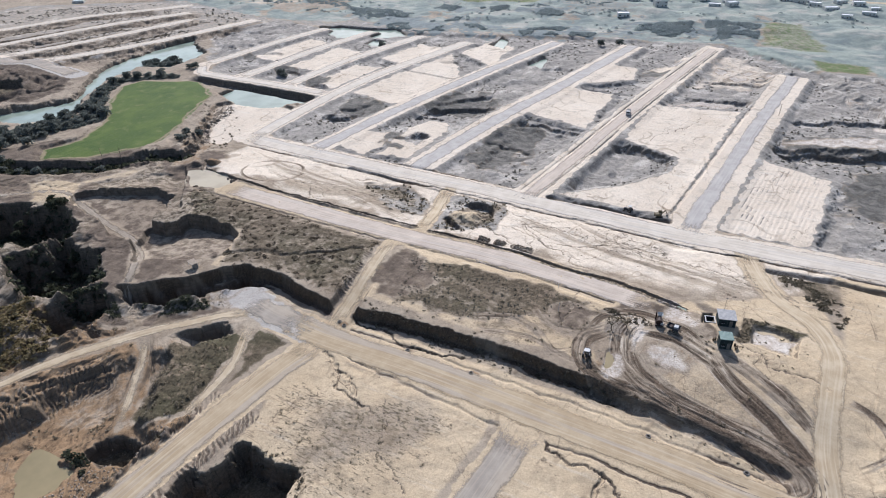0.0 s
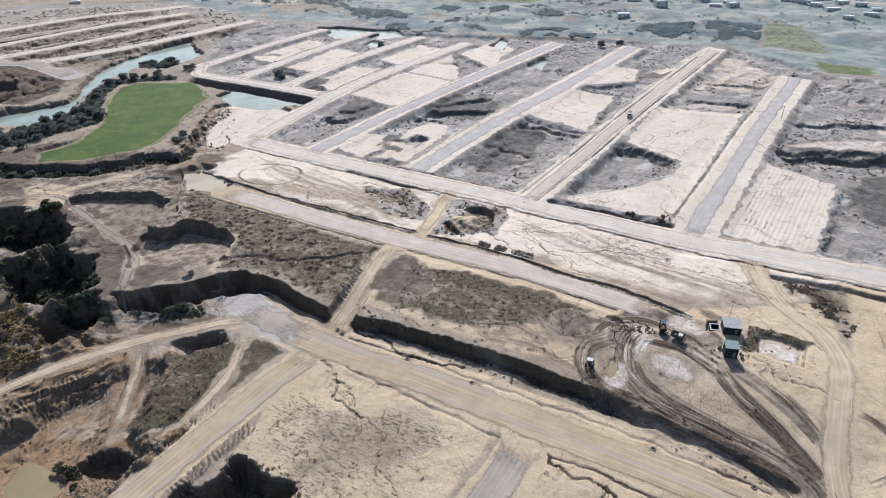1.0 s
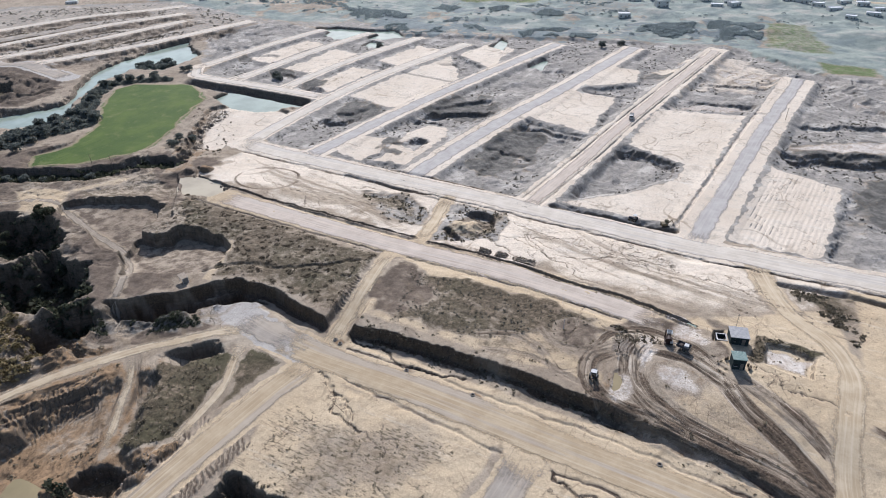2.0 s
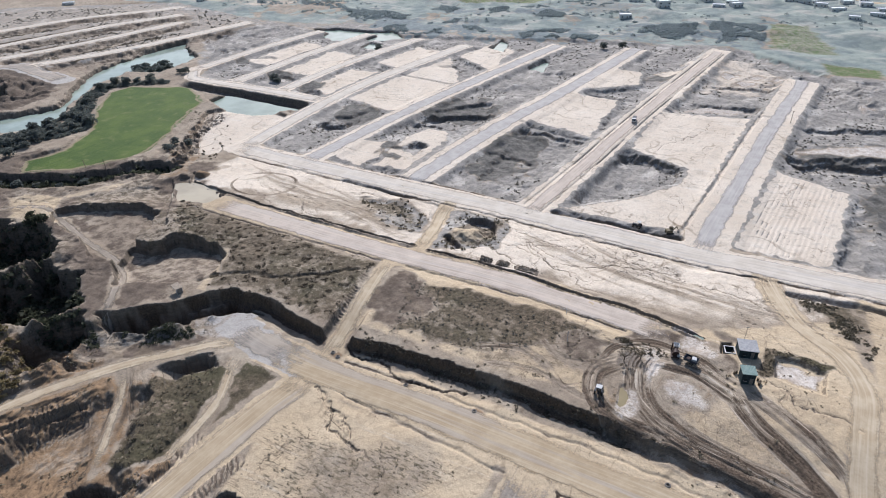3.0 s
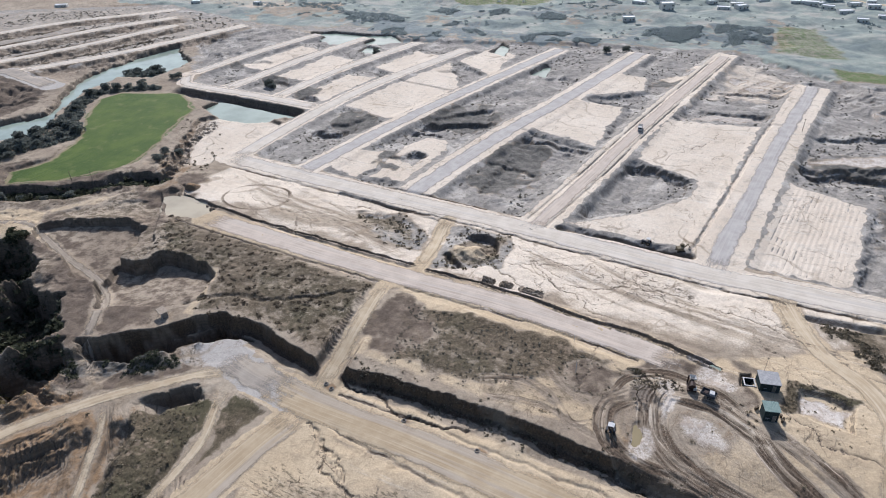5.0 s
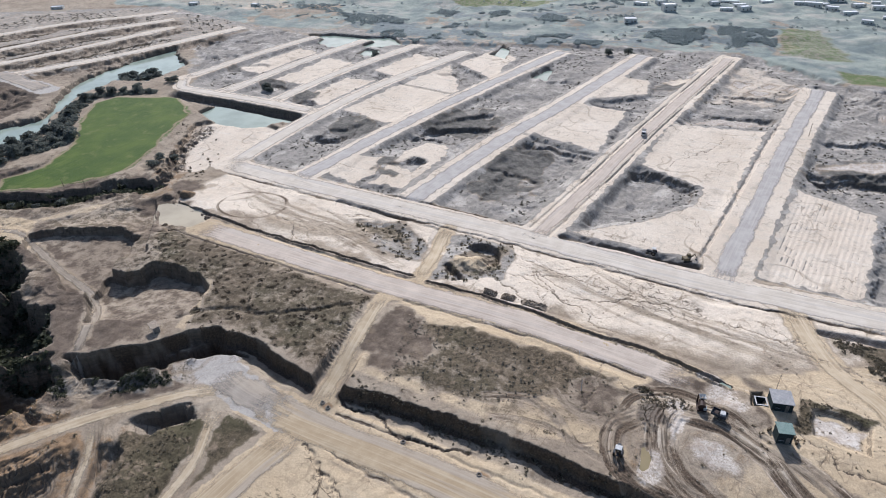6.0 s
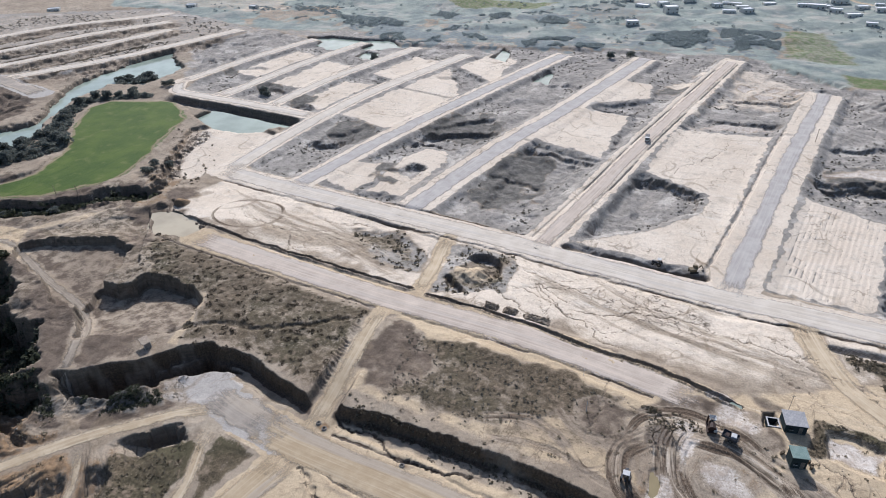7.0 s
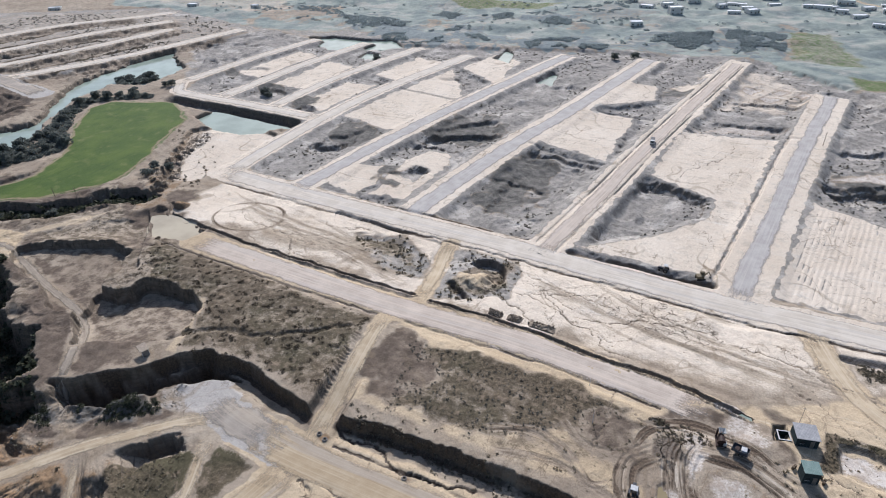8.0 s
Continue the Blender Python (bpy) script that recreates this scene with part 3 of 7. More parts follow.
def ripples(L, pts, near, far, pitch, amp, sides=(-1, 1), slant=0.8, soil="", amount=0.6):
    """Tipped heaps side by side along a road's shoulder."""
    line = curve(pts)
    i = near_box(L, line, far + 3)
    if not len(i):
        return
    d, s, side, length = to_line(L.X[i], L.Y[i], line)
    m = sstep(5, 12, s) * sstep(length - 1, length - 8, s) * sstep(-0.3, -0.05, fbm(s, side * 30, 9, 3, 57)) * sstep(near, near + 0.8, d) * sstep(far, far - 1.0, d + 1.2 * fbm(s, d * 0, 9, 2, 55)) * np.isin(side, sides)
    wave = np.cos((s + slant * d * side + 2.4 * fbm(s, d, 4, 3, 56)) / pitch * 2 * np.pi)
    L.Z[i] += m * amp * (wave + 0.8)
    # troughs take a darker soil that paints shade between the heaps
    if soil:
        L.paint(i, soil, amount * m * sstep(-0.1, -0.7, wave))


shape(paint_area, "drab", [(-320, 170), (-222, 200), (-186, 165), (-158, 108), (-172, 84), (-330, 60), (-340, 150)], 6, 0.8, 6)
# the low ground between the raised streets
shape(level, [(-350, 312), (-338, 290), (-238, 276), (-234, 224), (-60, 218), (64, 217), (75, 330), (30, 440), (-30, 486), (-140, 470), (-205, 452), (-262, 440), (-345, 432)], -1.8, 6, "heath", 1.0, 3.0, 1.0)
shape(badland, [(-345, 310), (-338, 292), (-238, 278), (-230, 226), (-60, 222), (64, 222), (70, 330), (26, 436), (-30, 480), (-140, 464), (-205, 446), (-262, 434), (-340, 428)], 0.9, 16, 3, 4)
# far country beyond the streets: meadows, woods, bare ground; bluish haze painted in
shape(paint_area, "heath", [(-470, 428), (-330, 440), (-190, 442), (-95, 462), (-30, 466), (20, 428), (80, 385), (160, 400), (160, 520), (-500, 520)], 8, 1.0, 8)
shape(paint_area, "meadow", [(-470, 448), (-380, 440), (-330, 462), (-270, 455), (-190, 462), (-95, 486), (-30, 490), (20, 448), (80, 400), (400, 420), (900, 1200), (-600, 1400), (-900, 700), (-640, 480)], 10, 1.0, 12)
WOODS = [
    [(-370, 509), (-317, 514), (-260, 493), (-233, 455), (-273, 444), (-313, 460)],
    [(-267, 513), (-250, 518), (-222, 492), (-203, 489), (-189, 468), (-199, 456), (-239, 472)],
    [(-191, 478), (-153, 503), (-124, 484), (-162, 468), (-176, 462)],
    [(-300, 571), (-263, 557), (-219, 547), (-184, 583), (-166, 543), (-214, 535), (-258, 534), (-281, 546)],
    [(-113, 540), (-58, 550), (-45, 513), (-78, 510), (-103, 498)],
    [(-54, 557), (-16, 570), (-10, 514), (-43, 497)],
    [(-190, 620), (-137, 646), (-111, 572), (-164, 552)],
    [(-473, 516), (-396, 546), (-372, 512), (-400, 480), (-440, 470)],
]
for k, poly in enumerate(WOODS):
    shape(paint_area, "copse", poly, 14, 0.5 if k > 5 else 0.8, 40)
shape(paint_area, "drab", [(-470, 500), (-396, 546), (-335, 459), (-384, 436), (-430, 450)], 8, 0.3, 20)
shape(paint_area, "grass", [(-310, 597), (-200, 632), (-210, 597), (-275, 573)], 4, 0.55, 4)
shape(paint_area, "grass", [(-185, 541), (-119, 567), (-115, 541), (-172, 518)], 5, 0.25, 8)
shape(paint_area, "grass", [(-12, 565), (18, 576), (40, 494), (18, 488), (-6, 499)], 5, 0.5, 6)
shape(paint_area, "sand", [(-309, 542), (-260, 516), (-257, 500), (-284, 503)], 5, 0.35, 8)
shape(paint_area, "pale", [(-44, 590), (-20, 596), (-8, 580), (-36, 572)], 4, 0.35, 8)
shape(paint_area, "grass", [(24, 470), (60, 468), (60, 430), (31, 443)], 5, 0.6)
shape(paint_area, "pale", [(-640, 500), (-547, 494), (-468, 482), (-432, 518), (-520, 600)], 8, 0.5, 14)
shape(level, [(-222, 220), (-198, 222), (-192, 272), (-200, 330), (-222, 330), (-226, 262)], -1.3, 3, "heath", 0.6, 2, 0.6)
# ground south of the main street: bare, driven over
shape(paint_area, "pale", [(-222, 210), (-60, 206), (64, 202), (66, 178), (8, 172), (-26, 168), (-100, 168), (-222, 178)], 9, 1.0, 9)
shape(paint_area, "sand", [(-70, 204), (66, 200), (66, 170), (-26, 165), (-76, 166)], 8, 0.36, 6)
shape(paint_area, "sand", [(-182, 178), (-120, 176), (-100, 180), (-112, 196), (-150, 186)], 4, 0.35, 10)
shape(paint_area, "sand", [(-216, 204), (-110, 203), (-106, 176), (-180, 177)], 6, 0.44, 8)
shape(paint_area, "sand", [(36, 204), (68, 204), (68, 90), (34, 90)], 4, 0.9)
shape(paint_area, "sand", [(-100, 158), (-14, 158), (10, 172), (34, 190), (34, 112), (24, 119.5), (-30, 122), (-98, 122)], 3, 0.9)
shape(paint_area, "sand", [(-100, 114.5), (22, 113), (22, 107), (-100, 108)], 2, 0.95)
shape(paint_area, "sand", [(-98, 99), (-40, 99), (-44, 58), (-66, 44), (-94, 60)], 3, 0.9)
shape(paint_area, "sand", [(-28, 99), (40, 97), (40, 60), (-30, 60)], 3, 0.9)
shape(paint_area, "pale", [(-84, 96), (-58, 96), (-52, 76), (-76, 68)], 6, 0.35, 10)
# scrub on the terrace
shape(paint_area, "scrub", [(-209, 160), (-179, 157), (-141, 155), (-108, 152), (-103, 119), (-128, 122), (-145, 122), (-151, 116), (-163, 136), (-188, 138)], 2.5, 0.62)
shape(paint_area, "scrub", [(-98, 151), (-78, 153), (-52, 152.5), (-27, 150), (-36, 139), (-64, 125), (-84, 124), (-93, 132)], 3.0, 0.8, 7)
shape(paint_area, "heath", [(-94, 146), (-78, 148), (-52, 147), (-32, 147), (-42, 138), (-64, 127), (-82, 126), (-90, 134)], 4.0, 0.22, 9)
shape(paint_area, "heath", [(-105, 201), (-99, 204), (-84, 203), (-77, 195), (-76, 181), (-86, 174), (-96, 170), (-100, 183)], 2, 0.95, 4)
shape(paint_area, "heath", [(-146, 196), (-132, 200), (-116, 197), (-108, 190), (-106, 178), (-117, 179), (-128, 183)], 2.5, 0.9, 5)
shape(paint_area, "scrub", [(-98, 198), (-84, 200), (-79, 186), (-84, 178), (-94, 178)], 3, 0.55, 8)
shape(scarp, [(-97, 195), (-92, 200), (-85, 199), (-81, 192), (-80, 186)], 3.0, 9, 1.5, 1.5, 4)
shape(scarp, [(-98, 180), (-95, 182), (-90, 178), (-86, 175)], 2.2, 5, 1.4, 1.0, 2)
shape(mound, -89, 186, 6, 1.6, "sand", 1.2, 30)
shape(paint_area, "scrub", [(-148, 197), (-130, 198), (-114, 194), (-112, 184), (-130, 186)], 3, 0.55, 8)
shape(badland, [(-105, 201), (-84, 203), (-76, 182), (-86, 174), (-97, 170)], 0.9, 8, 4, 11)
shape(badland, [(-150, 198), (-134, 200), (-112, 196), (-106, 180), (-130, 184)], 1.2, 9, 4, 12)
shape(level, [(-287, 250), (-274, 262), (-236, 264), (-231, 226), (-238, 206), (-250, 198), (-264, 214), (-274, 230)], -1.8, 2.5, "pale", 0.4, 2.5, 0.95)
shape(badland, [(-286, 252), (-270, 256), (-262, 222), (-244, 200), (-236, 184), (-246, 186), (-262, 204), (-278, 230)], 2.4, 7, 3, 13, 0.6)
shape(paint_area, "red", [(-290, 252), (-280, 258), (-268, 232), (-256, 214), (-240, 202), (-228, 180), (-236, 168), (-250, 190), (-266, 212), (-278, 232)], 2, 0.5, 4)
shape(mound, -220, 182, 3.0, 2.4, "red", 1.4, 30)
shape(mound, -226.5, 177, 3.2, 2.0, "drab", 1.3, 20)
shape(paint_area, "scrub", [(18, 193), (33, 193), (38, 177), (36, 170), (28, 180)], 4, 0.66, 9)

shape(paint_area, "scrub", [(-90, 74), (-80, 88), (-66, 86), (-52, 88), (-54, 72), (-66, 60), (-88, 66)], 8, 0.3, 16)
shape(paint_area, "scrub", [(-78, 123), (-34, 124), (-27, 130), (-28, 142), (-44, 137), (-60, 126)], 4, 0.42, 14)
shape(paint_area, "tuft", [(-70, 122), (-28, 122), (-26, 142), (-44, 140)], 4, 0.8, 10)
shape(paint_area, "tuft", [(-94, 78), (-86, 92), (-66, 92), (-50, 92), (-50, 72), (-62, 54), (-90, 62)], 6, 0.9, 14)
shape(paint_area, "tuft", [(-74, 92), (-60, 91), (-52, 88), (-66, 83)], 3, 1.0, 6)
shape(paint_area, "tuft", [(-66, 146), (-30, 148), (-24, 134), (-40, 122), (-66, 122)], 4, 0.8, 8)
shape(paint_area, "tuft", [(-60, 122), (20, 117), (26, 108), (-60, 112)], 2, 0.7, 6)
shape(paint_area, "tuft", [(-30, 98), (30, 96), (30, 70), (-30, 70)], 5, 0.6, 14)
shape(paint_area, "tuft", [(-90, 204), (60, 204), (60, 176), (-60, 170)], 6, 0.65, 16)
shape(paint_area, "tuft", [(-175, 200), (-110, 200), (-108, 176), (-160, 182)], 5, 0.8, 12)
shape(paint_area, "scrub", [(-60, 118), (20, 114), (26, 109), (-60, 113)], 2, 0.3, 5)
# quarry side in the west
shape(paint_area, "red", [(-170, 78), (-128, 84), (-110, 60), (-110, 30), (-200, 30), (-200, 70)], 5, 0.62, 8)
shape(paint_area, "scrub", [(-280, 116), (-222, 118), (-185, 96), (-172, 74), (-190, 55), (-330, 60)], 5, 0.45, 6)
shape(badland, [(-176, 84), (-150, 78), (-116, 50), (-116, 20), (-260, 20), (-230, 60), (-190, 62)], 1.9, 11, 8, 1, 0.6)
# floor below the bank: scrub and dark soils, which also paint in its shade
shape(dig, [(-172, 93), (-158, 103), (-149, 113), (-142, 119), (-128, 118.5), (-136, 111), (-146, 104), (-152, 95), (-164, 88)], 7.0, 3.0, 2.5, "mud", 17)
shape(paint_area, "drab", [(-172, 92), (-154, 106), (-146, 116), (-132, 116), (-128, 108), (-136, 98), (-150, 84), (-170, 72)], 2, 0.9, 4)
shape(badland, [(-170, 92), (-152, 106), (-144, 114), (-132, 112), (-136, 100), (-150, 84), (-170, 74)], 0.8, 10, 4, 2, 0.5)
shape(paint_area, "scrub", [(-172, 92), (-156, 104), (-146, 108), (-140, 100), (-152, 88), (-168, 80)], 3, 0.8, 5)
shape(badland, [(-262, 205), (-240, 196), (-232, 170), (-222, 160), (-246, 182), (-268, 196)], 2.0, 9, 5, 3)
shape(paint_area, "scrub", [(-200, 80), (-170, 80), (-160, 66), (-180, 48), (-220, 50)], 5, 0.6, 9)
shape(dig, [(-290, 108), (-266, 120), (-238, 122), (-222, 116), (-216, 108), (-224, 94), (-250, 88), (-290, 86)], 14, 6, 3.5, "scrub", 1)
shape(dig, [(-224, 86), (-222, 106), (-198, 105), (-180, 95), (-186, 82), (-204, 74)], 12, 5, 3.5, "scrub", 2)
shape(dig, [(-190, 72), (-187, 85), (-177, 92), (-169, 88), (-166, 76), (-176, 66)], 10, 5, 3.0, "scrub", 3)
shape(badland, [(-290, 110), (-222, 118), (-176, 94), (-164, 84), (-156, 72), (-180, 52), (-300, 60)], 2.8, 15, 6, 22, 0.5)
shape(paint_area, "red", [(-222, 66), (-196, 76), (-172, 86), (-154, 80), (-156, 64), (-176, 44), (-216, 48)], 4, 0.75, 9)
shape(paint_area, "scrub", [(-218, 64), (-190, 74), (-172, 80), (-164, 66), (-186, 50)], 4, 0.45, 14)
shape(badland, [(-262, 190), (-226, 168), (-200, 158), (-160, 138), (-160, 118), (-190, 104), (-300, 120), (-300, 146)], 0.5, 6, 5, 23, 0.62)
shape(paint_area, "scrub", [(-262, 184), (-226, 164), (-200, 152), (-166, 132), (-172, 108), (-212, 122), (-240, 136), (-290, 136)], 6, 0.42, 14)
shape(bench, [(-250, 132), (-241.4, 138.8), (-228.7, 144.9), (-216, 149.4), (-209.5, 146.8), (-204.3, 138.7), (-201.4, 131.1), (-199, 125), (-194, 117), (-200, 114), (-224, 122), (-246, 127)], (-214, 142, 0.9), (-205, 119, 1.4), 1.3, "drab", 0.5)
shape(bench, [(-198.5, 126.4), (-191.8, 127.8), (-185.2, 130.8), (-187.9, 134.5), (-187.3, 136.5), (-178, 138.6), (-168.8, 137.7), (-160.8, 134.2), (-157.7, 129.2), (-156.5, 119), (-165, 115), (-176.3, 109.3), (-180, 106), (-190, 113), (-195, 119)], (-184, 128, -0.9), (-166, 113, 3.6), 1.3, "drab", 0.5)
shape(scarp, [(-230.4, 176), (-217.3, 162.5), (-204.6, 150), (-194.2, 139.6)], 1.6, 12, 0.9, 1.2, 4)
shape(paint_area, "sand", [(-284.8, 131.6), (-264.1, 143.4), (-257, 141), (-253.4, 134.7), (-244.8, 130), (-247.8, 127.3), (-254.2, 122), (-265, 119.6)], 2.5, 0.75, 5)
shape(paint_area, "sand", [(-264, 142), (-250.4, 158), (-244, 173), (-241, 171), (-246, 156), (-257, 141)], 1.5, 0.55, 3)
shape(paint_area, "sand", [(-163, 137), (-160.5, 132.7), (-157.5, 124.9), (-153, 115.1), (-150, 115.5), (-154.5, 125), (-157.5, 134), (-161, 138)], 1.0, 0.6, 2)
shape(mound, -259, 166, 5.0, 2.2, "drab", 1.5, 35)
shape(mound, -252, 168, 3.5, 1.5, "drab", 1.3, 60)
shape(scarp, [(-318, 146), (-301, 150), (-282, 160), (-268, 170), (-262, 182), (-246, 189), (-234, 186)], 4.0, 18, 2.5, 3)
shape(scarp, [(-143, 84), (-139, 90), (-134, 95), (-127, 96), (-121.5, 90)], 5.5, 20, 1.8, 5.0, 13.0)
shape(level, [(-152, 36), (-147, 58), (-143, 72), (-134, 74), (-124, 56), (-116, 54), (-113, 42), (-120, 26), (-150, 24)], -1.2, 5, "red", 0.6, 3, 0.75)
shape(paint_area, "sand", [(-146, 60), (-140, 70), (-132, 66), (-126, 56), (-136, 46), (-146, 48)], 4, 0.32, 8)
shape(badland, [(-150, 36), (-145, 60), (-136, 70), (-126, 56), (-116, 50), (-116, 30), (-148, 26)], 0.6, 8, 4, 21, 0.62)
shape(flutes, [(-163, 34), (-160, 46), (-158, 54.5), (-154.5, 64), (-147, 73)], 1.9, 11, 1.6, 0.6)
shape(dig, [(-128, 49), (-123, 53.5), (-116, 53.8), (-113.8, 49), (-120.5, 44.5), (-127, 45.5)], 4.0, 2.0, 2.5, "scrub", 18)
shape(paint_area, "crack", [(-136, 56), (-130, 58), (-126, 50), (-133, 46)], 2, 1.0, 4)
shape(dig, [(-97, 45), (-96.5, 52.6), (-93, 60), (-91.5, 63.5), (-85, 65.5), (-80, 63), (-74.5, 63), (-71.5, 56.7), (-76, 42), (-94, 38)], 8.5, 3.0, 3.5, "scrub", 4)
shape(paint_area, "sand", [(-92, 50), (-82, 56), (-76, 52), (-80, 42), (-92, 42)], 2, 0.7, 4)
shape(paint_area, "crack", [(-92, 97), (-80, 97), (-74, 88), (-84, 84)], 3, 1.0, 6)
shape(paint_area, "crack", [(-28, 96), (-6, 96), (2, 88), (-8, 78), (-26, 84)], 3, 0.45, 8)
shape(paint_area, "crack", [(-46, 204), (-10, 198), (-14, 180), (-40, 186)], 3, 0.6, 12)
shape(dig, [(-131, 28), (-138, 34), (-141, 41), (-133, 42.5), (-125, 41.5), (-124, 37), (-126, 31)], 1.6, 3, 2, "", 5)
shape(paint_area, "scrub", [(-136, 82), (-126, 92), (-119, 93), (-115, 81), (-113.5, 66), (-120, 57), (-127, 60)], 2, 1.0)
shape(paint_area, "scrub", [(-117, 98), (-106, 97), (-107, 82), (-111, 66), (-112, 82)], 1.5, 0.8, 3)
# cuts and heaps at the foot of the bank
shape(dig, [(-163, 92), (-153, 105), (-146, 114), (-139, 118), (-130, 116), (-142, 106), (-152, 96)], 2.2, 3, 2, "", 6)
shape(level, [(-146, 105), (-139, 111), (-129, 111), (-115, 110), (-105, 108), (-117, 102), (-128, 103), (-140, 100.5)], 2.0, 3, "grey", 0.5, 2.0, 0.5)
shape(paint_area, "grey", [(-132, 109), (-115, 109.5), (-106, 107), (-118, 103), (-128, 105)], 2, 0.8, 3)
shape(paint_area, "grey", [(-148, 106), (-139, 115), (-126, 114), (-128, 104), (-138, 103)], 3, 0.6, 5)
for mx, my in ((-136, 113), (-131, 114), (-140, 108.5), (-126, 112.5), (-142, 111)):
    shape(mound, mx, my, 2.4, 0.9, "grey", 1.5, 20 * (mx % 7))
shape(mound, -150, 97, 5.0, 1.8, "drab", 1.8, 40)
shape(mound, -159, 92, 4.0, 1.6, "drab", 1.6, 30)

shape(paint_area, "gorse", [(-165, 92), (-156, 96.5), (-146, 103.5), (-139, 100), (-146, 93), (-158, 85), (-165, 82), (-172, 86)], 2, 0.8, 6)
shape(badland, [(-165, 92), (-156, 96.5), (-146, 103.5), (-139, 100), (-146, 93), (-158, 85), (-165, 82), (-172, 86)], 0.9, 6, 3, 27, 0.6)

# pits and made plots among the streets
shape(dig, [(-66, 228), (-61, 268), (-55, 287), (-28, 276), (-29, 264), (-42, 246)], 0.9, 2, 1.5, "heath", 7)
shape(level, [(-66, 222), (-40, 243), (-27, 262), (-26, 278), (-54, 291), (-50, 345), (-6, 352), (-20, 222)], -0.35, 4.5, "pale", 0.1, 0.8)
shape(level, [(9, 291), (36, 280), (29, 219), (-2, 219)], -0.5, 4.5, "pale", 0.1, 0.8)
shape(furrows, [(9, 291), (36, 280), (29, 219), (-2, 219)], 1.8, -8.5, 0.07)
shape(level, [(-113, 308), (-106, 357), (-75, 355), (-76, 298)], -0.4, 4.5, "pale", 0.1, 2.0)
shape(level, [(-98, 367), (-93, 414), (-75, 412), (-71, 387)], -0.4, 4.5, "pale", 0.1, 2.0)
shape(level, [(-158, 228), (-162, 258), (-155, 276), (-146, 278), (-140, 266), (-142, 228)], -0.8, 4.5, "pale", 0.2, 3.0)
shape(level, [(-180, 227), (-181, 248), (-166, 253), (-160, 236), (-164, 224)], -0.5, 4.5, "pale", 0.1, 2.0)
shape(dig, [(-168, 284), (-164, 310), (-140, 332), (-132, 308), (-142, 282)], 1.8, 4, 4, "heath", 8)
shape(dig, [(-162, 248), (-152, 262), (-144, 258), (-146, 244)], 1.3, 3, 3, "heath", 13)
shape(dig, [(-215, 254), (-214, 274), (-200, 290), (-196, 270), (-197, 250)], 1.6, 4, 4, "heath", 9)
shape(dig, [(-110, 232), (-112, 290), (-80, 290), (-86, 232)], 1.2, 4, 4, "heath", 10)
shape(dig, [(12, 313), (72, 332), (70, 302), (38, 294), (12, 298)], 1.8, 4, 4, "heath", 11)
shape(dig, [(-258, 288), (-257, 309), (-242, 306), (-244, 291)], 1.3, 3, 3, "heath", 12)
shape(level, [(-222, 300), (-216, 345), (-204, 400), (-174, 352), (-184, 290)], -0.5, 4.5, "pale", 0.2, 2.0, 0.8)
shape(level, [(-258, 312), (-254, 350), (-234, 352), (-238, 300)], -0.5, 4.5, "pale", 0.2, 2.0)
shape(level, [(-246, 372), (-238, 415), (-214, 410), (-224, 362)], -0.5, 4.5, "pale", 0.2, 2.0)
shape(level, [(-298, 330), (-294, 385), (-268, 380), (-272, 330)], -0.8, 4.5, "pale", 0.2, 3.0, 0.8)
shape(level, [(-340, 340), (-332, 400), (-312, 395), (-316, 335)], -0.8, 4.5, "pale", 0.2, 3.0, 0.8)
shape(level, [(-322, 288), (-312, 330), (-316, 300)], -0.8, 4.5, "pale", 0.2, 2.0, 0.8)
shape(level, [(-200, 405), (-190, 440), (-168, 432), (-164, 380)], -0.4, 4.5, "pale", 0.2, 3.0, 0.8)
shape(level, [(-380, 370), (-372, 420), (-350, 415), (-358, 360)], -0.4, 4.5, "pale", 0.2, 3.0, 0.9)
for crest, deep, back in (([(-112, 299), (-94, 296), (-75, 291)], 2.6, 9), ([(-168, 296), (-152, 306), (-134, 312)], 3.6, 11), ([(-170, 280), (-158, 288), (-142, 286)], 3.0, 9),
                          ([(-216, 262), (-206, 270), (-196, 272)], 3.4, 10), ([(10, 309), (40, 318), (74, 330)], 3.6, 12), ([(-64, 284), (-46, 286), (-26, 277)], 2.2, 7),
                          ([(-260, 300), (-250, 304), (-240, 303)], 2.6, 9), ([(-118, 262), (-104, 266), (-88, 262)], 1.6, 7), ([(-158, 254), (-150, 260), (-142, 257)], 2.4, 8),
                          ([(-96, 362), (-84, 364), (-70, 360)], 2.0, 8), ([(-40, 366), (-20, 372), (0, 374)], 2.2, 9), ([(-34, 402), (-14, 408), (6, 408)], 2.0, 9), ([(16, 350), (40, 360), (66, 366)], 2.4, 10),
                          ([(-302, 320), (-290, 324), (-276, 322)], 2.4, 9), ([(-344, 352), (-332, 356), (-318, 354)], 2.2, 9), ([(-136, 392), (-122, 398), (-108, 396)], 2.2, 9), ([(-206, 378), (-194, 384), (-180, 380)], 1.8, 8)):
    shape(scarp, crest, deep * 0.6, back, 2.6, 3.5, 5.0)
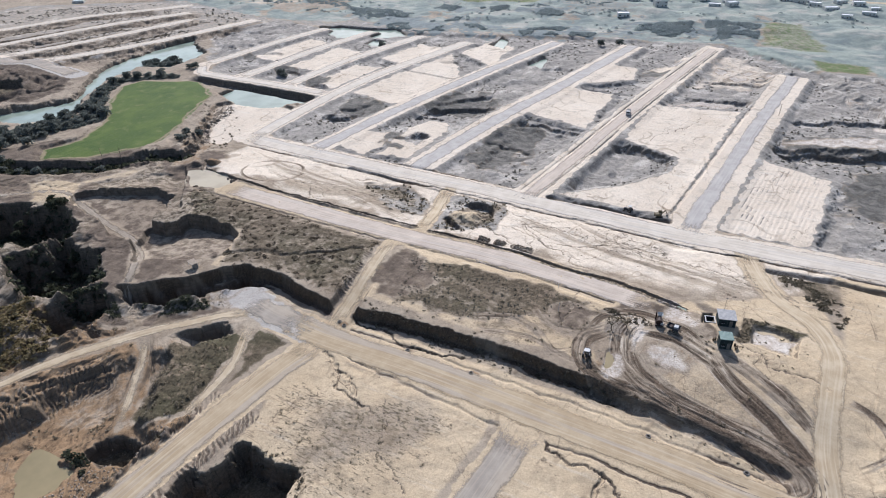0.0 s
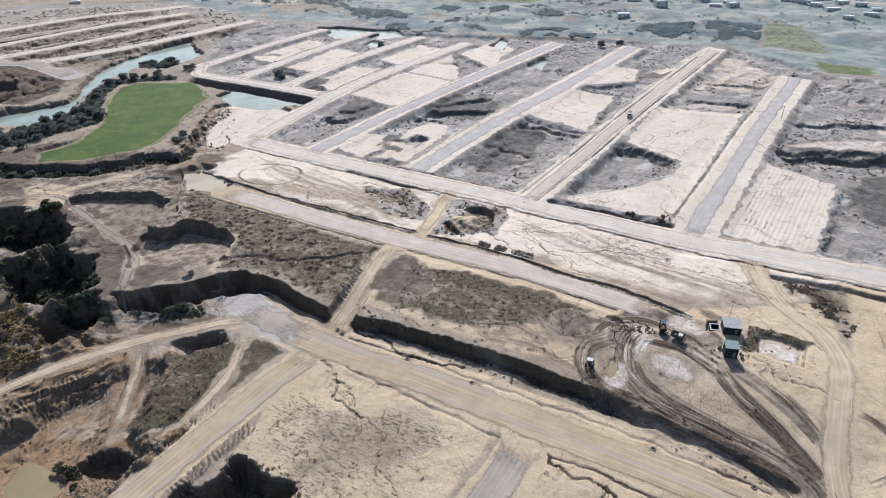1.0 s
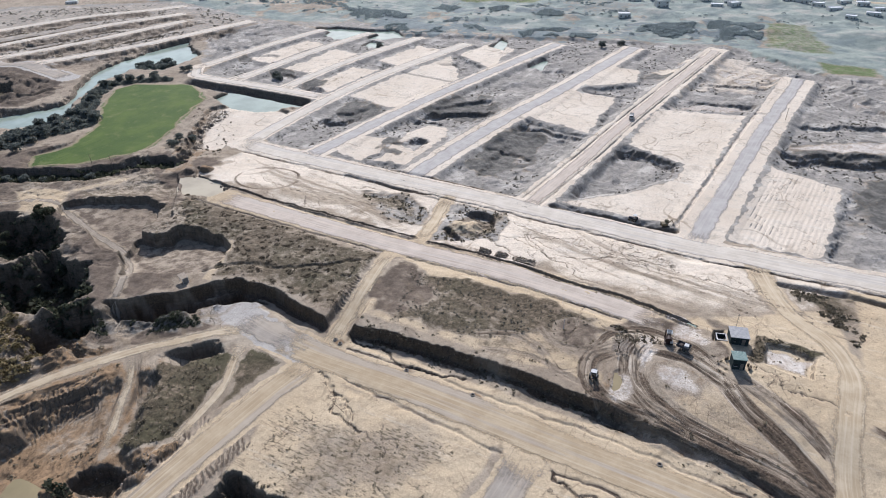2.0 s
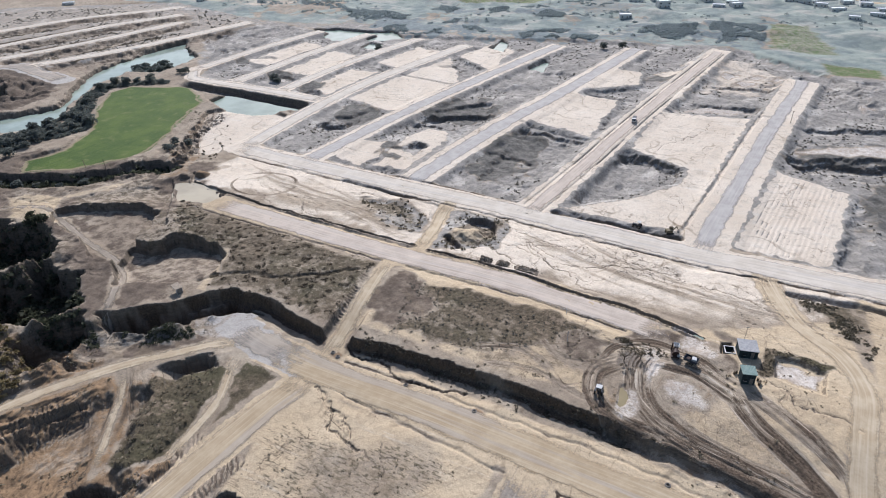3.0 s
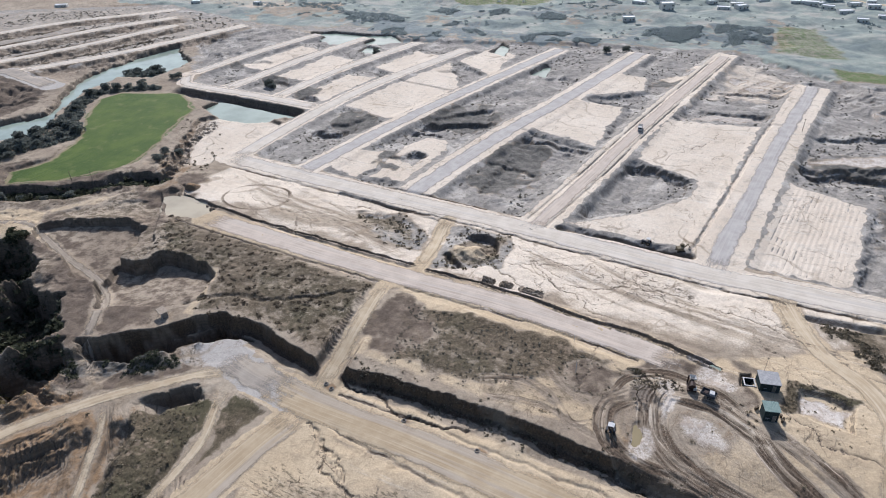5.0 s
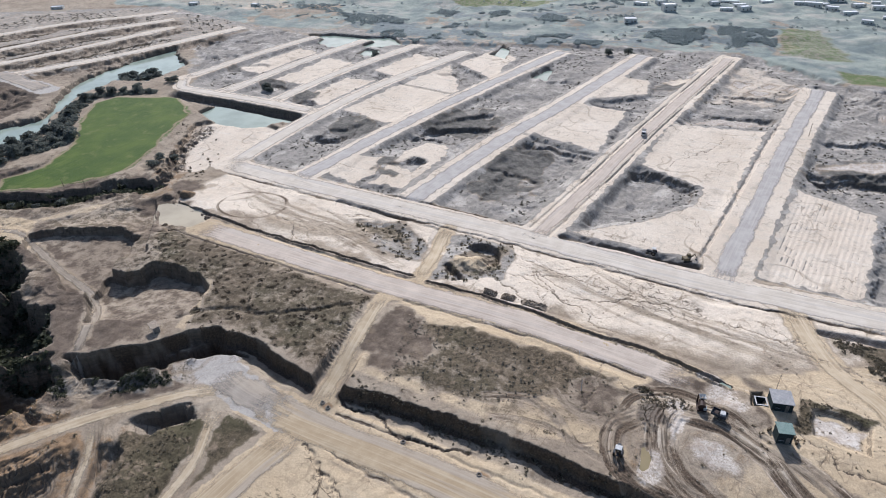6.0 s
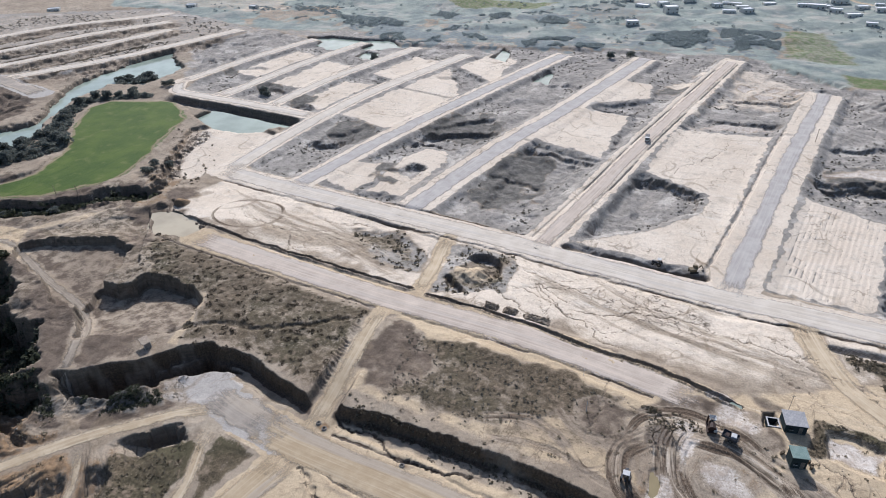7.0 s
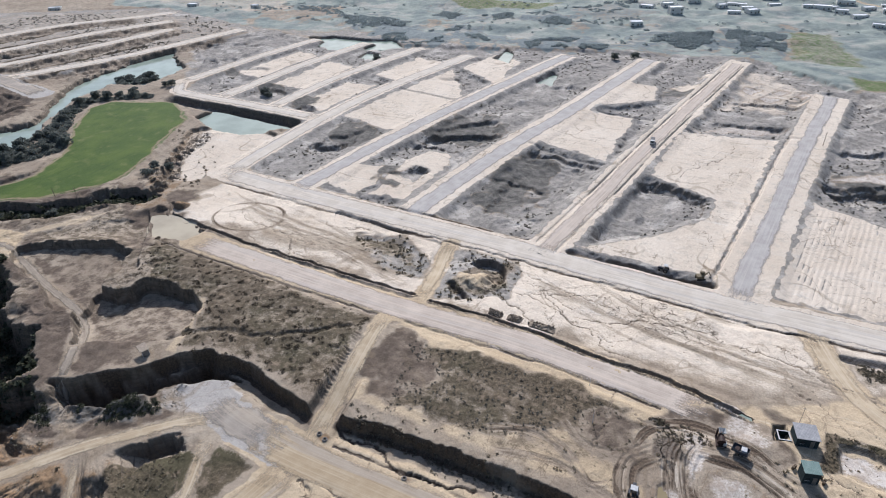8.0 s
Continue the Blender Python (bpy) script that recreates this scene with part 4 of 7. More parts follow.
# hollows between the streets, painted darker as shade
for hollow in ([(-211, 270), (-216, 294), (-197, 295), (-185, 281), (-191, 267)], [(-169, 297), (-173, 318), (-149, 329), (-133, 321), (-132, 306), (-148, 290)], [(-173, 243), (-164, 253), (-151, 237), (-159, 232)], [(-304, 321), (-306, 335), (-289, 331), (-282, 316)],
               [(-267, 302), (-267, 320), (-251, 320), (-246, 307), (-256, 298)], [(-368, 340), (-375, 358), (-351, 357), (-340, 340)], [(12, 310), (17, 323), (43, 338), (62, 338), (60, 318), (35, 310)], [(-74, 398), (-61, 421), (-43, 416), (-49, 393)],
               [(-121, 253), (-119, 283), (-100, 294), (-90, 284), (-91, 250), (-105, 231)], [(40, 300), (66, 306), (70, 250), (40, 250)]):
    shape(paint_area, "gorse", hollow, 4, 0.75, 12)
shape(paint_area, "heath", [(-428, 382), (-380, 340), (-360, 312), (-342, 432), (-400, 446)], 6, 0.9, 8)
shape(paint_area, "heath", [(8, 442), (78, 330), (150, 400), (60, 446)], 6, 0.9, 8)
shape(badland, [(-426, 380), (-380, 342), (-362, 316), (-344, 430), (-398, 442)], 2.0, 14, 5, 9)
shape(badland, [(10, 440), (78, 334), (140, 400), (60, 440)], 2.0, 14, 5, 10)
shape(paint_area, "salt", [(12, 318), (48, 340), (66, 346), (70, 330)], 2, 0.7)
shape(paint_area, "salt", [(-44, 352), (-14, 358), (0, 372), (-30, 366)], 3, 0.6)
shape(paint_area, "pale", [(-44, 380), (0, 400), (8, 440), (-26, 470), (-40, 430)], 12, 0.6, 20)
crust = random.Random(12)
for k in range(20):
    cx, cy, r = crust.uniform(-62, 70), crust.uniform(350, 445), crust.uniform(3, 8)
    shape(paint_area, "salt" if k % 3 else "pale", [(cx - r, cy - 0.4 * r), (cx + 0.2 * r, cy - 0.8 * r), (cx + r, cy + 0.3 * r), (cx - 0.1 * r, cy + 0.8 * r)], 2, 0.62, 8)
# west of the water: terraces of older streets
shape(level, [(-470, 262), (-444, 300), (-428, 372), (-405, 440), (-560, 480), (-720, 400), (-700, 250), (-520, 235)], 0.0, 6, "heath", 0.8, 3, 0.9)
shape(paint_area, "pale", [(-470, 262), (-428, 372), (-405, 440), (-560, 480), (-720, 400), (-700, 250), (-520, 235)], 20, 0.42, 30)
for wx in (-455, -480, -512, -535, -565, -595):
    shape(dig, [(wx - 14, 292), (wx + 14, 372), (wx + 24, 366), (wx - 2, 286)], 2.2, 3, 4, "scrub")
# broken ground on the far bank of the channel
shape(paint_area, "drab", [(-470, 262), (-424, 256), (-402, 236), (-400, 205), (-425, 178), (-540, 190), (-560, 240)], 6, 0.95, 8)
shape(badland, [(-470, 250), (-424, 250), (-404, 236), (-402, 205), (-425, 180), (-540, 190), (-560, 236)], 4.5, 16, 5, 6)
shape(dig, [(-470, 226), (-446, 232), (-428, 222), (-424, 204), (-450, 196), (-480, 204)], 6, 4, 5, "scrub", 15)
shape(badland, [(-440, 262), (-448, 292), (-440, 330), (-434, 320), (-430, 284)], 2.5, 9, 4, 7)
# the field, a low plateau
shape(level, [(-306, 151), (-318, 160), (-311, 177), (-323, 201), (-352, 227), (-369, 249), (-367, 263), (-329, 278), (-299, 260), (-289, 237), (-277, 213), (-270, 196), (-272, 181), (-286, 163)], 0.6, 3, "grass", 0.1, 1.0, 0.6)
# water beds
shape(dig, [(-420, 170), (-396, 206), (-386, 222), (-430, 281), (-434, 320), (-433, 372), (-380, 335), (-376, 296), (-400, 286), (-398, 266), (-372, 225), (-346, 192), (-362, 176)], 7.5, 7.5, 4)
shape(dig, [(-301.5, 265), (-300, 279), (-278, 278.5), (-260, 277.5), (-240, 276), (-243, 268), (-260, 258.4), (-284, 257)], 5.5, 3, 1)
shape(dig, [(-352, 434), (-333, 446), (-304, 446), (-284, 456), (-264, 438), (-287, 421), (-316, 414)], 6, 5, 2)
shape(dig, [(-146, 397), (-147, 421), (-136, 417), (-133, 393)], 2.2, 2, 1)
shape(dig, [(-190, 432), (-191, 461), (-181, 454), (-173, 425)], 3, 3, 1)
shape(dig, [(-284, 402), (-286, 420), (-272, 420), (-266, 402)], 2.2, 2, 1)

# streets and tracks: name, plan points, graded width, height, surfaced width, surface
STREETS = [
    ("main_street", [(-232, 217), (-172, 213.5), (-90, 212), (-17, 208.5), (75, 211)], 13.5, (-0.2, 0.3, 0.3, 0.3, 0.3), 9.5, PALE_ROAD, "wide main street of pale compacted earth"),
    ("terrace_street", [(-192, 163.6), (-178, 162.6), (-111, 160.2), (-64, 160.8), (-25, 158), (-12, 156)], 11.5, (3.8, 4.2, 4.4, 4.4, 4.4), 9.0, STONE_ROAD, "pale grey gravelled street along the scrub terrace"),
    ("lower_street", [(-113, 104.8), (-104, 104.2), (-92, 104), (-69, 104.3), (-42, 103.7), (-5, 102.6), (22, 101), (60, 98)], 12.5, (2.0, 2.0, 2.0, 2.0, 2.0), 9.5, DIRT_ROAD, "brown dirt street below the cut bank"),
    ("descending_street", [(-97, 103), (-100.3, 88), (-102.5, 72), (-104.6, 56), (-105.8, 43), (-108, 10)], 10.5, (2.0, 2.0, 1.8, 1.6), 8.2, DIRT_ROAD, "brown dirt street with graded shoulders"),
    ("grey_branch_street", [(-32.5, 99), (-33.5, 86), (-35, 74), (-38, 40)], 11, (2.0, 2.0, 2.0), 8.5, BRANCH_ROAD, "grey gravel branch street with dusty edges"),
    ("gravel_apron", [(-133, 109.5), (-126, 107), (-116, 105.2), (-103, 104.2)], 10.0, (1.8, 1.9, 2.0, 2.0), 8.0, BRANCH_ROAD, "pale grey gravelled apron at the street junction"),
    ("cross_street", [(-190, 214), (-188, 224), (-180, 281), (-168, 343), (-145, 443), (-139, 462)], 13, 0.2, 8.0, GREY_ROAD, "grey cross street on a low embankment"),
    ("cross_street", [(-133, 213), (-132, 220), (-122.5, 288), (-107, 362), (-87, 473)], 15, 0.2, 8.5, GREY_ROAD, "grey cross street on a low embankment"),
    ("cross_street", [(-76, 212), (-75.5, 216), (-68.5, 264), (-58, 340), (-36, 473), (-34, 482)], 14, 0.3, 6.0, STONE_ROAD, "cross street with ditches and pale shoulders"),
    ("cross_street", [(-12, 209), (-11, 222), (-4.5, 274), (3.5, 338), (14.5, 412), (18, 436)], 17, 0.2, 6.8, GREY_ROAD, "grey cross street between pale kerb strips"),
    ("side_street", [(-229, 216), (-229, 224), (-230, 281), (-225, 345), (-204, 441)], 11, 0.1, 8.0, PALE_ROAD, "pale earth side street"),
    ("side_street", [(-269, 291), (-265.5, 354), (-251, 427), (-246, 445)], 9.5, 0.1, 6.5, PALE_ROAD, "pale earth side street"),
    ("side_street", [(-309, 292), (-306, 360), (-297, 422), (-292, 446)], 9, 0.1, 6.5, PALE_ROAD, "pale earth side street"),
    ("side_street", [(-356, 307), (-350, 372), (-340, 425), (-334, 440)], 9, 0.1, 6.0, PALE_ROAD, "pale earth side street"),
    ("dam_road", [(-357, 310), (-349, 299), (-337, 292), (-287, 291.5), (-231, 289)], 9.5, 0.4, 6.5, PALE_ROAD, "pale road on a dam beside green water"),
    ("old_street", [(-620, 250), (-514, 256), (-485, 264), (-422, 254.5)], 15, 0.8, 11.0, BRANCH_ROAD, "wide greyish street that ends at the water"),
    ("old_street", [(-478, 266), (-447, 329), (-423, 413), (-416, 440)], 11, 1.2, 7.0, PALE_ROAD, "pale street on a bank above the water"),
    ("old_street", [(-524, 264), (-503, 320), (-491, 367), (-478, 420)], 10, 0.8, 6.5, PALE_ROAD, "pale earth street of the older terraces"),
    ("old_street", [(-570, 262), (-541, 364), (-502, 442)], 10, 0.8, 6.5, PALE_ROAD, "pale earth street of the older terraces"),
    ("old_street", [(-630, 290), (-593, 385), (-551, 437), (-530, 470)], 10, 0.8, 6.5, PALE_ROAD, "pale earth street of the older terraces"),
]
TRACKS = [
    ("ramp_track", [(-105.5, 157), (-104.8, 152), (-100.8, 130), (-98.7, 115.5), (-97.5, 107)], 5.6, (4.4, 4.9, 4.8, 3.0, 2.0), 4.4, "sandy ramp track down the cut bank"),
    ("link_track", [(-108, 207), (-107, 199.6), (-102, 179.5), (-100, 165)], 6.0, (0.3, 0.8, 2.6, 4.2), 4.6, "pale link track between two streets"),
    ("quarry_track", [(-310, 112), (-283, 119), (-273, 127), (-257, 132), (-224, 124), (-191, 115.4), (-174, 99), (-168, 92), (-154, 84)], 5.0, None, 2.8, "dusty quarry track with worn edges"),
    ("haul_track", [(-176, 36), (-168, 50), (-162, 63), (-149, 81.5), (-140, 91), (-132, 99), (-122, 106)], 7.0, (0.6, 1.2, 1.6, 2.0, 2.0), 3.8, "curving haul track of yellow earth"),
    ("haul_track", [(-121, 101), (-120.5, 96), (-114.5, 84), (-112.8, 73), (-112, 60)], 5.5, (2.0, 1.8, 1.4, 1.2), 2.8, "narrow haul track beside dark scrub"),
    ("haul_track", [(-148, 82), (-140, 74), (-134, 65), (-126, 54)], 3.4, (1.8, 0.6, -0.4, -0.8), 1.8, "short steep track of reddish earth"),
    ("village_road", [(-20, 760), (20, 725), (61, 690), (110, 655)], 9, None, 6.0, "pale road past the far village"),
    ("site_track", [(9, 207), (10, 200), (17.6, 180), (29, 167), (33.6, 154), (32.7, 138), (32, 122), (33.5, 108), (36, 92)], 8.5, None, 6.2, "wide sandy track past the site huts"),
]
for s_name, pts, wide, z, lane_w, mt, lab in STREETS:
    soil = "grey" if mt is BRANCH_ROAD and s_name in ("gravel_apron", "old_street") else "sand" if s_name == "terrace_street" else "pale" if mt is not DIRT_ROAD and pts[0][1] > 110 else "sand"
    shape(grade, pts, wide, z, 5.5 if pts[-1][1] > 240 else 3.2, soil, 1.0, 12.0 if pts[-1][1] > 400 else 0.0)
# banks below the older streets, with their shaded side painted drab
for line, deep in (([(-518, 262), (-497, 318), (-485, 365), (-473, 418)], 3.4), ([(-564, 260), (-535, 362), (-497, 440)], 3.0), ([(-624, 288), (-588, 383), (-546, 436)], 2.6), ([(-472, 264), (-441, 327), (-417, 412)], 2.4)):
    shape(scarp, line, deep * 0.7, 24, 9.0, 9.0, 10.0, "drab", 0.5)
for s_name, pts, wide, z, lane_w, lab in TRACKS:
    shape(grade, pts, wide - (1.6 if s_name == "haul_track" else 0.0), z, 2.2, "sand", 0.4 if s_name in ("haul_track", "quarry_track") else 0.6)
# dam bank: dark tone laid over the fall to paint its shade
shape(scarp, [(-342, 287.5), (-314, 286.5), (-286, 286.5), (-236, 284.5)], 3.2, 13, 4.0, 1.5, 5.0, "gorse", 0.8)
shape(trench, [(-20, 116.4), (-10, 115.6), (-0.7, 114.6), (12, 112.8), (19, 111.4), (24, 109.5)], 3.8, 1.5, 0.9, "gorse")
shape(ripples, [(-101, 84), (-102.5, 72), (-104.6, 56), (-105.8, 43), (-107, 26)], 4.8, 9.6, 1.5, 0.22, (-1, 1), 0.8, "drab", 0.8)
shape(paint_area, "drab", [(-98, 153), (-84, 151), (-78, 142), (-84, 128), (-93, 123), (-96.5, 128), (-99, 140)], 2.5, 0.7, 8)
shape(ripples, [(-105.5, 157), (-104.8, 152), (-100.8, 130), (-98.7, 115.5)], 2.6, 6.5, 1.3, 0.25, (1,), 0.5, "mud", 0.6)
for k in range(13):
    shape(mound, -110.4 - 1.6 * ((k * 7) % 5) / 4 - 0.14 * k, 64 - 2.3 * k, 1.5 + 0.35 * ((k * 3) % 4), 0.8 + 0.2 * (k % 4), "red" if k % 3 else "drab", 1.2, 40 * k)
shape(level, [(-223.5, 171), (-218, 174.5), (-206, 173), (-197, 169.5), (-197, 164), (-212, 161.5)], 1.3, 2.5, "pale", 0.0, 0.8)
# ditches, gullies and churned lanes
shape(trench, [(-226, 183), (-218.5, 175.6), (-206, 174.4), (-187, 171.3), (-150, 169.2), (-103, 168)], 1.5, 0.9, 0.9, "", 0.35)
shape(trench, [(-96, 167), (-71, 167), (-43, 164), (-25, 163), (-5, 158.5)], 1.3, 0.8, 0.9, "", 0.35)
# ditch coloured drab to spread its shade over the whole width
shape(trench, [(-67, 217.5), (-47, 218), (-35, 217.2), (-20, 217)], 4.0, 1.6, 0.4, "drab")
shape(trench, [(17, 195.5), (31, 197), (50, 197.2), (75, 198)], 4.0, 1.7, 0.5)
shape(trench, [(-160, 207), (-136, 205.5), (-112, 203)], 2.6, 0.9, 0.5)
shape(trench, [(-92, 110), (-70, 111), (-40, 110.6), (-8, 109.5), (20, 107)], 0.6, 0.3, 1.0, "mud")
shape(trench, [(-89.5, 100), (-69, 98), (-52, 96.8), (-39, 95.8)], 0.65, 0.35, 1.0, "mud")
shape(trench, [(-26, 96.2), (-10, 96), (18, 94)], 0.6, 0.3, 1.0, "mud")
shape(trench, [(-93, 98), (-85, 93.5), (-82.4, 88), (-72, 86)], 0.7, 0.45, 2.4)
shape(trench, [(-86, 94), (-80, 92), (-76, 88)], 0.6, 0.4, 2.4)
# gully bed coloured dark for the shade inside it
shape(trench, [(-24, 95), (-17, 92.5), (-11, 91.5), (-4, 88), (2, 82)], 0.7, 0.5, 3.0, "mud")
shape(trench, [(-12, 93), (-12, 86), (-8, 80)], 1.1, 0.6, 1.6)
shape(rill, [(-96.4, 116.1), (-86.6, 114), (-81.3, 112.9), (-76.6, 111), (-72.5, 112), (-64.6, 112.8), (-58.2, 113.2), (-53, 114.6)], 0.85, 0.5, 0.9)
for mx, my in ((-72.3, 109.6), (-52.1, 109.1), (-96, 111), (-4.9, 108.1)):
    shape(paint_area, "red", [(mx - 3, my - 1), (mx, my + 1.8), (mx + 3, my + 0.8), (mx + 1, my - 1.6)], 1.2, 0.7, 3)
shape(trench, [(-158, 120), (-146, 128), (-130, 133), (-112, 146)], 2.2, 0.6, 1.5, "scrub")
# shade painted as dark lines along both ditches
shape(trench, [(-72, 215), (-64, 264), (-53.5, 340), (-32, 470)], 0.9, 0.45, 0.3, "gorse")
shape(trench, [(-80, 219), (-73, 264), (-62.5, 340), (-41, 470)], 0.9, 0.45, 0.3, "gorse")
shape(trench, [(-20, 222), (-13, 274), (-5, 338), (-1, 362)], 1.4, 0.6, 0.3)
shape(trench, [(-48, 349), (-24, 353), (2, 357)], 2.6, 0.6, 0.5)
shape(trench, [(-114, 303), (-96, 298), (-76, 294)], 2.2, 0.6, 0.5)
shape(trench, [(-216, 352), (-196, 349), (-176, 346)], 2.0, 0.9, 0.4)
shape(trench, [(-250, 362), (-238, 360), (-228, 359)], 2.0, 0.9, 0.4)
shape(paint_area, "drab", [(-42, 144), (-24, 152), (-6, 158), (2, 150), (-6, 143), (-20, 146), (-34, 136)], 3, 0.62, 12)
shape(paint_area, "drab", [(-29, 142), (-8, 147), (5, 141), (3, 128), (-14, 121), (-29, 123)], 3, 0.5, 14)
shape(paint_area, "red", [(-26, 142), (-10, 147), (8, 143), (31, 120), (28, 106), (0, 114), (-28, 118)], 4, 0.4, 10)
shape(ruts, [(-17.5, 146), (-19, 140), (-17.5, 130), (-13, 124.5), (-6, 121), (6.5, 118.5), (18, 117), (27, 113.5), (30.5, 108), (26, 103)], 7.0, 7, 0.22, "rut", 1.4, 1, 0.9)
shape(ruts, [(-16, 143), (-9, 143), (-4, 143), (4.8, 138.5), (11, 132), (22, 123), (30, 113)], 6.0, 6, 0.22, "rut", 1.3, 2, 0.5)
shape(ruts, [(-22.5, 138.5), (-27, 133), (-26.5, 126), (-22.5, 121), (-15, 119), (-4, 119)], 5.2, 3, 0.22, "rut", 1.45, 3)
shape(ruts, [(4, 142), (14, 137), (24, 130), (30, 124)], 3.2, 2, 0.15, "rut", 1.1, 4)
shape(ruts, [(-14, 134), (-9, 128), (0, 123), (10, 121)], 2.6, 2, 0.15, "rut", 1.1, 5)
shape(ruts, [(-62, 128), (-50, 133), (-40, 129), (-34, 124), (-28, 128)], 3.0, 2, 0.12, "rut", 0.75, 11)
shape(ruts, [(-46, 140), (-38, 134), (-30, 135), (-27, 140)], 2.6, 2, 0.12, "rut", 0.75, 12)
shape(ruts, [(-58, 123), (-42, 126), (-30, 122.5), (-20, 121)], 2.6, 2, 0.12, "rut", 0.75, 13)
shape(ruts, [(12, 140), (22, 134), (29, 126), (31, 118)], 2.6, 2, 0.14, "rut", 1.0, 16)
shape(ruts, [(-13, 140), (-15, 132), (-10, 125), (0, 120.5), (12, 118.5)], 2.6, 2, 0.14, "rut", 1.2, 17)
for k in range(4):
    shape(ruts, [(-146 + 2 * k, 82), (-141 + 2.4 * k, 78), (-136 + 2 * k, 73), (-131 + k, 69)], 1.8, 2, 0.22, "rut", 0.35, 80 + k)
shape(ruts, [(36, 138), (43, 133), (45, 124), (38, 117)], 2.6, 2, 0.15, "rut", 0.9, 6)
shape(ruts, [(-86, 213), (-70, 196), (-40, 184), (-10, 178), (12, 172)], 3.0, 2, 0.10, "rut", 0.22, 7)
shape(ruts, [(-60, 208), (-40, 194), (-10, 186), (20, 184)], 3.0, 2, 0.10, "rut", 0.22, 8)
shape(ruts, [(-150, 184), (-125, 176), (-107, 172)], 4.0, 3, 0.12, "rut", 0.3, 9)
shape(trench, [(-160, 220.3), (-110, 219.6), (-84, 219.4)], 1.2, 0.7, 0.8, "drab")
shape(trench, [(-222, 209), (-172, 206.5), (-90, 205), (-17, 201.5), (20, 202.5), (75, 203.5)], 1.1, 0.5, 1.2, "drab")
shape(trench, [(-184, 170.5), (-150, 167), (-104, 165.6)], 1.2, 0.4, 0.5)
shape(trench, [(-205, 157), (-150, 155), (-108, 154.5)], 0.9, 0.4, 0.9, "mud")
shape(trench, [(-98, 155), (-60, 155.5), (-25, 153)], 0.9, 0.4, 0.9, "mud")
for k in range(7):
    shape(ruts, [(-96 + 9 * k, 202 - 2 * k), (-66 + 9 * k, 190 - 2 * k), (-40 + 10 * k, 178 + (k * 5) % 7), (-4 + 7 * k, 170 + (k * 3) % 8)], 1.6, 2, 0.08, "rut", 0.24, 130 + k)
    shape(ruts, [(-214 + 6 * k, 204 - 3 * k), (-180 + 7 * k, 193 - (k * 5) % 9), (-150 + 6 * k, 180 + (k * 4) % 9)], 1.6, 2, 0.07, "rut", 0.34, 140 + k)
for k in range(0, 9, 2):
    shape(ruts, [(-78 + 7 * k, 203 - k), (-58 + 8 * k, 196 - 2.1 * k), (-30 + 7 * k, 186 - 1.2 * k), (6 + 4 * k, 179 + (k % 3) * 2)], 1.8, 2, 0.10, "rut", 0.2, 20 + k)
for k in range(4):
    shape(ruts, [(-205 + 4 * k, 205 - 5 * k), (-170, 200 - 7 * k), (-140, 190 - 4 * k), (-110, 178 - 2 * k)], 2.2, 2, 0.08, "rut", 0.25, 40 + k)
shape(ruts, [(-188.5 + 14.5 * math.cos(q * 0.524 + 0.4), 187.5 + 12.5 * math.sin(q * 0.524 + 0.4)) for q in range(13)], 1.5, 1, 0.12, "rut", 1.3, 50)
for k in range(5):
    shape(ruts, [(42 + 3 * k, 196), (45 + 3 * k, 160), (41 + 4 * k, 126), (44 + 3 * k, 100)], 2.2, 2, 0.05, "rut", 0.3, 60 + k)
for k in range(4):
    shape(ruts, [(-60 + 14 * k, 218 + 12 * k), (-44 + 8 * k, 270 + 8 * k), (-30 + 5 * k, 320), (-34 + 8 * k, 350)], 2.4, 2, 0.08, "rut", 0.22, 70 + k)
for k, line in enumerate(([(-14, 144), (-15, 136), (-12, 128), (-2, 122), (10, 119.5), (24, 116), (31, 110)], [(-18.5, 144), (-20, 136), (-16, 126), (-6, 119.5), (10, 116), (24, 112), (28, 105)],
                          [(0, 146), (12, 141), (23, 133), (30, 125)], [(-24, 142), (-29, 134), (-28, 125), (-22, 119), (-10, 118), (4, 115.5)],
                          [(-10, 146), (-20, 148), (-26, 144), (-28, 136)], [(-14, 120), (0, 117.5), (16, 113), (26, 107), (22, 103), (4, 104.5)])):
    shape(ruts, line, 2.6, 2, 0.16, "rut", 1.35, 100 + k, 0.5 if k < 3 else 0.0)
shape(ruts, [(-26, 104), (-4, 104.6), (16, 103.4), (27, 104)], 5.0, 4, 0.08, "rut", 0.5, 120)
rills((-92, 10, 178, 202), 13, 4)
rills((-205, -135, 180, 202), 7, 5)
rills((-92, -65, 76, 96), 2, 6, -35)
rills((-22, 0, 78, 94), 2, 7, -30)
rills((-60, -20, 240, 330), 3, 8, 60, 40)
rills((-40, 20, 146, 172), 4, 9, -25, 30, 6)
shape(paint_area, "salt", [(-12, 137.6), (-4, 140.5), (2.8, 133.5), (1.4, 129.5), (-4.8, 128.6), (-9.6, 132.5)], 2.5, 0.62, 9)
shape(paint_area, "salt", [(-16.7, 142), (-11.8, 146), (-10.4, 143), (-14.9, 133), (-17, 136.4)], 1.5, 0.7, 4)
shape(paint_area, "salt", [(-20, 129), (-16.4, 131), (-15.4, 125), (-17, 121.5), (-20, 122)], 1.5, 0.58, 6)
shape(paint_area, "mud", [(-14, 143), (-11, 150), (-5, 151), (-3, 147), (-8.3, 142.7)], 1.6, 0.8, 3)
shape(paint_area, "rut", [(22.5, 136.4), (28, 134.7), (31, 131), (30.4, 127), (26.8, 130.8), (21.3, 133.2)], 1.2, 0.8, 5)
